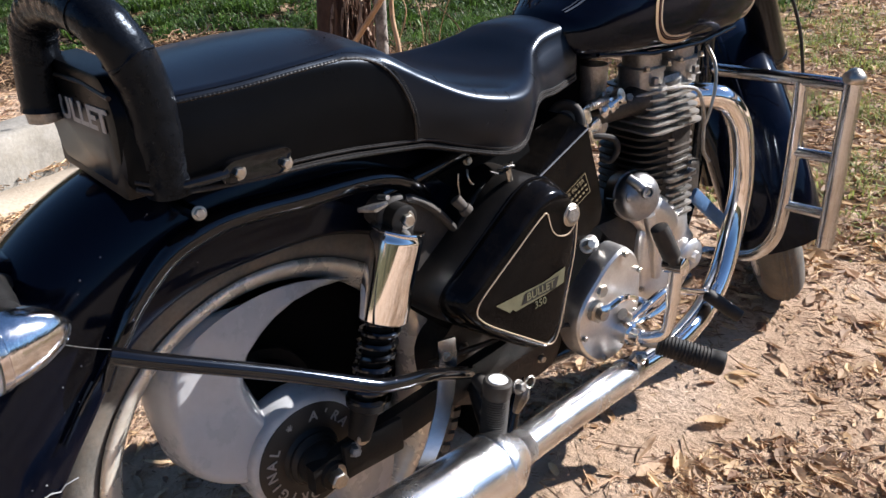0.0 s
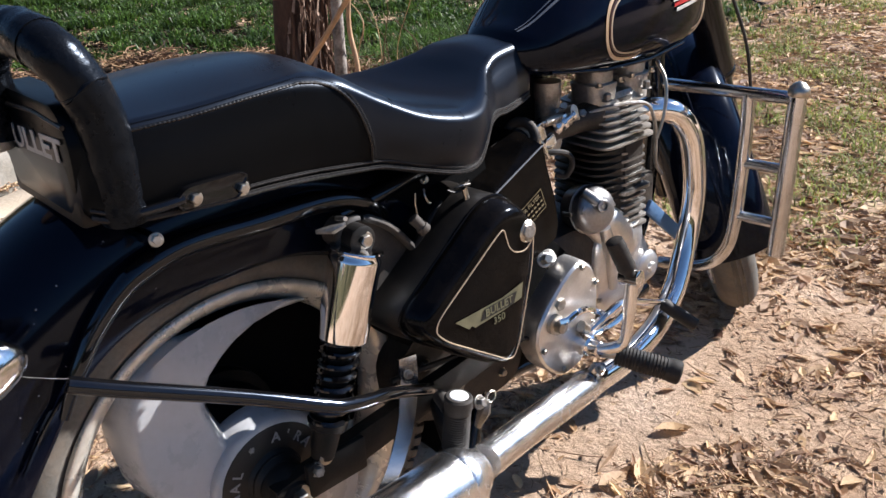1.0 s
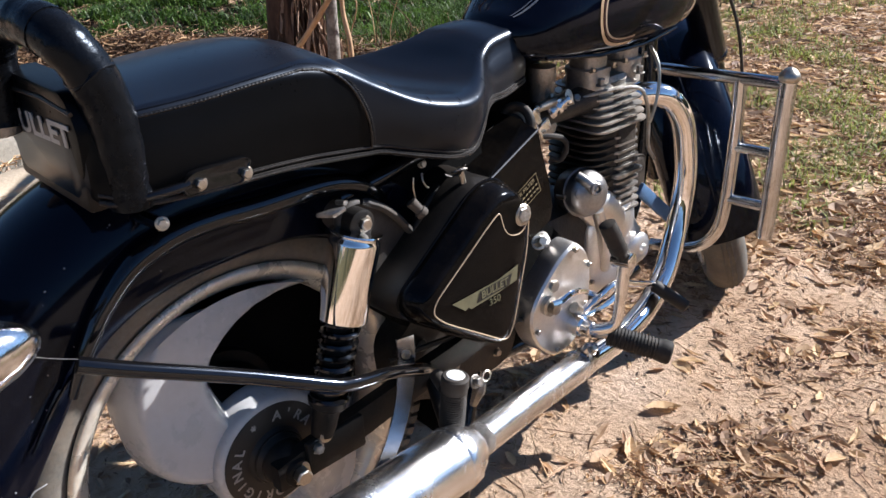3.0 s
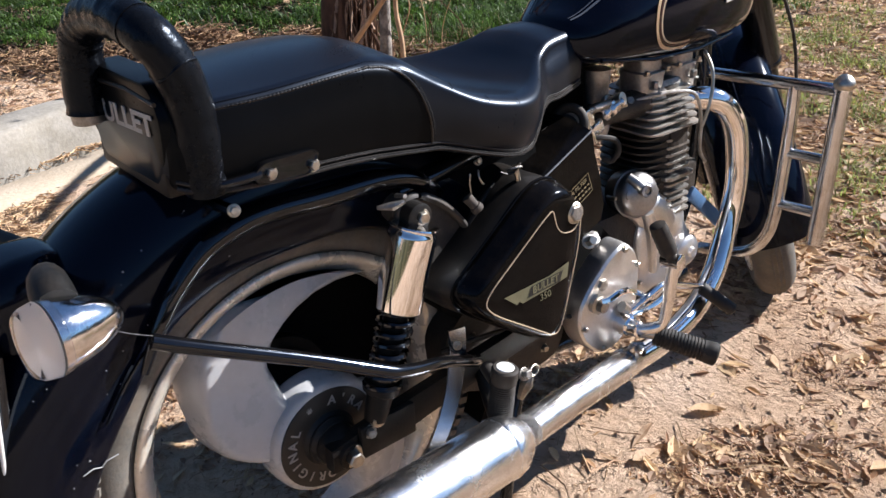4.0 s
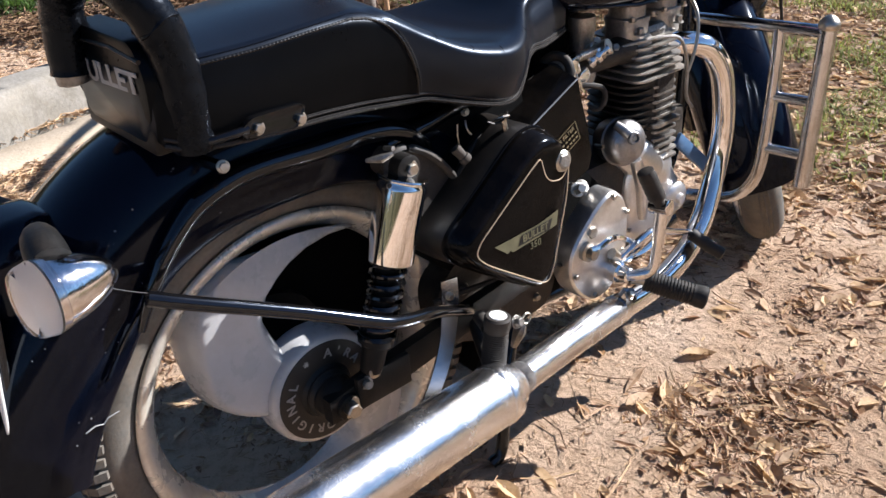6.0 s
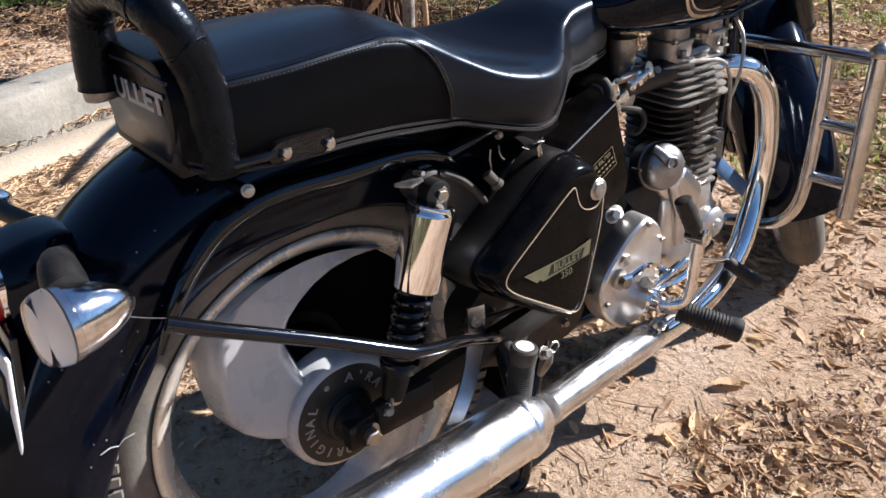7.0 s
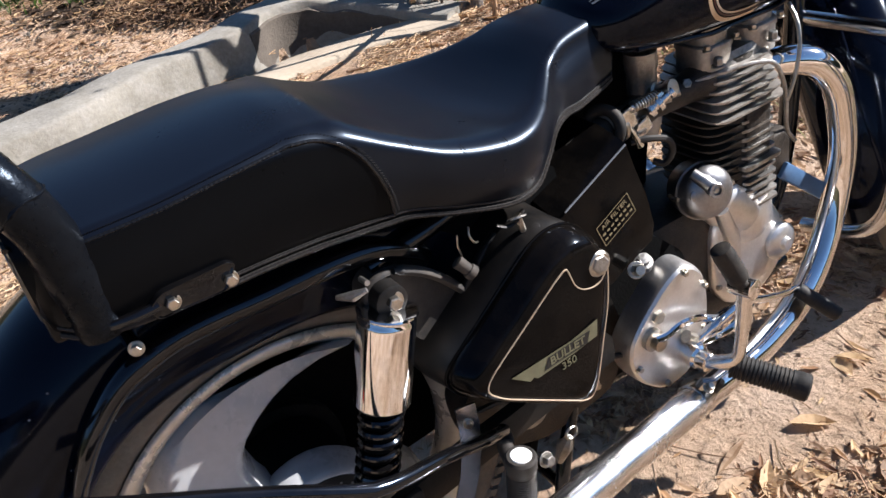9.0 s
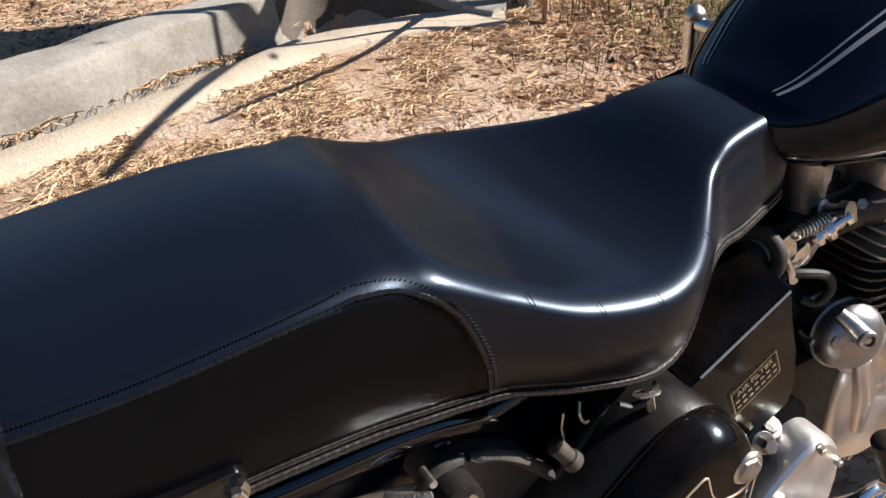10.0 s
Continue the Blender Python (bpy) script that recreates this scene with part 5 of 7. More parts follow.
    part("distributor_neck", bm, SATINALLOY, eng, "satin alloy casting under the distributor")
    # timing cover
    bm = bmesh.new()
    out = rounded_poly([(0.745, 0.435), (0.790, 0.462), (0.860, 0.455), (0.898, 0.405), (0.930, 0.345), (0.915, 0.285), (0.86, 0.240), (0.79, 0.245), (0.745, 0.30), (0.742, 0.37)], 0.035, 4)
    cc = Vector((0.835, 0.35))
    loft(bm, [[Vector((x, cc.x + (p.x - cc.x) * s, cc.y + (p.y - cc.y) * s)) for p in out] for x, s in ((0.04, 1.0), (0.078, 1.0), (0.086, 0.96), (0.092, 0.88), (0.094, 0.5))])
    tim = part("timing_cover", bm, SATINALLOY, eng, "polished alloy timing cover", sharp=50)
    bm = bmesh.new()
    lathe(bm, (0.066, 0.822, 0.425), (1, -0.1, 0.25), [(0, 0.056), (0.018, 0.055), (0.030, 0.050), (0.040, 0.037), (0.045, 0.018), (0.046, 0)], 32)
    part("timing_bulge", bm, SATINALLOY, tim)
    bm = bmesh.new()
    sweep(bm, [(0.098, 0.750, 0.47), (0.100, 0.772, 0.41), (0.097, 0.785, 0.33)], [0.012, 0.014, 0.010], 10)
    part("timing_rib", bm, SATINALLOY, tim)
    for y, z in ((0.765, 0.435), (0.868, 0.440), (0.905, 0.375), (0.905, 0.295), (0.80, 0.258), (0.755, 0.31)):
        hexbolt("cover_screw", (0.088, y, z), (1, 0, 0), 0.006, 0.004, tim)
    bm = bmesh.new()
    lathe(bm, (0.07, 0.895, 0.338), (1, 0, 0), [(0, 0.034), (0.030, 0.034), (0.036, 0.028), (0.038, 0.012), (0.046, 0.010), (0.047, 0)], 24)
    part("oil_pump", bm, SATINALLOY, tim)
    # sump and lower cradle
    bm = bmesh.new()
    box(bm, (0, 0.72, 0.265), (0.15, 0.34, 0.07), 0.02)
    part("sump", bm, GREASY, eng)
    # engine plates behind
    bm = bmesh.new()
    out = rounded_poly([(0.42, 0.52), (0.60, 0.50), (0.68, 0.42), (0.66, 0.28), (0.46, 0.26), (0.36, 0.36)], 0.03, 3)
    loft(bm, [[Vector((x, p.x, p.y)) for p in out] for x in (-0.06, 0.09)])
    # near-black colour carries the shade on the side away from the sun
    part("gearbox_body", bm, SHADEBLACK, bike, "gearbox case coloured black for its shaded side", sharp=50)


build_engine()


def build_gearbox():
    out = rounded_poly([(0.480, 0.355), (0.484, 0.390), (0.506, 0.418), (0.556, 0.462), (0.592, 0.478), (0.628, 0.450), (0.638, 0.402), (0.634, 0.331), (0.600, 0.278), (0.546, 0.270), (0.500, 0.310)], 0.022, 5)
    c = Vector((0.56, 0.375))
    bm = bmesh.new()
    loft(bm, [[Vector((x, c.x + (p.x - c.x) * s, c.y + (p.y - c.y) * s)) for p in out] for x, s in ((0.128, 1.05), (0.158, 1.05), (0.166, 1.03), (0.1705, 0.985), (0.1710, 0.95), (0.1712, 0.35))])
    gb = part("gearbox_cover", bm, SATINALLOY, bike, "bright alloy gearbox end cover", sharp=24)
    for y, z, r in ((0.527, 0.374, 0.013), (0.534, 0.419, 0.014), (0.591, 0.351, 0.010), (0.590, 0.468, 0.006), (0.630, 0.425, 0.006), (0.627, 0.345, 0.006), (0.545, 0.285, 0.006), (0.492, 0.345, 0.006)):
        hexbolt("cover_bolt", (0.1705, y, z), (1, 0, 0), r, 0.007, gb)
    # selector arm and links on the cover
    bm = bmesh.new()
    sweep(bm, spline([(0.188, 0.512, 0.398), (0.192, 0.530, 0.398), (0.192, 0.556, 0.402), (0.190, 0.591, 0.393), (0.184, 0.640, 0.362), (0.180, 0.672, 0.345)], 20), 0.006, 8)
    part("selector_link", bm, CHROME, gb)
    bm = bmesh.new()
    lathe(bm, (0.170, 0.518, 0.388), (1, 0, 0), [(0, 0.018), (0.010, 0.018), (0.012, 0.012), (0.024, 0.011), (0.025, 0)], 16)
    part("selector_boss", bm, STEEL, gb)
    bm = bmesh.new()
    sweep(bm, [(0.182, 0.578, 0.362), (0.186, 0.592, 0.350)], [0.011, 0.009], 8)
    part("selector_pawl", bm, STEEL, gb)
    # drain plug eyelet and filler
    bm = bmesh.new()
    lathe(bm, (0.125, 0.555, 0.478), (0.4, -0.2, 0.9), [(0, 0.014), (0.012, 0.014), (0.013, 0.009), (0.022, 0.009), (0.023, 0)], 14)
    part("filler_cap", bm, CAST, gb)
    # kick starter: crank, arm, folding pedal
    bm = bmesh.new()
    lathe(bm, (0.165, 0.590, 0.322), (1, 0, 0), [(0, 0.020), (0.030, 0.020), (0.034, 0.016), (0.05, 0.015), (0.051, 0)], 18)
    ks = part("kick_starter", bm, CHROME, bike, "chrome kick starter with black rubber pedal")
    bm = bmesh.new()
    sweep(bm, spline([(0.205, 0.588, 0.322), (0.228, 0.600, 0.326), (0.246, 0.615, 0.338), (0.250, 0.620, 0.375), (0.250, 0.624, 0.42), (0.250, 0.627, 0.455)], 24), [0.011] * 8 + [0.010] * 8 + [0.012] * 8, 10)
    part("kick_arm", bm, ALLOY, ks)
    bm = bmesh.new()
    lathe(bm, (0.230, 0.626, 0.458), (1, 0.1, 0.1), [(0, 0.015), (0.035, 0.015), (0.037, 0.011)], 14)
    part("kick_joint", bm, CHROME, ks)
    bm = bmesh.new()
    d0, d1 = Vector((0.250, 0.622, 0.466)), Vector((0.232, 0.598, 0.532))
    dd = (d1 - d0).normalized()
    ln = (d1 - d0).length
    lathe(bm, d0, dd, [(0, 0.010), (0.012, 0.010), (0.013, 0.015)] + [(0.015 + 0.006 * i, 0.0155 + 0.001 * (i % 2)) for i in range(9)] + [(ln, 0.015), (ln + 0.002, 0.010)], 16)
    part("kick_rubber", bm, RUBBER, ks, "black ribbed rubber")
    # gear lever
    bm = bmesh.new()
    sweep(bm, spline([(0.180, 0.590, 0.335), (0.196, 0.630, 0.365), (0.198, 0.680, 0.375), (0.196, 0.740, 0.350), (0.186, 0.800, 0.322), (0.172, 0.838, 0.304), (0.174, 0.852, 0.292)], 30), [0.008] * 12 + [0.0062] * 18, 10)
    gl = part("gear_lever", bm, CHROME, bike, "thin chrome gear lever with rubber toe piece")
    bm = bmesh.new()
    sweep(bm, spline([(0.180, 0.590, 0.335), (0.200, 0.630, 0.345), (0.205, 0.66, 0.352), (0.2, 0.70, 0.365)], 14), 0.0062, 8)
    part("lever_brace", bm, CHROME, gl)
    a, b = Vector((0.168, 0.850, 0.294)), Vector((0.228, 0.880, 0.254))
    dd = (b - a).normalized()
    ln = (b - a).length
    bm = bmesh.new()
    lathe(bm, a, dd, [(0, 0.008), (0.002, 0.012)] + [(0.004 + 0.006 * i, 0.0128 + 0.0008 * (i % 2)) for i in range(11)] + [(ln, 0.0125), (ln + 0.003, 0.007)], 16)
    part("toe_rubber", bm, RUBBER, gl, "black rubber toe piece")


build_gearbox()


def ribbed_peg(name, a, b, r, n, parent, label):
    a, b = Vector(a), Vector(b)
    d = (b - a).normalized()
    ln = (b - a).length
    prof = [(0, r * 0.6), (0.002, r)]
    for i in range(n):
        h = 0.006 + (ln - 0.03) * i / n
        prof += [(h, r), (h + 0.0008, r * 0.90), (h + (ln - 0.03) / n * 0.40, r * 0.90), (h + (ln - 0.03) / n * 0.48, r)]
    prof += [(ln - 0.02, r), (ln - 0.018, r * 1.06), (ln - 0.003, r * 1.06), (ln, r * 0.92), (ln + 0.0005, r * 0.3)]
    bm = bmesh.new()
    lathe(bm, a, d, prof, 20)
    return part(name, bm, RUBBER, parent, label)


def build_pegs():
    p = ribbed_peg("foot_peg", (0.222, 0.628, 0.300), (0.316, 0.690, 0.271), 0.0205, 14, bike, "ribbed black rubber rider foot peg")
    bm = bmesh.new()
    sweep(bm, [(0.05, 0.56, 0.30), (0.17, 0.600, 0.302), (0.225, 0.630, 0.299)], [0.012, 0.012, 0.010], 10)
    part("peg_bar", bm, STEEL, p)
    # folded pillion peg, standing up
    p = ribbed_peg("pillion_peg", (0.252, 0.208, 0.345), (0.257, 0.216, 0.432), 0.0195, 15, bike, "ribbed black pillion peg folded upright, pale end disc")
    bm = bmesh.new()
    lathe(bm, (0.257, 0.216, 0.4322), (0.05, 0.09, 1), [(0, 0.014), (0.0012, 0.013)], 20)
    part("end_disc", bm, PLATE, p, "pale worn metal end disc")
    bm = bmesh.new()
    sweep(bm, spline([(0.250, 0.206, 0.345), (0.240, 0.215, 0.325), (0.20, 0.235, 0.33), (0.15, 0.26, 0.36)], 12), 0.010, 10)
    part("peg_bracket", bm, SATIN, p)
    hexbolt("pivot_bolt", (0.268, 0.245, 0.412), (0.9, 0.1, 0.3), 0.009, 0.010, p, CAST)
    bm = bmesh.new()
    sweep(bm, [(0.205, 0.225, 0.405), (0.235, 0.215, 0.400)], 0.011, 10)
    part("peg_stop", bm, RUBBER, p)
    # split pin and hook behind it
    bm = bmesh.new()
    ringp = [Vector((0.20, 0.335 + 0.010 * math.cos(2 * math.pi * i / 16), 0.345 + 0.010 * math.sin(2 * math.pi * i / 16))) for i in range(16)]
    sweep(bm, ringp, 0.0018, 6, closed=True)
    part("wire_eye", bm, STEEL, bike, "bent wire eyelet")
    bm = bmesh.new()
    sweep(bm, [(0.195, 0.335, 0.335), (0.19, 0.328, 0.318), (0.185, 0.318, 0.29)], [0.004, 0.012, 0.006], 7)
    part("brake_clevis", bm, CAST, bike)


build_pegs()

PIPE = [(0.055, 0.885, 0.655), (0.080, 0.925, 0.655), (0.100, 0.965, 0.640), (0.113, 1.000, 0.592), (0.116, 1.020, 0.520), (0.117, 1.026, 0.455), (0.118, 1.016, 0.395), (0.124, 0.988, 0.335), (0.140, 0.935, 0.282), (0.160, 0.855, 0.248), (0.178, 0.760, 0.236), (0.194, 0.670, 0.242), (0.214, 0.550, 0.262)]


def build_exhaust():
    bm = bmesh.new()
    sweep(bm, spline(PIPE, 80), 0.0235, 20)
    ex = part("exhaust_pipe", bm, CHROME, bike, "bright chrome exhaust pipe, blued at the bend")
    bm = bmesh.new()
    sweep(bm, spline([(0.205, 0.590, 0.255), (0.214, 0.553, 0.262), (0.226, 0.500, 0.273), (0.252, 0.370, 0.296), (0.280, 0.240, 0.318)], 40), [0.0225] * 3 + [0.026] * 4 + [0.0265] * 33, 24)
    part("silencer_neck", bm, SILVERSKIN, ex, "chrome tapered neck pipe")
    bm = bmesh.new()
    a, b = Vector((0.283, 0.225, 0.318)), Vector((0.318, -0.36, 0.345))
    d = (b - a).normalized()
    lathe(bm, a, d, [(0.0, 0.0265), (0.012, 0.036), (0.030, 0.044), (0.045, 0.0475), (0.30, 0.050), (0.42, 0.050), (0.50, 0.046), (0.56, 0.036), (0.575, 0.030), (0.575, 0.025), (0.50, 0.024)], 40)
    sil = part("silencer", bm, SILVERSKIN, ex, "large shining chrome silencer")
    bm = bmesh.new()
    lathe(bm, a + d * 0.028, d, [(0, 0.0445), (0.002, 0.0465), (0.020, 0.0495), (0.024, 0.0485), (0.024, 0.046)], 40)
    part("silencer_band", bm, SILVERSKIN, sil)
    # clamp
    bm = bmesh.new()
    lathe(bm, (0.206, 0.583, 0.257), Vector((0.016, -0.085, 0.015)), [(0, 0.023), (0.001, 0.0265), (0.030, 0.0285), (0.032, 0.0265)], 28)
    cl = part("pipe_clamp", bm, WORN_CHROME, ex, "chrome pipe clamp with bolt")
    bm = bmesh.new()
    sweep(bm, [(0.218, 0.565, 0.290), (0.221, 0.572, 0.298), (0.231, 0.585, 0.299)], [0.008, 0.010, 0.006], 8)
    part("clamp_ear", bm, WORN_CHROME, cl)
    hexbolt("clamp_bolt", (0.232, 0.570, 0.297), (0.6, 0.2, 0.7), 0.008, 0.008, cl)
    bm = bmesh.new()
    lathe(bm, (0.045, 0.868, 0.656), (0.7, 0.7, 0.0), [(0, 0.030), (0.014, 0.030), (0.016, 0.025)], 24)
    part("port_flange", bm, CHROME, ex)


build_exhaust()


def build_guard():
    """Crash guard on both sides of the down tube."""
    Y = 1.05
    bm = bmesh.new()
    sweep(bm, [(0.016, Y, 0.671), (0.298, Y, 0.683)], 0.0125, 14)
    g = part("leg_guard", bm, WORN_CHROME, bike, "pitted chrome ladder-like leg guard")
    bm = bmesh.new()
    sweep(bm, [(-0.036, Y, 0.671), (-0.478, Y - 0.05, 0.683)], 0.0125, 14)
    part("guard_bar", bm, WORN_CHROME, g)
    for sx in (1, -1):
        before = set(bpy.data.objects)
        bm = bmesh.new()
        pts = [(0.203, Y, 0.678), (0.205, Y, 0.60), (0.203, Y, 0.50), (0.199, Y, 0.42), (0.190, Y, 0.362), (0.165, Y, 0.318), (0.120, Y, 0.290), (0.03, Y, 0.270)]
        sweep(bm, spline([(sx * x, y, z) for x, y, z in pts], 40), 0.0130, 14)
        part("guard_inner_tube", bm, WORN_CHROME, g)
        bm = bmesh.new()
        lathe(bm, (sx * 0.2995, Y, 0.690), (sx * -0.028, 0, -1), [(0, 0.0165), (0.322, 0.0165), (0.324, 0.0145), (0.324, 0.012), (0.30, 0.012)], 20)
        post = part("guard_post", bm, WORN_CHROME, g, "upright chrome post with knob")
        bm = bmesh.new()
        lathe(bm, (sx * 0.2998, Y, 0.688), (sx * 0.028, 0, 1), [(0, 0.0168), (0.003, 0.0195), (0.010, 0.0200), (0.016, 0.0175), (0.024, 0.0100), (0.028, 0.0)], 20)
        part("post_knob", bm, STEEL, post, "dull rounded knob")
        for z in (0.540, 0.428):
            bm = bmesh.new()
            sweep(bm, [(sx * 0.205, Y, z), (sx * 0.284, Y, z + 0.004)], 0.0105, 12)
            part("guard_rung", bm, WORN_CHROME, g)
        if sx < 0:
            # the left half stands a little further out and back
            for ob in set(bpy.data.objects) - before:
                if ob.parent is g:
                    ob.location = (-0.19, -0.05, 0.0)


build_guard()


def build_front():
    """Fork, mudguard and wheel, turned to the left on the raked steering head."""
    made = []
    C = Vector((-0.113, 1.428, 0.335))
    rake = Vector((0, -math.sin(radians(27)), math.cos(radians(27))))
    spin = Matrix.Translation(C) @ Matrix.Rotation(radians(45), 4, rake) @ Matrix.Translation(-C)
    turn = Matrix.Identity(4)
    hub_at = Vector((0, C.y, C.z))
    spin = spin @ Matrix.Translation((C.x, 0, 0))
    w = build_wheel(bike, hub_at, "front_tyre", tread=False)
    made.append(w)
    bm = bmesh.new()
    lathe(bm, (-0.07, C.y, C.z), (1, 0, 0), [(0, 0.03), (0.005, 0.085), (0.12, 0.085), (0.125, 0.03), (0.14, 0.02)], 28)
    part("hub", bm, CAST, w)
    for i in range(32):
        a = 2 * math.pi * i / 32
        sx = 1 if i % 2 else -1
        off = 0.5 if (i // 2) % 2 else -0.5
        bm = bmesh.new()
        sweep(bm, [(sx * 0.055, C.y + 0.08 * math.cos(a + off), C.z + 0.08 * math.sin(a + off)), (sx * 0.006, C.y + 0.240 * math.cos(a), C.z + 0.240 * math.sin(a))], 0.0018, 5)
        part("spoke", bm, STEEL, w)
    half = [(0.094, 0.296), (0.099, 0.303), (0.100, 0.335), (0.094, 0.368), (0.074, 0.395), (0.042, 0.408), (0.0, 0.412)]
    ring = half + [(-x, r) for x, r in reversed(half[:-1])]
    inner = [(max(x - 0.005, 0), r - 0.004) for x, r in half]
    ring += [(-x, r) for x, r in inner] + [(x, r) for x, r in reversed(inner[:-1])]
    bm = bmesh.new()
    loft(bm, [ring_of(radians(35 + 159 * i / 60), ring, hub_at) for i in range(61)])
    g = part("front_mudguard", bm, PAINT, bike, "deep glossy blue-black front mudguard", sharp=50)
    made.append(g)
    bm = bmesh.new()
    sweep(bm, [Vector((0, C.y + 0.413 * math.cos(t), C.z + 0.413 * math.sin(t))) for t in [radians(40 + 152 * i / 50) for i in range(51)]], 0.006, 8, flat=0.6)
    part("mudguard_ridge", bm, PAINT, g)
    for sx in (1, -1):
        bm = bmesh.new()
        sweep(bm, spline([(sx * 0.086, C.y - 0.20, C.z + 0.25), (sx * 0.095, C.y - 0.12, C.z + 0.12), (sx * 0.09, C.y, C.z)], 16), 0.006, 8)
        part("mudguard_stay", bm, FRAME, g)
        foot = Vector((sx * 0.095, C.y - 0.045, C.z))
        bm = bmesh.new()
        lathe(bm, foot, rake, [(0, 0.02), (0.01, 0.026), (0.30, 0.026), (0.305, 0.035), (0.315, 0.037), (0.70, 0.036), (0.71, 0.02)], 24)
        f = part("fork_leg", bm, FRAME, bike, "black shrouded telescopic fork leg")
        made.append(f)
        bm = bmesh.new()
        lathe(bm, foot + rake * 0.30, rake, [(0, 0.0355), (0.004, 0.0385), (0.012, 0.0385), (0.016, 0.036)], 24)
        part("shroud_ring", bm, FRAME, f)
    # nacelle with headlamp
    bm = bmesh.new()
    lathe(bm, (0, 1.05, 0.985), (0, 1, -0.05), [(-0.06, 0.02), (-0.04, 0.07), (0.0, 0.098), (0.06, 0.105), (0.10, 0.100), (0.105, 0.09)], 32)
    nac = part("headlamp_nacelle", bm, PAINT, bike, "black headlamp nacelle")
    made.append(nac)
    bm = bmesh.new()
    lathe(bm, (0, 1.155, 0.980), (0, 1, -0.05), [(-0.005, 0.10), (0.006, 0.098), (0.03, 0.06), (0.036, 0.0)], 32)
    part("headlamp_glass", bm, CLEARLENS, nac)
    # handlebar
    bm = bmesh.new()
    sweep(bm, spline([(-0.33, 0.93, 0.985), (-0.24, 0.97, 1.02), (-0.10, 1.02, 1.02), (0, 1.03, 1.01), (0.10, 1.02, 1.02), (0.21, 0.99, 0.985), (0.27, 0.95, 0.940)], 40), 0.0115, 12)
    hb = part("handlebar", bm, CHROME, bike, "chrome handlebar")
    made.append(hb)
    bm = bmesh.new()
    sweep(bm, [(0.10, 0.990, 0.868), (0.17, 0.982, 0.880), (0.232, 0.974, 0.890)], 0.0145, 14)
    fi = part("front_indicator", bm, RUBBER, bike, "chrome front indicator on a black rubber stem")
    made.append(fi)
    bm = bmesh.new()
    lathe(bm, (0.226, 0.975, 0.889), (1, -0.12, 0.12), [(0, 0.013), (0.004, 0.020), (0.014, 0.030), (0.030, 0.036), (0.046, 0.034), (0.060, 0.022), (0.066, 0.0)], 28)
    part("lamp_shell", bm, CHROME, fi, "round chrome shell")
    # cable down the fork
    bm = bmesh.new()
    sweep(bm, spline([(0.11, 1.03, 0.96), (0.125, 1.10, 0.84), (0.130, 1.16, 0.74), (0.125, 1.21, 0.62)], 24), 0.0035, 7)
    cab = part("control_cable", bm, RUBBER, bike)
    made.append(cab)
    for ob in made:
        ob.matrix_basis = spin if ob is w or ob is g or ob.name.startswith("fork_leg") else turn


build_front()


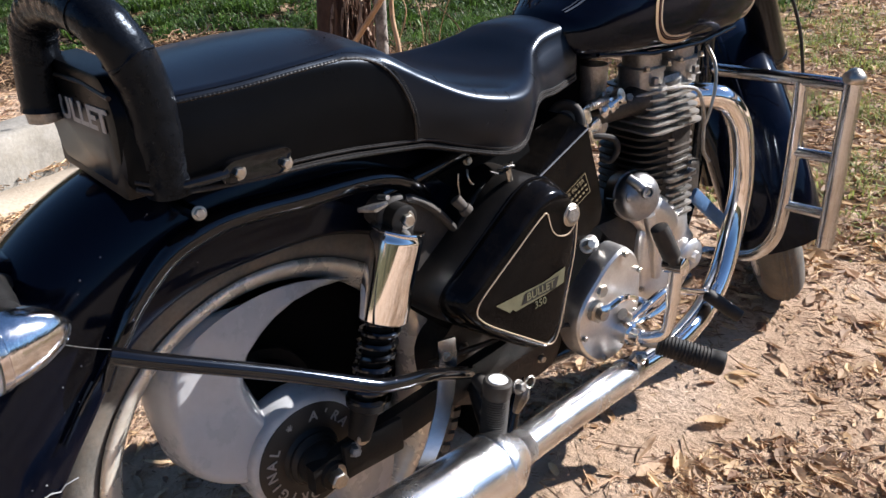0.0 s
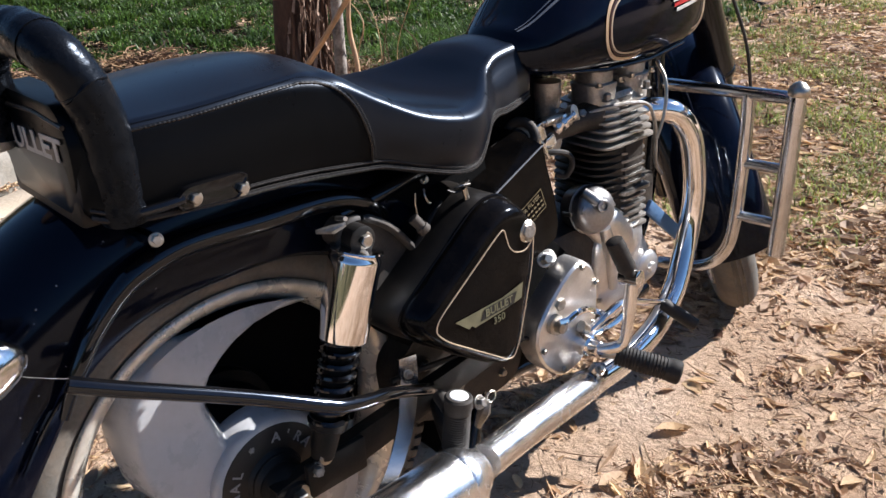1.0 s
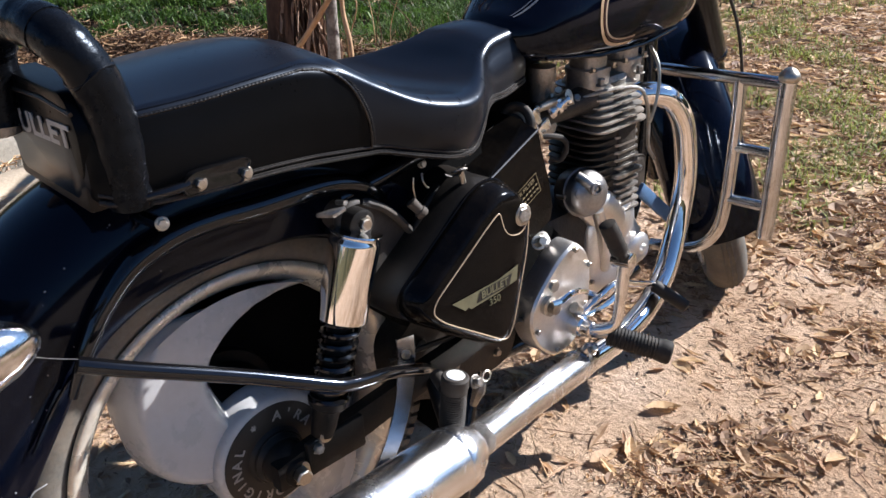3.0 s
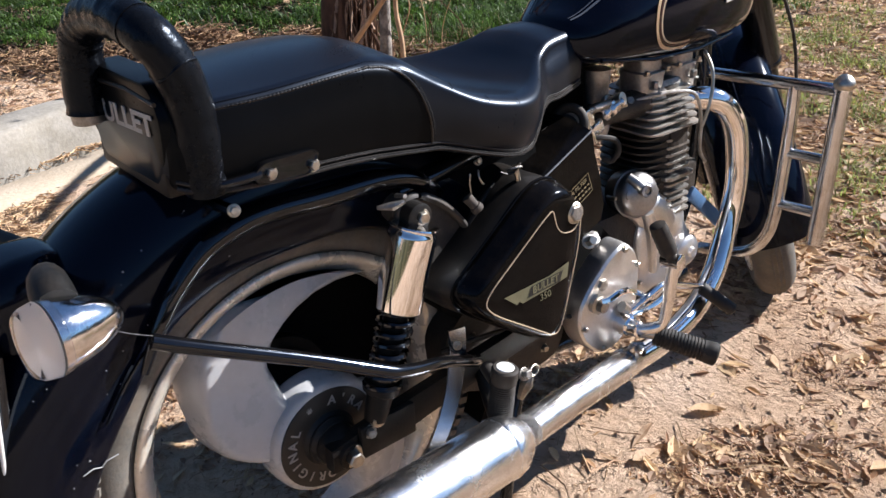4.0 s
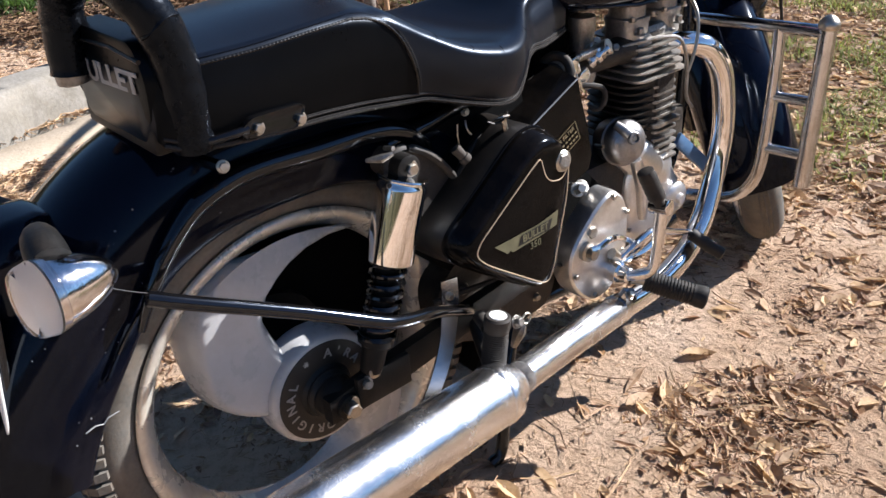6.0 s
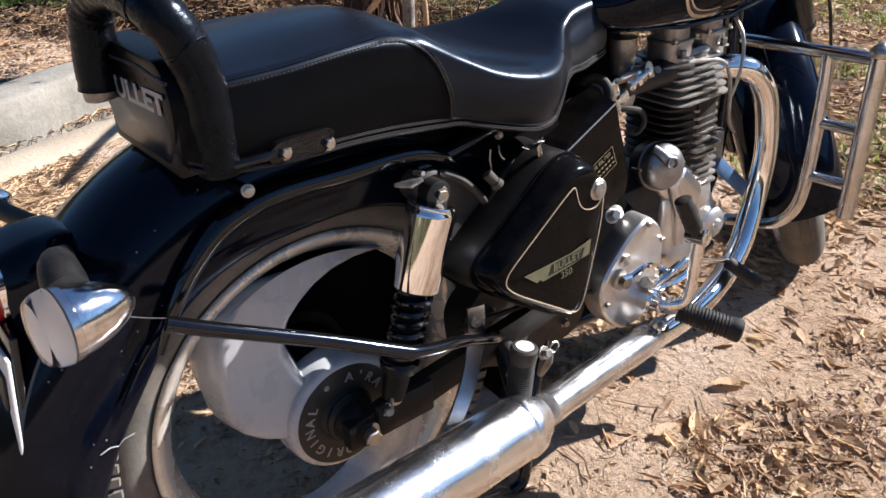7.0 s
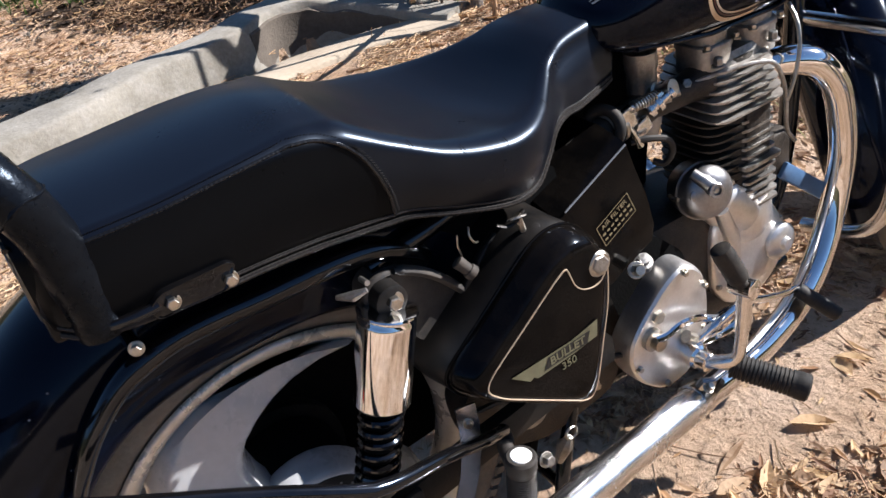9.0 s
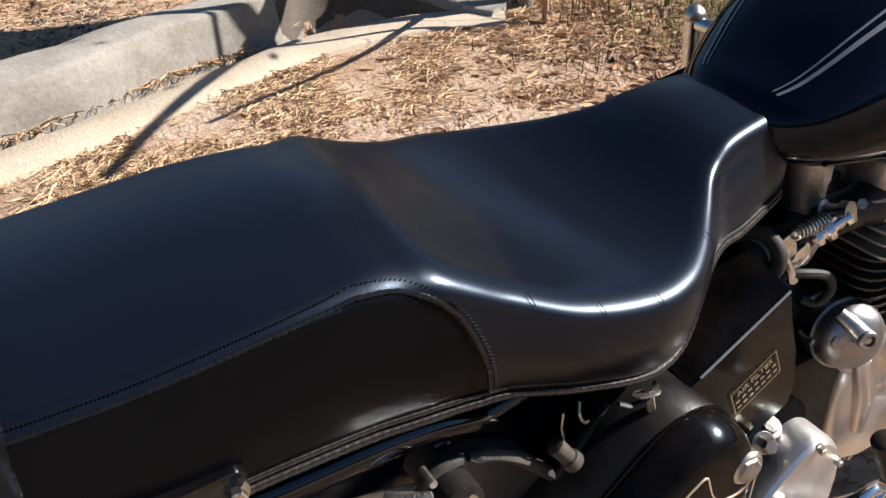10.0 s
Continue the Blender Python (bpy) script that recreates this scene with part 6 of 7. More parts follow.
def build_frame():
    tubes = [
        ("down_tube", [(0, 1.03, 0.84), (0, 1.04, 0.66), (0, 1.02, 0.40), (0, 0.95, 0.27)], 0.017),
        ("top_tube", [(0, 1.02, 0.82), (0, 0.80, 0.80), (0, 0.52, 0.76)], 0.017),
        ("seat_tube", [(0, 0.50, 0.76), (0, 0.45, 0.60), (0, 0.44, 0.40), (0, 0.46, 0.27)], 0.017),
        ("cradle_tube", [(0.05, 0.96, 0.25), (0.06, 0.75, 0.225), (0.06, 0.45, 0.25)], 0.015),
        ("rear_tube", [(0.10, 0.40, 0.71), (0.112, 0.32, 0.715), (0.118, 0.22, 0.700), (0.12, 0.14, 0.690)], 0.012),
    ]
    for nm, pts, r in tubes:
        bm = bmesh.new()
        sweep(bm, spline(pts, 24), r, 12)
        part(nm, bm, FRAME, bike, "black enamelled frame tube")
    # pressed half-round gusset behind the shock top: face, rolled rim with a slot, strut and cross pin
    arc = [(0.118, 0.664), (0.122, 0.680), (0.138, 0.690), (0.158, 0.689), (0.185, 0.676), (0.213, 0.653), (0.242, 0.618)]
    bm = bmesh.new()
    out = rounded_poly(arc + [(0.236, 0.600), (0.205, 0.560), (0.176, 0.572), (0.150, 0.620)], 0.010, 3)
    loft(bm, [[Vector((x, p.x, p.y)) for p in out] for x in (0.100, 0.138, 0.140)])
    gus = part("shock_gusset", bm, DUSTYBLACK, bike, "dusty black pressed gusset plate with rolled rim", sharp=40)
    rim = spline([(0.146, y, z) for y, z in arc], 40)
    for a, b in ((0, 19), (20, 40)):
        bm = bmesh.new()
        sweep(bm, rim[a:b], [0.0075 if i > 1 else 0.005 for i in range(b - a)], 10, flat=0.8)
        part("rim", bm, DUSTYBLACK, gus)
    bm = bmesh.new()
    sweep(bm, spline([(0.148, 0.241, 0.616), (0.150, 0.257, 0.634), (0.148, 0.277, 0.654), (0.142, 0.302, 0.668)], 14), [0.006] * 4 + [0.007] * 6 + [0.006] * 4, 10, flat=0.6)
    part("strut", bm, SATIN, gus)
    bm = bmesh.new()
    p0, p1 = Vector((0.158, 0.236, 0.668)), Vector((0.168, 0.251, 0.646))
    ln = (p1 - p0).length
    lathe(bm, p0, p1 - p0, [(0, 0.005), (0.001, 0.0085), (ln - 0.010, 0.0075), (ln - 0.009, 0.0095), (ln - 0.002, 0.0100), (ln, 0.0090), (ln, 0.0055), (ln - 0.010, 0.0045)], 16)
    part("gusset_pin", bm, DUSTYBLACK, gus, "hollow grey cross pin")
    bm = bmesh.new()
    sweep(bm, [(0.160, 0.244, 0.672), (0.162, 0.240, 0.688), (0.160, 0.243, 0.702)], 0.0012, 5)
    part("pin_wire", bm, STEEL, gus)
    for pts, r in (([(0.150, 0.085, 0.694), (0.168, 0.098, 0.698), (0.176, 0.112, 0.703)], [0.003, 0.0065, 0.003]), ([(0.150, 0.118, 0.702), (0.166, 0.116, 0.707), (0.172, 0.116, 0.708)], [0.0035, 0.0035, 0.0035])):
        bm = bmesh.new()
        sweep(bm, pts, r, 8)
        part("gusset_tab", bm, CAST, gus, "pale worn metal tab")
    # thin wire clip under the saddle
    bm = bmesh.new()
    sweep(bm, spline([(0.156, 0.262, 0.702), (0.162, 0.258, 0.694), (0.164, 0.262, 0.684), (0.160, 0.269, 0.680)], 12), 0.0014, 6)
    part("seat_clip", bm, STEEL, bike, "bent wire clip")
    # dark inner mudguard and battery tray, added shade closing the view through the frame
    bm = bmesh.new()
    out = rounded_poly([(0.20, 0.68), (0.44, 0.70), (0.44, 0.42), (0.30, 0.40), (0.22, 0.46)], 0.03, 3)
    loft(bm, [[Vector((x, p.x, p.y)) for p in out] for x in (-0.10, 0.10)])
    part("battery_tray_filler", bm, SHADEBLACK, bike, "black battery tray added as a shade filler")
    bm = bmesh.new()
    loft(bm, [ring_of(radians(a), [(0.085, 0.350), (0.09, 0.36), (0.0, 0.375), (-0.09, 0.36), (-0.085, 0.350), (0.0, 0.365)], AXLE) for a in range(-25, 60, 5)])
    part("inner_mudguard_filler", bm, SHADEBLACK, bike, "black inner mudguard added as a shade filler")
    # left side brake, and a chain case sheet added as shade behind the wheel
    bm = bmesh.new()
    lathe(bm, (-0.055, 0, 0.331), (-1, 0, 0), [(0, 0.10), (0.03, 0.10), (0.034, 0.03)], 28)
    part("brake_drum", bm, SATIN, bike, "black rear brake drum")
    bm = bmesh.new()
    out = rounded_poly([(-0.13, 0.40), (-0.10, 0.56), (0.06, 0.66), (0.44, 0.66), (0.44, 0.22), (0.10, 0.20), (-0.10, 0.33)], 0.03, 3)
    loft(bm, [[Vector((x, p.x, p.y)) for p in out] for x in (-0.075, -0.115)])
    part("chain_guard_filler", bm, SHADEBLACK, bike, "black chain guard sheet added as shade behind the wheel")
    # rear engine plate, stand pivot and brake linkage below the tool box
    bm = bmesh.new()
    out = rounded_poly([(0.235, 0.30), (0.225, 0.40), (0.30, 0.46), (0.50, 0.46), (0.53, 0.36), (0.50, 0.262), (0.36, 0.245)], 0.03, 3)
    loft(bm, [[Vector((x, p.x, p.y)) for p in out] for x in (0.05, 0.098, 0.102)])
    plate = part("engine_plate", bm, GREASY, bike, "oily black rear engine plate", sharp=40)
    for y, z, r in ((0.285, 0.385, 0.010), (0.36, 0.425, 0.008), (0.44, 0.425, 0.009), (0.46, 0.29, 0.008)):
        hexbolt("plate_bolt", (0.102, y, z), (1, -0.1, 0.1), r, 0.010, plate)
    bm = bmesh.new()
    sweep(bm, spline([(0.125, 0.20, 0.405), (0.135, 0.30, 0.400), (0.145, 0.42, 0.385), (0.15, 0.50, 0.36)], 16), 0.0045, 8)
    part("brake_rod", bm, GREASY, plate, "thin grimy brake rod")
    bm = bmesh.new()
    lathe(bm, (0.098, 0.33, 0.33), (1, 0, 0), [(0, 0.030), (0.02, 0.029), (0.024, 0.024), (0.024, 0.012), (0.034, 0.011), (0.035, 0)], 20)
    part("pivot_boss", bm, CAST, plate)
    # carburettor
    bm = bmesh.new()
    lathe(bm, (0.040, 0.655, 0.628), (0, 0, 1), [(0, 0.020), (0.02, 0.026), (0.05, 0.027), (0.055, 0.022), (0.10, 0.022), (0.105, 0.024), (0.13, 0.024), (0.132, 0.0)], 24)
    carb = part("carburettor", bm, DUSTYALLOY, bike, "small cast alloy carburettor")
    bm = bmesh.new()
    lathe(bm, (0.045, 0.61, 0.672), (0.1, 1, 0.05), [(0, 0.024), (0.03, 0.026), (0.05, 0.022), (0.12, 0.024), (0.14, 0.03), (0.15, 0.03)], 22)
    part("intake_barrel", bm, GREASY, carb)
    bm = bmesh.new()
    lathe(bm, (0.058, 0.655, 0.700), (0.9, 0.15, 0.3), [(0, 0.012), (0.01, 0.012), (0.012, 0.008), (0.03, 0.008), (0.03, 0.012), (0.04, 0.012), (0.041, 0)], 14)
    part("mixture_screw", bm, STEEL, carb)
    bm = bmesh.new()
    lathe(bm, (0.068, 0.640, 0.690), (0.5, 0.8, 0.2), [(0, 0.010), (0.03, 0.010), (0.031, 0.006), (0.045, 0.006)], 12)
    part("cable_adjuster", bm, STEEL, carb)
    bm = bmesh.new()
    box(bm, (0.068, 0.598, 0.684), (0.012, 0.040, 0.016), 0.004, Euler((radians(-14), 0, radians(12))).to_matrix())
    box(bm, (0.074, 0.618, 0.664), (0.014, 0.030, 0.026), 0.005, Euler((radians(24), 0, 0)).to_matrix())
    part("flange", bm, ALLOY, carb, "bright alloy flange", sharp=40)
    bm = bmesh.new()
    lathe(bm, (0.084, 0.622, 0.688), (0.25, 0.85, 0.45), [(0, 0.006), (0.002, 0.012), (0.008, 0.012), (0.010, 0.008), (0.014, 0.008), (0.015, 0.013), (0.022, 0.013), (0.024, 0.007), (0.036, 0.006), (0.038, 0.009), (0.044, 0.009), (0.045, 0.0)], 16)
    part("banjo", bm, ALLOY, carb, "bright ringed banjo union")
    for pts in ([(0.080, 0.590, 0.652), (0.092, 0.612, 0.652), (0.100, 0.640, 0.642), (0.102, 0.648, 0.622), (0.094, 0.640, 0.602), (0.082, 0.628, 0.606)],
                [(0.020, 0.66, 0.760), (0.03, 0.68, 0.80), (0.05, 0.75, 0.83)]):
        bm = bmesh.new()
        sweep(bm, spline(pts, 24), 0.0052, 8)
        part("fuel_hose", bm, RUBBER, carb, "curled black rubber hose")
    # throttle linkage: bracket, threaded adjuster with its spring, lever
    bm = bmesh.new()
    box(bm, (0.080, 0.588, 0.690), (0.010, 0.022, 0.034), 0.003, Euler((radians(20), 0, 0)).to_matrix())
    link = part("throttle_bracket", bm, ALLOY, carb, "bright alloy throttle bracket", sharp=40)
    bm = bmesh.new()
    coil = []
    p0, p1 = Vector((0.084, 0.592, 0.706)), Vector((0.086, 0.636, 0.707))
    ax, e1, e2 = basis(p1 - p0)
    for i in range(73):
        t = i / 72
        coil.append(p0.lerp(p1, t) + (e1 * math.cos(t * 56) + e2 * math.sin(t * 56)) * 0.0075)
    sweep(bm, coil, 0.0016, 5)
    part("spring", bm, STEEL, link, "small coil spring")
    bm = bmesh.new()
    sweep(bm, [p0, p1 + (p1 - p0) * 0.25], [0.0045, 0.0055], 8)
    part("adjuster", bm, ALLOY, link)
    bm = bmesh.new()
    sweep(bm, spline([(0.082, 0.585, 0.680), (0.086, 0.594, 0.660), (0.085, 0.602, 0.644)], 8), [0.004, 0.0045, 0.005, 0.005, 0.005, 0.005, 0.006, 0.007], 8)
    part("lever", bm, ALLOY, link)
    hexbolt("tray_bolt", (0.103, 0.310, 0.690), (1, -0.2, 0.2), 0.006, 0.006, bike, STEEL, "small bolt under the seat")
    hexbolt("damper_bolt", (0.166, 0.030, 0.362), (1, -0.2, 0.2), 0.009, 0.012, bike, CAST, "lower shock absorber bolt")
    # blue-grey plate beside the front down tube
    bm = bmesh.new()
    box(bm, (0.060, 1.005, 0.393), (0.010, 0.158, 0.030), 0.003, Euler((radians(-40), 0, 0)).to_matrix())
    part("side_plate", bm, BLUEPLATE, bike, "small blue-grey metal plate")
    bm = bmesh.new()
    box(bm, (0.03, 0.935, 0.470), (0.05, 0.075, 0.085), 0.008)
    part("horn", bm, GREASY, bike, "dusty black horn box")
    # left-hand tool box, shade-black filler seen between seat and engine
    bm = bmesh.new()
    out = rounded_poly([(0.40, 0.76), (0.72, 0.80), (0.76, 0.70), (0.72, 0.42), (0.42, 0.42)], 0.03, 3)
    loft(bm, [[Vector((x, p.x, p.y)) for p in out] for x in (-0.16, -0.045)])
    part("left_tool_box", bm, SHADEBLACK, bike, "black left side box", sharp=50)
    # centre stand
    bm = bmesh.new()
    sweep(bm, spline([(0.09, 0.42, 0.27), (0.12, 0.36, 0.16), (0.135, 0.33, 0.03), (0.135, 0.30, 0.008)], 16), 0.012, 10)
    sweep(bm, spline([(-0.09, 0.42, 0.27), (-0.12, 0.36, 0.16), (-0.135, 0.33, 0.03), (-0.135, 0.30, 0.008)], 16), 0.012, 10)
    sweep(bm, [(-0.118, 0.36, 0.15), (0.118, 0.36, 0.15)], 0.010, 10)
    part("centre_stand", bm, FRAME, bike, "black centre stand on the ground")
    # cover screws at the air box foot
    hexbolt("box_bolt", (0.150, 0.520, 0.500), (0.8, -0.3, 0.5), 0.011, 0.018, bike, STEEL, "zinc-plated bolt under the air box")


build_frame()


# ---- surroundings ----
rng = random.Random(7)


def build_tree():
    root = tagged(new("tree"), "dark red-brown tree trunk with peeling bark behind the channel", "tree")
    bx, by = -2.85, 2.04
    bm = bmesh.new()
    pts = spline([(bx, by, -0.1), (bx + 0.01, by + 0.01, 0.3), (bx + 0.03, by + 0.05, 0.9), (bx + 0.06, by + 0.10, 1.7), (bx + 0.0, by + 0.2, 2.6), (bx - 0.1, by + 0.3, 3.6)], 50)
    rings = []
    for i, p in enumerate(pts):
        r0 = 0.150 - 0.0012 * i + 0.05 * max(0, 1 - i / 6) ** 2
        rings.append([p + Vector((math.cos(a), math.sin(a), 0)) * (r0 * (1 + 0.10 * noise.noise((math.cos(a) * 2.5, math.sin(a) * 2.5, p.z * 1.2)) + 0.05 * noise.noise((math.cos(a) * 9, math.sin(a) * 9, p.z * 2)))) for a in [2 * math.pi * k / 40 for k in range(40)]])
    loft(bm, rings)
    trunk = part("trunk", bm, BARK, root, "thick reddish trunk", sharp=80)
    # loose bark peeling off in strips on the sunny side
    for k in range(14):
        a = rng.uniform(0.35, 1.35)
        z0 = rng.uniform(0.0, 1.0)
        ln = rng.uniform(0.15, 0.5)
        bm = bmesh.new()
        A, B = [], []
        w = rng.uniform(0.006, 0.022)
        for i in range(7):
            z = z0 + ln * i / 6
            lift = 0.158 + 0.035 * (1 - i / 6) ** 2 * rng.uniform(0.6, 1.4) + 0.04 * max(0, 0.25 - z)
            aa = a + 0.12 * math.sin(i * 0.9 + k)
            c = Vector((bx + 0.03 * z, by + 0.05 * z, z))
            rad, tan = Vector((math.cos(aa), math.sin(aa), 0)), Vector((-math.sin(aa), math.cos(aa), 0))
            A.append(c + rad * lift + tan * w * (0.5 + 0.5 * math.sin(math.pi * (i + 0.5) / 7)))
            B.append(c + rad * (lift + 0.006) - tan * w * (0.5 + 0.5 * math.sin(math.pi * (i + 0.5) / 7)))
        rings = [[p, q, q - Vector((0.004, 0.002, 0)), p - Vector((0.004, 0.002, 0))] for p, q in zip(A, B)]
        loft(bm, rings)
        part("bark_strip", bm, PALEBARK if k % 3 else BARK, trunk, "loose strip of peeling bark")
    # unseen limb stub, placed so that its shadow crosses the parapet
    bm = bmesh.new()
    sweep(bm, spline([(bx + 0.03, by + 0.06, 1.10), (-2.60, 2.18, 1.12), (-2.38, 2.24, 1.09), (-2.16, 2.29, 1.06)], 16), [0.074 - 0.0012 * i for i in range(16)], 10)
    part("limb", bm, BARK, root, "thick limb stub added out of view to shade the parapet")
    tips = []
    for k in range(9):
        a = k * 2.4 + 0.4
        s = pts[26 + 2 * k] if 26 + 2 * k < 50 else pts[-1]
        e = s + Vector((math.cos(a) * rng.uniform(1.0, 1.9), math.sin(a) * rng.uniform(1.0, 1.9), rng.uniform(0.5, 1.3)))
        m = s.lerp(e, 0.5) + Vector((0, 0, 0.25))
        bm = bmesh.new()
        sweep(bm, spline([s, m, e], 12), [0.085 - 0.006 * i for i in range(12)], 8)
        part("limb", bm, BARK, root)
        tips += [m, e, s.lerp(e, 0.75) + Vector((0, 0, 0.2))]
    verts, faces = [], []
    for t in tips:
        for _ in range(14):
            c = t + Vector((rng.gauss(0, 0.38), rng.gauss(0, 0.38), rng.gauss(0, 0.28)))
            u = Vector((rng.gauss(0, 1), rng.gauss(0, 1), rng.gauss(0, 0.6))).normalized()
            v = u.cross(Vector((rng.gauss(0, 1), rng.gauss(0, 1), rng.gauss(0, 1)))).normalized()
            ln, w = rng.uniform(0.03, 0.06), rng.uniform(0.012, 0.022)
            k = len(verts)
            verts += [c - u * ln, c + v * w, c + u * ln, c - v * w]
            faces += [(k, k + 1, k + 2), (k, k + 2, k + 3)]
    me = bpy.data.meshes.new("crown")
    me.from_pydata(verts, [], faces)
    me.materials.append(LEAFGREEN)
    cr = new("crown", me)
    cr.parent = root
    tagged(cr, "thin crown of small green leaves", kind="stuff")


build_tree()


def build_sapling(name, pts, r, material, label, cat):
    bm = bmesh.new()
    n = 30
    sweep(bm, spline(pts, n), [r * (1 - 0.4 * i / n) * (1 + 0.08 * noise.noise((i * 0.7, r * 90, 0))) for i in range(n)], 9)
    return thing(name, bm, material, label, cat)


build_sapling("sapling", [(-2.425, 1.97, -0.05), (-2.415, 1.98, 0.3), (-2.395, 1.98, 0.7), (-2.315, 1.97, 1.3), (-2.30, 1.95, 2.2)], 0.032, GREYBARK, "thin pale grey sapling stem beside the trunk", "sapling")
build_sapling("fallen_limb", [(-2.40, 1.99, 0.72), (-2.25, 2.02, 0.92), (-2.0, 2.02, 1.10), (-1.7, 2.0, 1.26), (-1.3, 2.0, 1.45)], 0.026, GREYBARK, "grey forked limb caught against the sapling", "branch")
build_sapling("bare_stem", [(-2.255, 1.95, -0.05), (-2.245, 1.95, 0.25), (-2.295, 1.96, 0.45), (-2.255, 1.97, 0.8), (-2.315, 1.99, 1.4)], 0.014, TWIG, "thin bare yellowish stem", "stem")
build_sapling("leaning_branch", [(-2.74, 1.75, -0.02), (-2.55, 1.75, 0.14), (-2.35, 1.76, 0.30), (-2.0, 1.77, 0.63), (-1.7, 1.80, 1.0)], 0.017, TWIG, "dry broken branch leaning against the trunk", "branch")
build_sapling("broken_twig", [(-2.62, 1.88, 0.20), (-2.50, 1.84, 0.23), (-2.38, 1.77, 0.27)], 0.010, TWIG, "short broken twig caught on the bark", "twig")


def hanging(lo, hi):
    """A dry vine or bark strip hanging down, crooked and thin."""
    def make(verts, faces, x, y, z):
        ln = rng.uniform(lo, hi)
        z1 = rng.uniform(0.15, 0.55)
        w = rng.uniform(0.003, 0.013)
        a = rng.uniform(0, math.pi)
        s = Vector((math.cos(a), math.sin(a), 0)) * w
        t = Vector((-math.sin(a), math.cos(a), 0)) * 0.002
        k = len(verts)
        lean = Vector((rng.uniform(-0.25, 0.25), rng.uniform(-0.25, 0.25), 0))
        for i in range(5):
            q = i / 4
            zz = max(z + 0.004, z1 - ln * q)
            c = Vector((x, y, zz)) + lean * (q * ln) + Vector((rng.uniform(-0.012, 0.012), rng.uniform(-0.012, 0.012), 0))
            ww = 0.35 + 0.65 * math.sin(math.pi * (0.15 + 0.7 * q))
            verts += [c - s * ww, c + t, c + s * ww, c - t]
        for i in range(4):
            b = k + 4 * i
            for j in range(4):
                n = (j + 1) % 4
                faces.append((b + j, b + n, b + 4 + n, b + 4 + j))
    return make


for k in range(7):
    x, y = -2.28 + rng.uniform(-0.28, 0.35), 2.05 + rng.uniform(-0.1, 0.35)
    h = rng.uniform(0.35, 0.9)
    build_sapling("dry_stem", [(x, y, -0.03), (x + rng.uniform(-0.06, 0.06), y, h * 0.4), (x + rng.uniform(-0.12, 0.12), y + 0.02, h * 0.75), (x + rng.uniform(-0.2, 0.2), y + 0.03, h)], rng.uniform(0.002, 0.005), TWIG if k % 3 == 0 else BARK, "thin dry upright stem among weeds", "stem")


def build_bucket():
    c = (-4.36, 0.0, height(-4.36, 0.0) - 0.01)
    bm = bmesh.new()
    lathe(bm, c, (0, 0, 1), [(0, 0.105), (0.02, 0.112), (0.22, 0.130), (0.225, 0.137), (0.245, 0.139), (0.247, 0.131), (0.235, 0.128), (0.02, 0.108)], 32)
    b = thing("bucket", bm, BUCKET, "dirty white plastic bucket standing on the soil", "bucket")
    bm = bmesh.new()
    sweep(bm, [Vector((c[0] + 0.137 * math.cos(t), c[1] - 0.06 * math.sin(t) - 0.03, c[2] + 0.23 - 0.09 * math.sin(t))) for t in [math.pi * i / 20 for i in range(21)]], 0.003, 6)
    part("bail", bm, STEEL, b, "thin wire bail")


build_bucket()


def scatter(name, count, place, make, material, label, cat):
    """One joined mesh of many small pieces laid on the ground."""
    verts, faces = [], []
    for _ in range(count):
        p = place()
        if p is None:
            continue
        make(verts, faces, p[0], p[1], height(p[0], p[1]) + (p[2] if len(p) > 2 else 0))
    me = bpy.data.meshes.new(name)
    me.from_pydata(verts, [], faces)
    me.materials.append(material)
    return tagged(new(name, me), label, cat, kind="stuff")


def leaf(lo, hi):
    def make(verts, faces, x, y, z):
        ln = rng.uniform(lo, hi)
        w = ln * rng.uniform(0.16, 0.48)
        a = rng.uniform(0, 2 * math.pi)
        tilt, curl = rng.uniform(-0.5, 0.5), rng.uniform(0.1, 0.9)
        u = Vector((math.cos(a), math.sin(a), tilt * 0.4))
        v = Vector((-math.sin(a), math.cos(a), rng.uniform(-0.5, 0.5)))
        c = Vector((x, y, z + 0.002 + abs(tilt) * ln * 0.2))
        k = len(verts)
        up = Vector((0, 0, 1))
        side = rng.uniform(-0.25, 0.25)
        for s, ww, h in ((-1, 0.05, curl * rng.uniform(0, 0.8)), (-0.45, rng.uniform(0.6, 1.0), 0.1), (0.15, rng.uniform(0.7, 1.1), 0.0), (0.6, rng.uniform(0.3, 0.8), 0.15), (1, 0.05, curl * rng.uniform(0, 0.9))):
            m = c + u * (ln * s) + v * (ln * side * s * s) + up * (ln * h * 0.4)
            verts += [m + v * (w * ww) + up * (w * curl * ww), m, m - v * (w * ww) + up * (w * curl * ww * 0.7)]
        for i in range(4):
            b = k + 3 * i
            faces += [(b, b + 1, b + 4, b + 3), (b + 1, b + 2, b + 5, b + 4)]
    return make


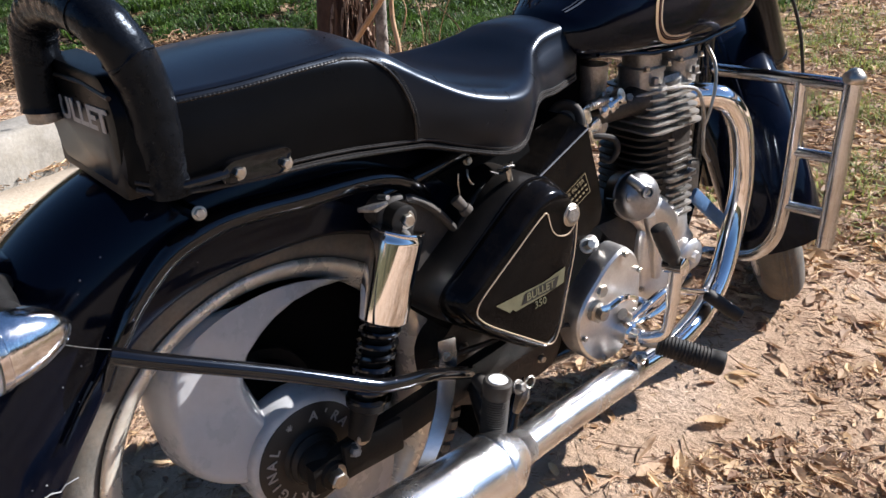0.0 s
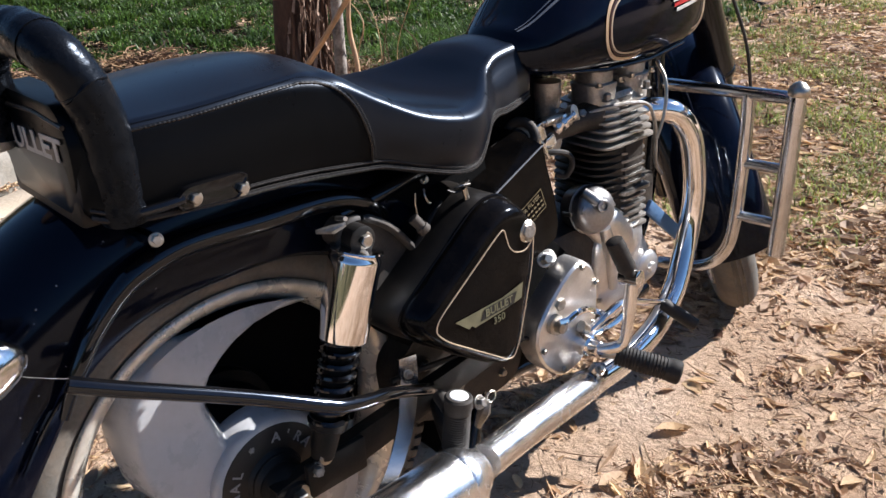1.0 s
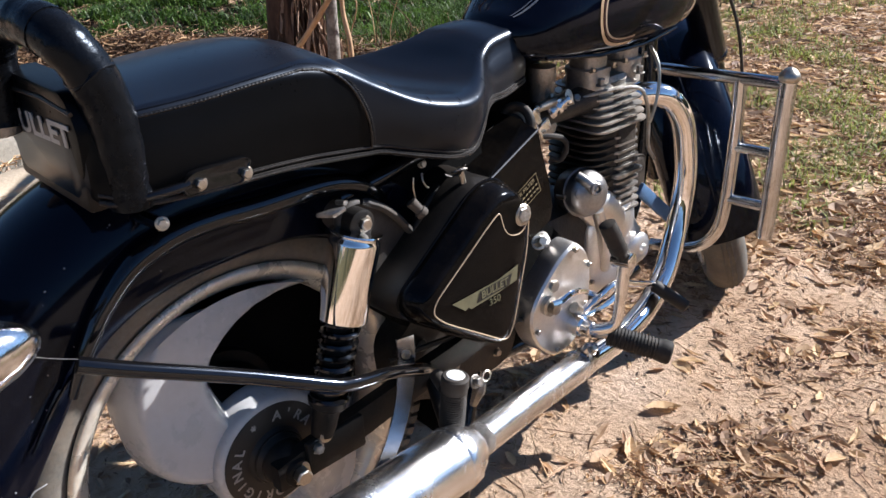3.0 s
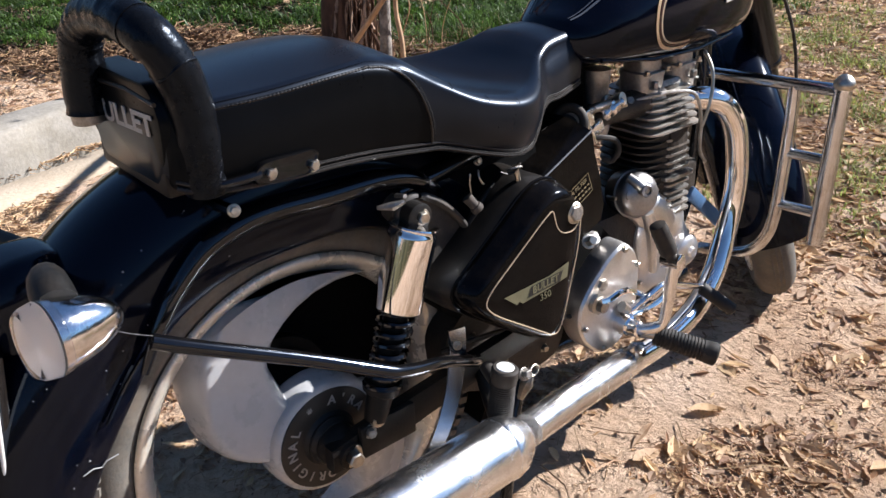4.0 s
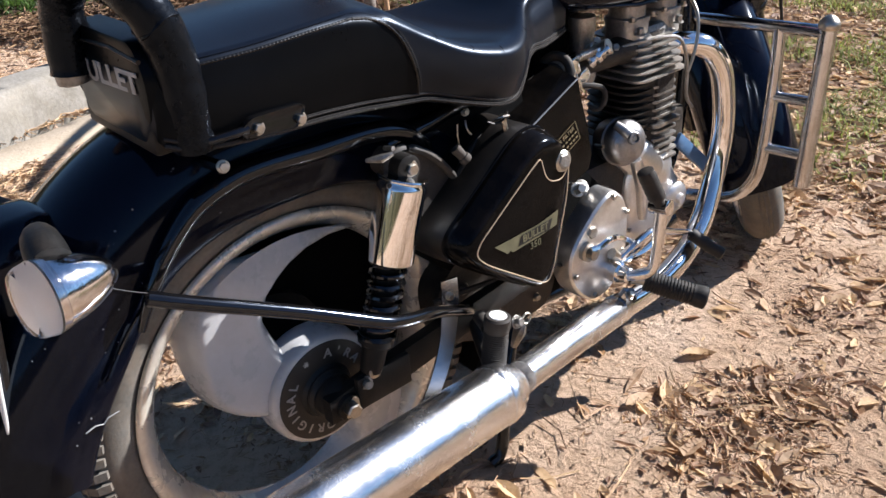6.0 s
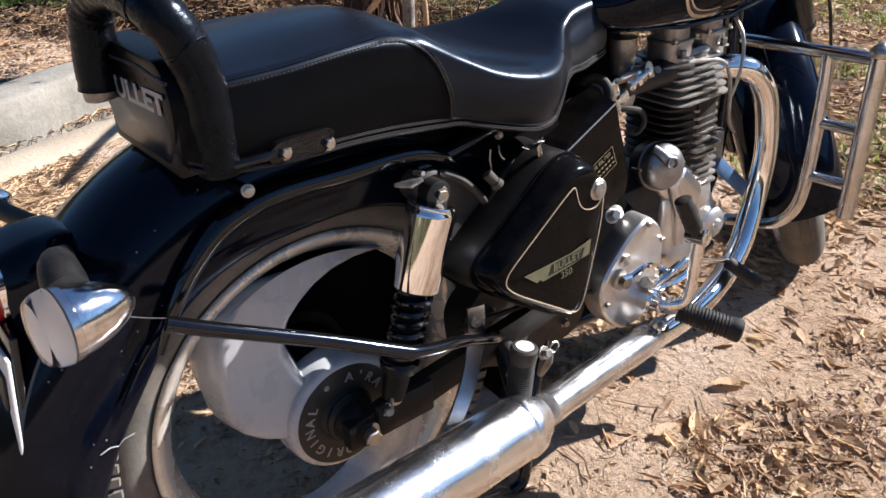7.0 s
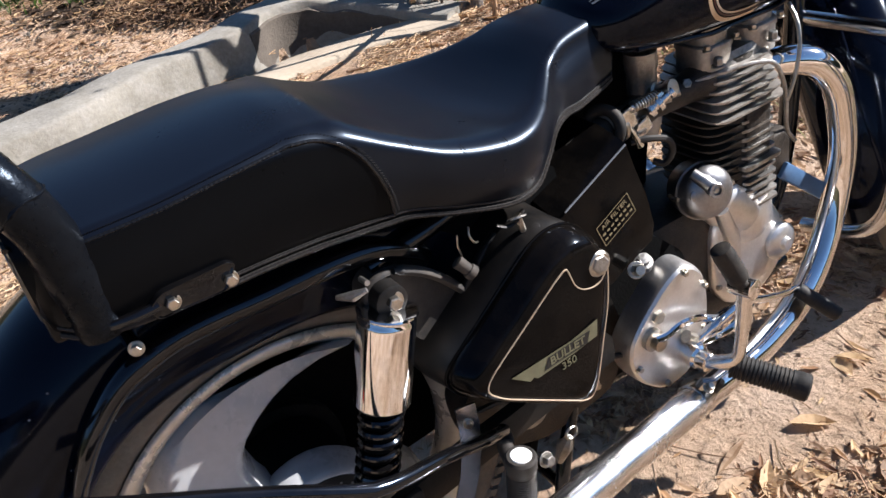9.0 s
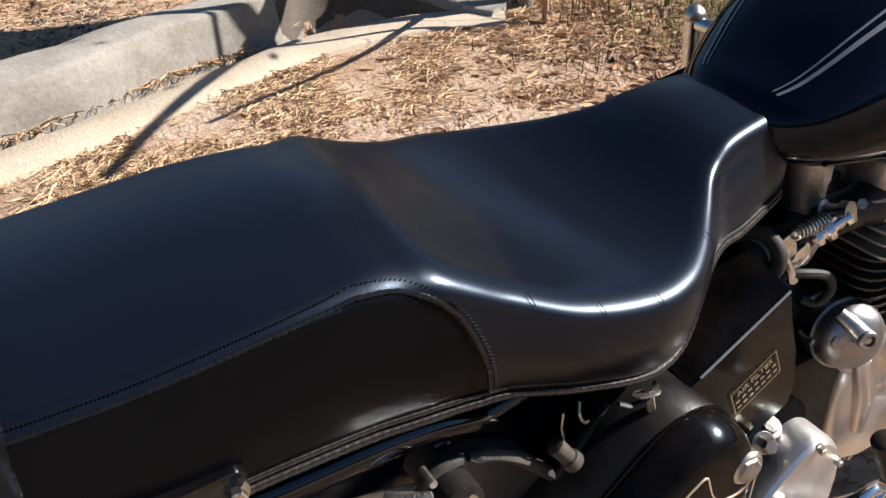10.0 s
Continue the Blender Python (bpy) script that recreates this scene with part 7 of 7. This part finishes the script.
def blade(lo, hi, w0, lean):
    def make(verts, faces, x, y, z):
        h = rng.uniform(lo, hi)
        a = rng.uniform(0, 2 * math.pi)
        w = w0 * rng.uniform(0.6, 1.3)
        d = Vector((math.cos(a), math.sin(a), 0)) * h * rng.uniform(0.1, lean)
        s = Vector((-math.sin(a), math.cos(a), 0)) * w
        c = Vector((x, y, z - 0.005))
        k = len(verts)
        verts += [c - s, c + s, c + d * 0.35 + Vector((0, 0, h * 0.55)) + s * 0.8, c + d * 0.35 + Vector((0, 0, h * 0.55)) - s * 0.8, c + d + Vector((0, 0, h * (1 - 0.35 * lean / 1.5)))]
        faces += [(k, k + 1, k + 2, k + 3), (k + 3, k + 2, k + 4)]
    return make


def straw(lo, hi, r):
    def make(verts, faces, x, y, z):
        ln = rng.uniform(lo, hi)
        a = rng.uniform(0, 2 * math.pi)
        e = rng.uniform(-0.10, 0.20) if ln < 0.12 else rng.uniform(-0.2, 0.4)
        d = Vector((math.cos(a), math.sin(a), e)).normalized()
        s = Vector((-math.sin(a), math.cos(a), 0)) * r
        t = Vector((0, 0, r))
        c = Vector((x, y, z + r + max(0, -e) * ln * 0.6 + rng.uniform(0, 0.012)))
        bend = Vector((rng.uniform(-1, 1), rng.uniform(-1, 1), rng.uniform(-0.3, 0.6))) * ln * 0.12
        k = len(verts)
        for q, m in enumerate((c - d * ln * 0.5, c + bend, c + d * ln * 0.5)):
            verts += [m + s, m - s * 0.5 + t, m - s * 0.5 - t]
        for i in range(2):
            b = k + 3 * i
            faces += [(b, b + 1, b + 4, b + 3), (b + 1, b + 2, b + 5, b + 4), (b + 2, b, b + 3, b + 5)]
    return make


def root_piece(lo, hi, r):
    """A crooked root or stalk lying any way on the heap, ends sticking out."""
    def make(verts, faces, x, y, z):
        ln = rng.uniform(lo, hi)
        a = rng.uniform(0, 2 * math.pi)
        e = rng.uniform(-0.5, 0.6)
        d = Vector((math.cos(a), math.sin(a), e)).normalized() * ln
        c = Vector((x, y, z + max(0.0, -d.z * 0.35) + rng.uniform(-0.01, 0.03)))
        s = Vector((-math.sin(a), math.cos(a), 0)) * r * rng.uniform(0.5, 1.6)
        t = Vector((0, 0, r * rng.uniform(0.6, 1.4)))
        k = len(verts)
        kink = Vector((rng.uniform(-1, 1), rng.uniform(-1, 1), rng.uniform(-0.8, 1))) * ln * 0.16
        for q, m in ((1.0, c - d * 0.5), (1.0, c - d * 0.15 + kink), (0.8, c + d * 0.2 - kink * 0.5), (0.3, c + d * 0.5)):
            verts += [m + s * q, m - s * 0.5 * q + t * q, m - s * 0.5 * q - t * q]
        for i in range(3):
            b = k + 3 * i
            faces += [(b, b + 1, b + 4, b + 3), (b + 1, b + 2, b + 5, b + 4), (b + 2, b, b + 3, b + 5)]
    return make


def clod(lo, hi):
    """A small uneven lump of soil."""
    def make(verts, faces, x, y, z):
        r = lo + (hi - lo) * rng.random() ** 3
        k = len(verts)
        a0 = rng.uniform(0, 6.3)
        for i in range(5):
            a = a0 + i * 1.257
            verts.append(Vector((x + r * math.cos(a) * rng.uniform(0.7, 1.2), y + r * math.sin(a) * rng.uniform(0.7, 1.2), z - 0.3 * r + r * rng.uniform(0, 0.35))))
        verts += [Vector((x + 0.2 * r, y, z + r * rng.uniform(0.5, 0.85))), Vector((x, y, z - r))]
        for i in range(5):
            n = (i + 1) % 5
            faces += [(k + i, k + n, k + 5), (k + n, k + i, k + 6)]
    return make


def region(test, x0, x1, y0, y1):
    def place():
        for _ in range(30):
            # pieces thin out past the borders of the patch
            x, y = rng.gauss(0, 0.25) + rng.uniform(x0, x1), rng.gauss(0, 0.25) + rng.uniform(y0, y1)
            if rng.random() < test(x, y):
                return (x, y)
        return None
    return place


def off_channel(x, y):
    a, b = course(NEAR_LIP, y), course(FAR_WALL, y)
    return a is None or x > a - 0.02 or x < b - 0.26


def clump(x, y, s, lo, hi):
    return max(0.0, min(1.0, (noise.noise((x * s, y * s, 11)) * 0.5 + 0.5 - lo) / (hi - lo)))


# fallen leaves on the open soil: dense beyond the front wheel, thin nearby
scatter("fallen_leaves", 24000, region(lambda x, y: (0.08 + 0.92 * clump(x, y, 3.6, 0.46, 0.72)) * (0.27 + 0.73 * min(1, max(0, (y - 1.1) / 1.2))) if off_channel(x, y) else 0, -1.9, 2.4, -0.4, 5.5), leaf(0.010, 0.030), DEADLEAF, "curled brown fallen leaves scattered on soil", "fallen leaves")
scatter("fallen_leaves", 14000, region(lambda x, y: (0.06 + 0.94 * clump(x, y, 3.6, 0.44, 0.70)) * (0.26 + 0.74 * min(1, max(0, (y - 1.1) / 1.2))) if off_channel(x, y) else 0, -1.9, 2.4, -0.4, 5.5), leaf(0.009, 0.028), BROWNLEAF, "dark brown curled fallen leaves scattered on soil", "fallen leaves")
scatter("fallen_leaves", 30000, region(lambda x, y: 0.3 + 0.7 * clump(x, y, 1.3, 0.35, 0.7), -2.2, 4.0, 1.9, 8.0), leaf(0.018, 0.046), DEADLEAF, "tan fallen leaves among short grass", "fallen leaves")
scatter("fallen_leaves", 9000, region(lambda x, y: 0.3 + 0.7 * clump(x + 3, y, 1.3, 0.35, 0.7), -2.2, 4.0, 1.9, 8.0), leaf(0.018, 0.046), BROWNLEAF, "dark brown fallen leaves among short grass", "fallen leaves")
scatter("fallen_leaves", 900, region(lambda x, y: 0.03 + 0.97 * clump(x, y, 3.6, 0.44, 0.66) if off_channel(x, y) else 0, -0.3, 2.3, -0.2, 3.0), leaf(0.014, 0.027), BROWNLEAF, "broken brown leaves half sunk in soil", "fallen leaves")
scatter("fallen_leaves", 700, region(lambda x, y: 0.03 + 0.97 * clump(x, y, 3.6, 0.44, 0.66) if off_channel(x, y) else 0, -0.3, 2.3, -0.2, 3.0), leaf(0.012, 0.024), DEADLEAF, "tan broken leaves pressed into soil", "fallen leaves")
scatter("fallen_leaves", 420, region(lambda x, y: 0.2 + 0.8 * clump(x, y, 3.6, 0.42, 0.68) if off_channel(x, y) else 0, -1.5, 2.2, -0.3, 2.6), leaf(0.028, 0.045), DEADLEAF, "large pale curled leaves lying on soil", "fallen leaves")
scatter("dry_brush", 2200, region(lambda x, y: clump(x, y, 2.6, 0.36, 0.6), -3.4, -1.5, 1.95, 3.4), blade(0.05, 0.18, 0.0016, 1.6), STALK, "tangle of thin dry brown stems behind the trunk", "brush")
scatter("fallen_leaves", 9000, region(lambda x, y: 0.3 + 0.7 * clump(x + 9, y, 1.9, 0.35, 0.7), -3.4, -1.3, 1.9, 4.0), leaf(0.012, 0.034), BROWNLEAF, "thick brown leaf litter round the trunk", "fallen leaves")
scatter("short_grass", 48000, region(lambda x, y: clump(x, y, 2.4, 0.46, 0.66) * min(1, max(0, (y - 1.5 + 0.25 * x) / 1.0)), -2.1, 4.0, 1.3, 8.0), blade(0.02, 0.075, 0.0030, 1.4), DULLGRASS, "sparse short dull green grass between leaves", "grass")
scatter("fallen_leaves", 7000, region(lambda x, y: (0.1 + 0.9 * clump(x, y, 1.4, 0.42, 0.7)) if off_channel(x, y) and not (-2.2 < x < 2.6 and -0.6 < y < 7.5) else 0, -6.0, 7.0, -7.0, 8.0), leaf(0.014, 0.036), DEADLEAF, "thinly strewn brown leaves on bare soil", "fallen leaves")
scatter("dry_twigs", 1100, region(lambda x, y: 0.4 + 0.6 * clump(x, y, 1.7, 0.4, 0.7), -1.9, 2.2, -0.3, 4.5), straw(0.03, 0.14, 0.0013), TWIG, "small dry twigs and stalks on the soil", "twigs")
scatter("leaf_fragments", 60000, region(lambda x, y: (0.10 + 0.90 * clump(x, y, 3.6, 0.44, 0.70)) * (0.50 + 0.50 * min(1, max(0, (y - 0.9) / 1.4))) if off_channel(x, y) else 0, -1.9, 2.4, -0.4, 4.5), straw(0.006, 0.036, 0.0009), TWIG, "broken bits of dry leaf and straw", "litter")
scatter("leaf_fragments", 28000, region(lambda x, y: 0.10 + 0.90 * clump(x, y, 3.6, 0.42, 0.68) if off_channel(x, y) else 0, -1.9, 2.4, -0.4, 4.5), leaf(0.004, 0.012), BROWNLEAF, "crumbled brown leaf bits on soil", "litter")
scatter("soil_crumbs", 14000, region(lambda x, y: 0.15 + 0.85 * clump(x, y, 2.6, 0.42, 0.68), -1.6, 2.2, -0.5, 3.2), clod(0.002, 0.013), SOIL, "small crumbs of dry soil", "soil")
# straw along the channel's near side and on its floor
scatter("straw_litter", 11000, region(lambda x, y: (clump(x, y, 3.0, 0.38, 0.66) * max(0.0, 1 - max(0, x - (course(NEAR_LIP, y) or -2.5) - 0.20) / 0.60)) if (course(NEAR_LIP, y) or -2.5) - 0.03 < x else 0, -2.7, -0.6, -1.6, 3.0), straw(0.02, 0.11, 0.0015), STRAW, "matted dry straw along the channel lip", "straw")
scatter("straw_litter", 5000, region(lambda x, y: 1.0 if course(FAR_WALL, y) is not None and 0.0 < x - course(FAR_WALL, y) < 0.16 and y < 0.9 else 0, -2.8, -2.1, -1.6, 1.0), straw(0.04, 0.14, 0.0018), STRAW, "dry straw on the channel floor", "straw")
scatter("straw_litter", 4500, region(lambda x, y: 0.06 + 0.94 * clump(x, y, 1.4, 0.46, 0.68), -6.0, -2.9, -1.5, 2.2), straw(0.02, 0.10, 0.0018), TWIG, "thin dry brown straw on bare soil", "straw")
scatter("leaf_fragments", 3500, region(lambda x, y: 0.1 + 0.9 * clump(x + 4, y, 1.5, 0.44, 0.68), -6.0, -2.9, -0.5, 2.2), leaf(0.008, 0.024), BROWNLEAF, "crumbled brown leaf bits on soil by the bank", "litter")
# dead vines and loose bark between the trunk and the sapling
scatter("dead_vines", 150, lambda: (rng.gauss(-2.66, 0.045), rng.gauss(1.98, 0.05)), hanging(0.15, 0.6), BARK, "dark tangle of dead vines beside the trunk", "vines")
scatter("dead_vines", 26, lambda: (rng.gauss(-2.62, 0.06), rng.gauss(1.97, 0.05)), hanging(0.15, 0.5), PALEBARK, "pale dry vine strips beside the trunk", "vines")
# clods coloured dark to bring brown and shade onto the pale soil
scatter("dark_clods", 3600, region(lambda x, y: 0.06 + 0.94 * clump(x, y, 2.0, 0.42, 0.62) if x < (course(FAR_WALL, y) or -2.6) - 0.34 else 0, -6.0, -2.9, -1.2, 1.5), clod(0.006, 0.022), MUDSHADE, "crumbled clods darkened for shade beyond the channel", "soil")
# heap of dry roots and stalks under the bank, then green grass
# dark underlayer of leaf bits that deepens the gaps
scatter("dark_leaves", 26000, region(lambda x, y: min(1.0, max(0.0, (bank_line(x, y) + 1.15) / 0.35)) * max(0.25, 1 - max(0, bank_line(x, y)) / 2.5), -7.5, -2.2, 0.6, 5.5), leaf(0.018, 0.050), DARKLEAF, "dark leaf bits that deepen the gaps under stalks and grass", "rotted leaves")
scatter("dry_stalks", 11000, region(lambda x, y: max(0.0, 1 - abs(bank_line(x, y) + 0.72) / 0.42) * (0.10 + 0.90 * clump(x, y, 2.2, 0.40, 0.62)) * min(1.0, max(0.03, (x + 4.6) / 0.8)), -6.0, -2.3, 0.8, 5.0), root_piece(0.06, 0.24, 0.0026), STALK, "heaped dry red-brown roots and stalks", "stalks")
scatter("dry_stalks", 4500, region(lambda x, y: max(0.0, 1 - abs(bank_line(x, y) + 0.74) / 0.46) * (0.05 + 0.95 * clump(x + 3, y, 2.0, 0.44, 0.64)) * min(1.0, max(0.03, (x + 4.6) / 0.8)), -6.0, -2.3, 0.8, 5.0), root_piece(0.05, 0.20, 0.0022), TWIG, "paler dry stalks on the heap", "stalks")
scatter("green_grass", 105000, region(lambda x, y: min(1.0, max(0.0, (bank_line(x, y) + 0.55) / 0.45)) ** 1.5 * (0.10 + 0.90 * clump(x, y, 4.5, 0.40, 0.60)), -9.0, -2.3, 0.2, 7.0), blade(0.03, 0.085, 0.0050, 1.5), GRASS, "thick green grass on the bank", "grass")
scatter("tall_grass", 30000, region(lambda x, y: min(1.0, max(0.0, (bank_line(x, y) - 0.05) / 0.8)) * clump(x + 7, y, 2.6, 0.50, 0.62), -9.0, -2.4, 0.8, 9.0), blade(0.07, 0.15, 0.0060, 1.4), GRASS, "tall tufts of dark green grass on the bank", "grass")
scatter("weeds", 9000, region(lambda x, y: 0.05 + 0.95 * clump(x, y, 1.4, 0.45, 0.65), -3.6, -2.1, 2.7, 4.2), blade(0.05, 0.16, 0.0038, 1.0), GRASS, "mixed green weeds behind the tree", "weeds")


def build_backdrop():
    """Plain dark belt of distant trees all round, unseen, added for streaked chrome reflections."""
    bm = bmesh.new()
    n = 160
    rings = []
    for i in range(n):
        a = 2 * math.pi * i / n
        h = 5.5 + 2.2 * noise.noise((math.cos(a) * 4, math.sin(a) * 4, 2)) + 1.2 * noise.noise((math.cos(a) * 15, math.sin(a) * 15, 5))
        rings.append([Vector((math.cos(a) * r, math.sin(a) * r, z)) for r, z in ((34, -0.5), (33.5, h * 0.5), (34, h), (35, h * 0.9), (36, -0.5))])
    loft(bm, rings, True, False, True)
    thing("backdrop", bm, FARTREES, "unseen dark green belt of trees added for reflections", "trees", kind="structure")


build_backdrop()
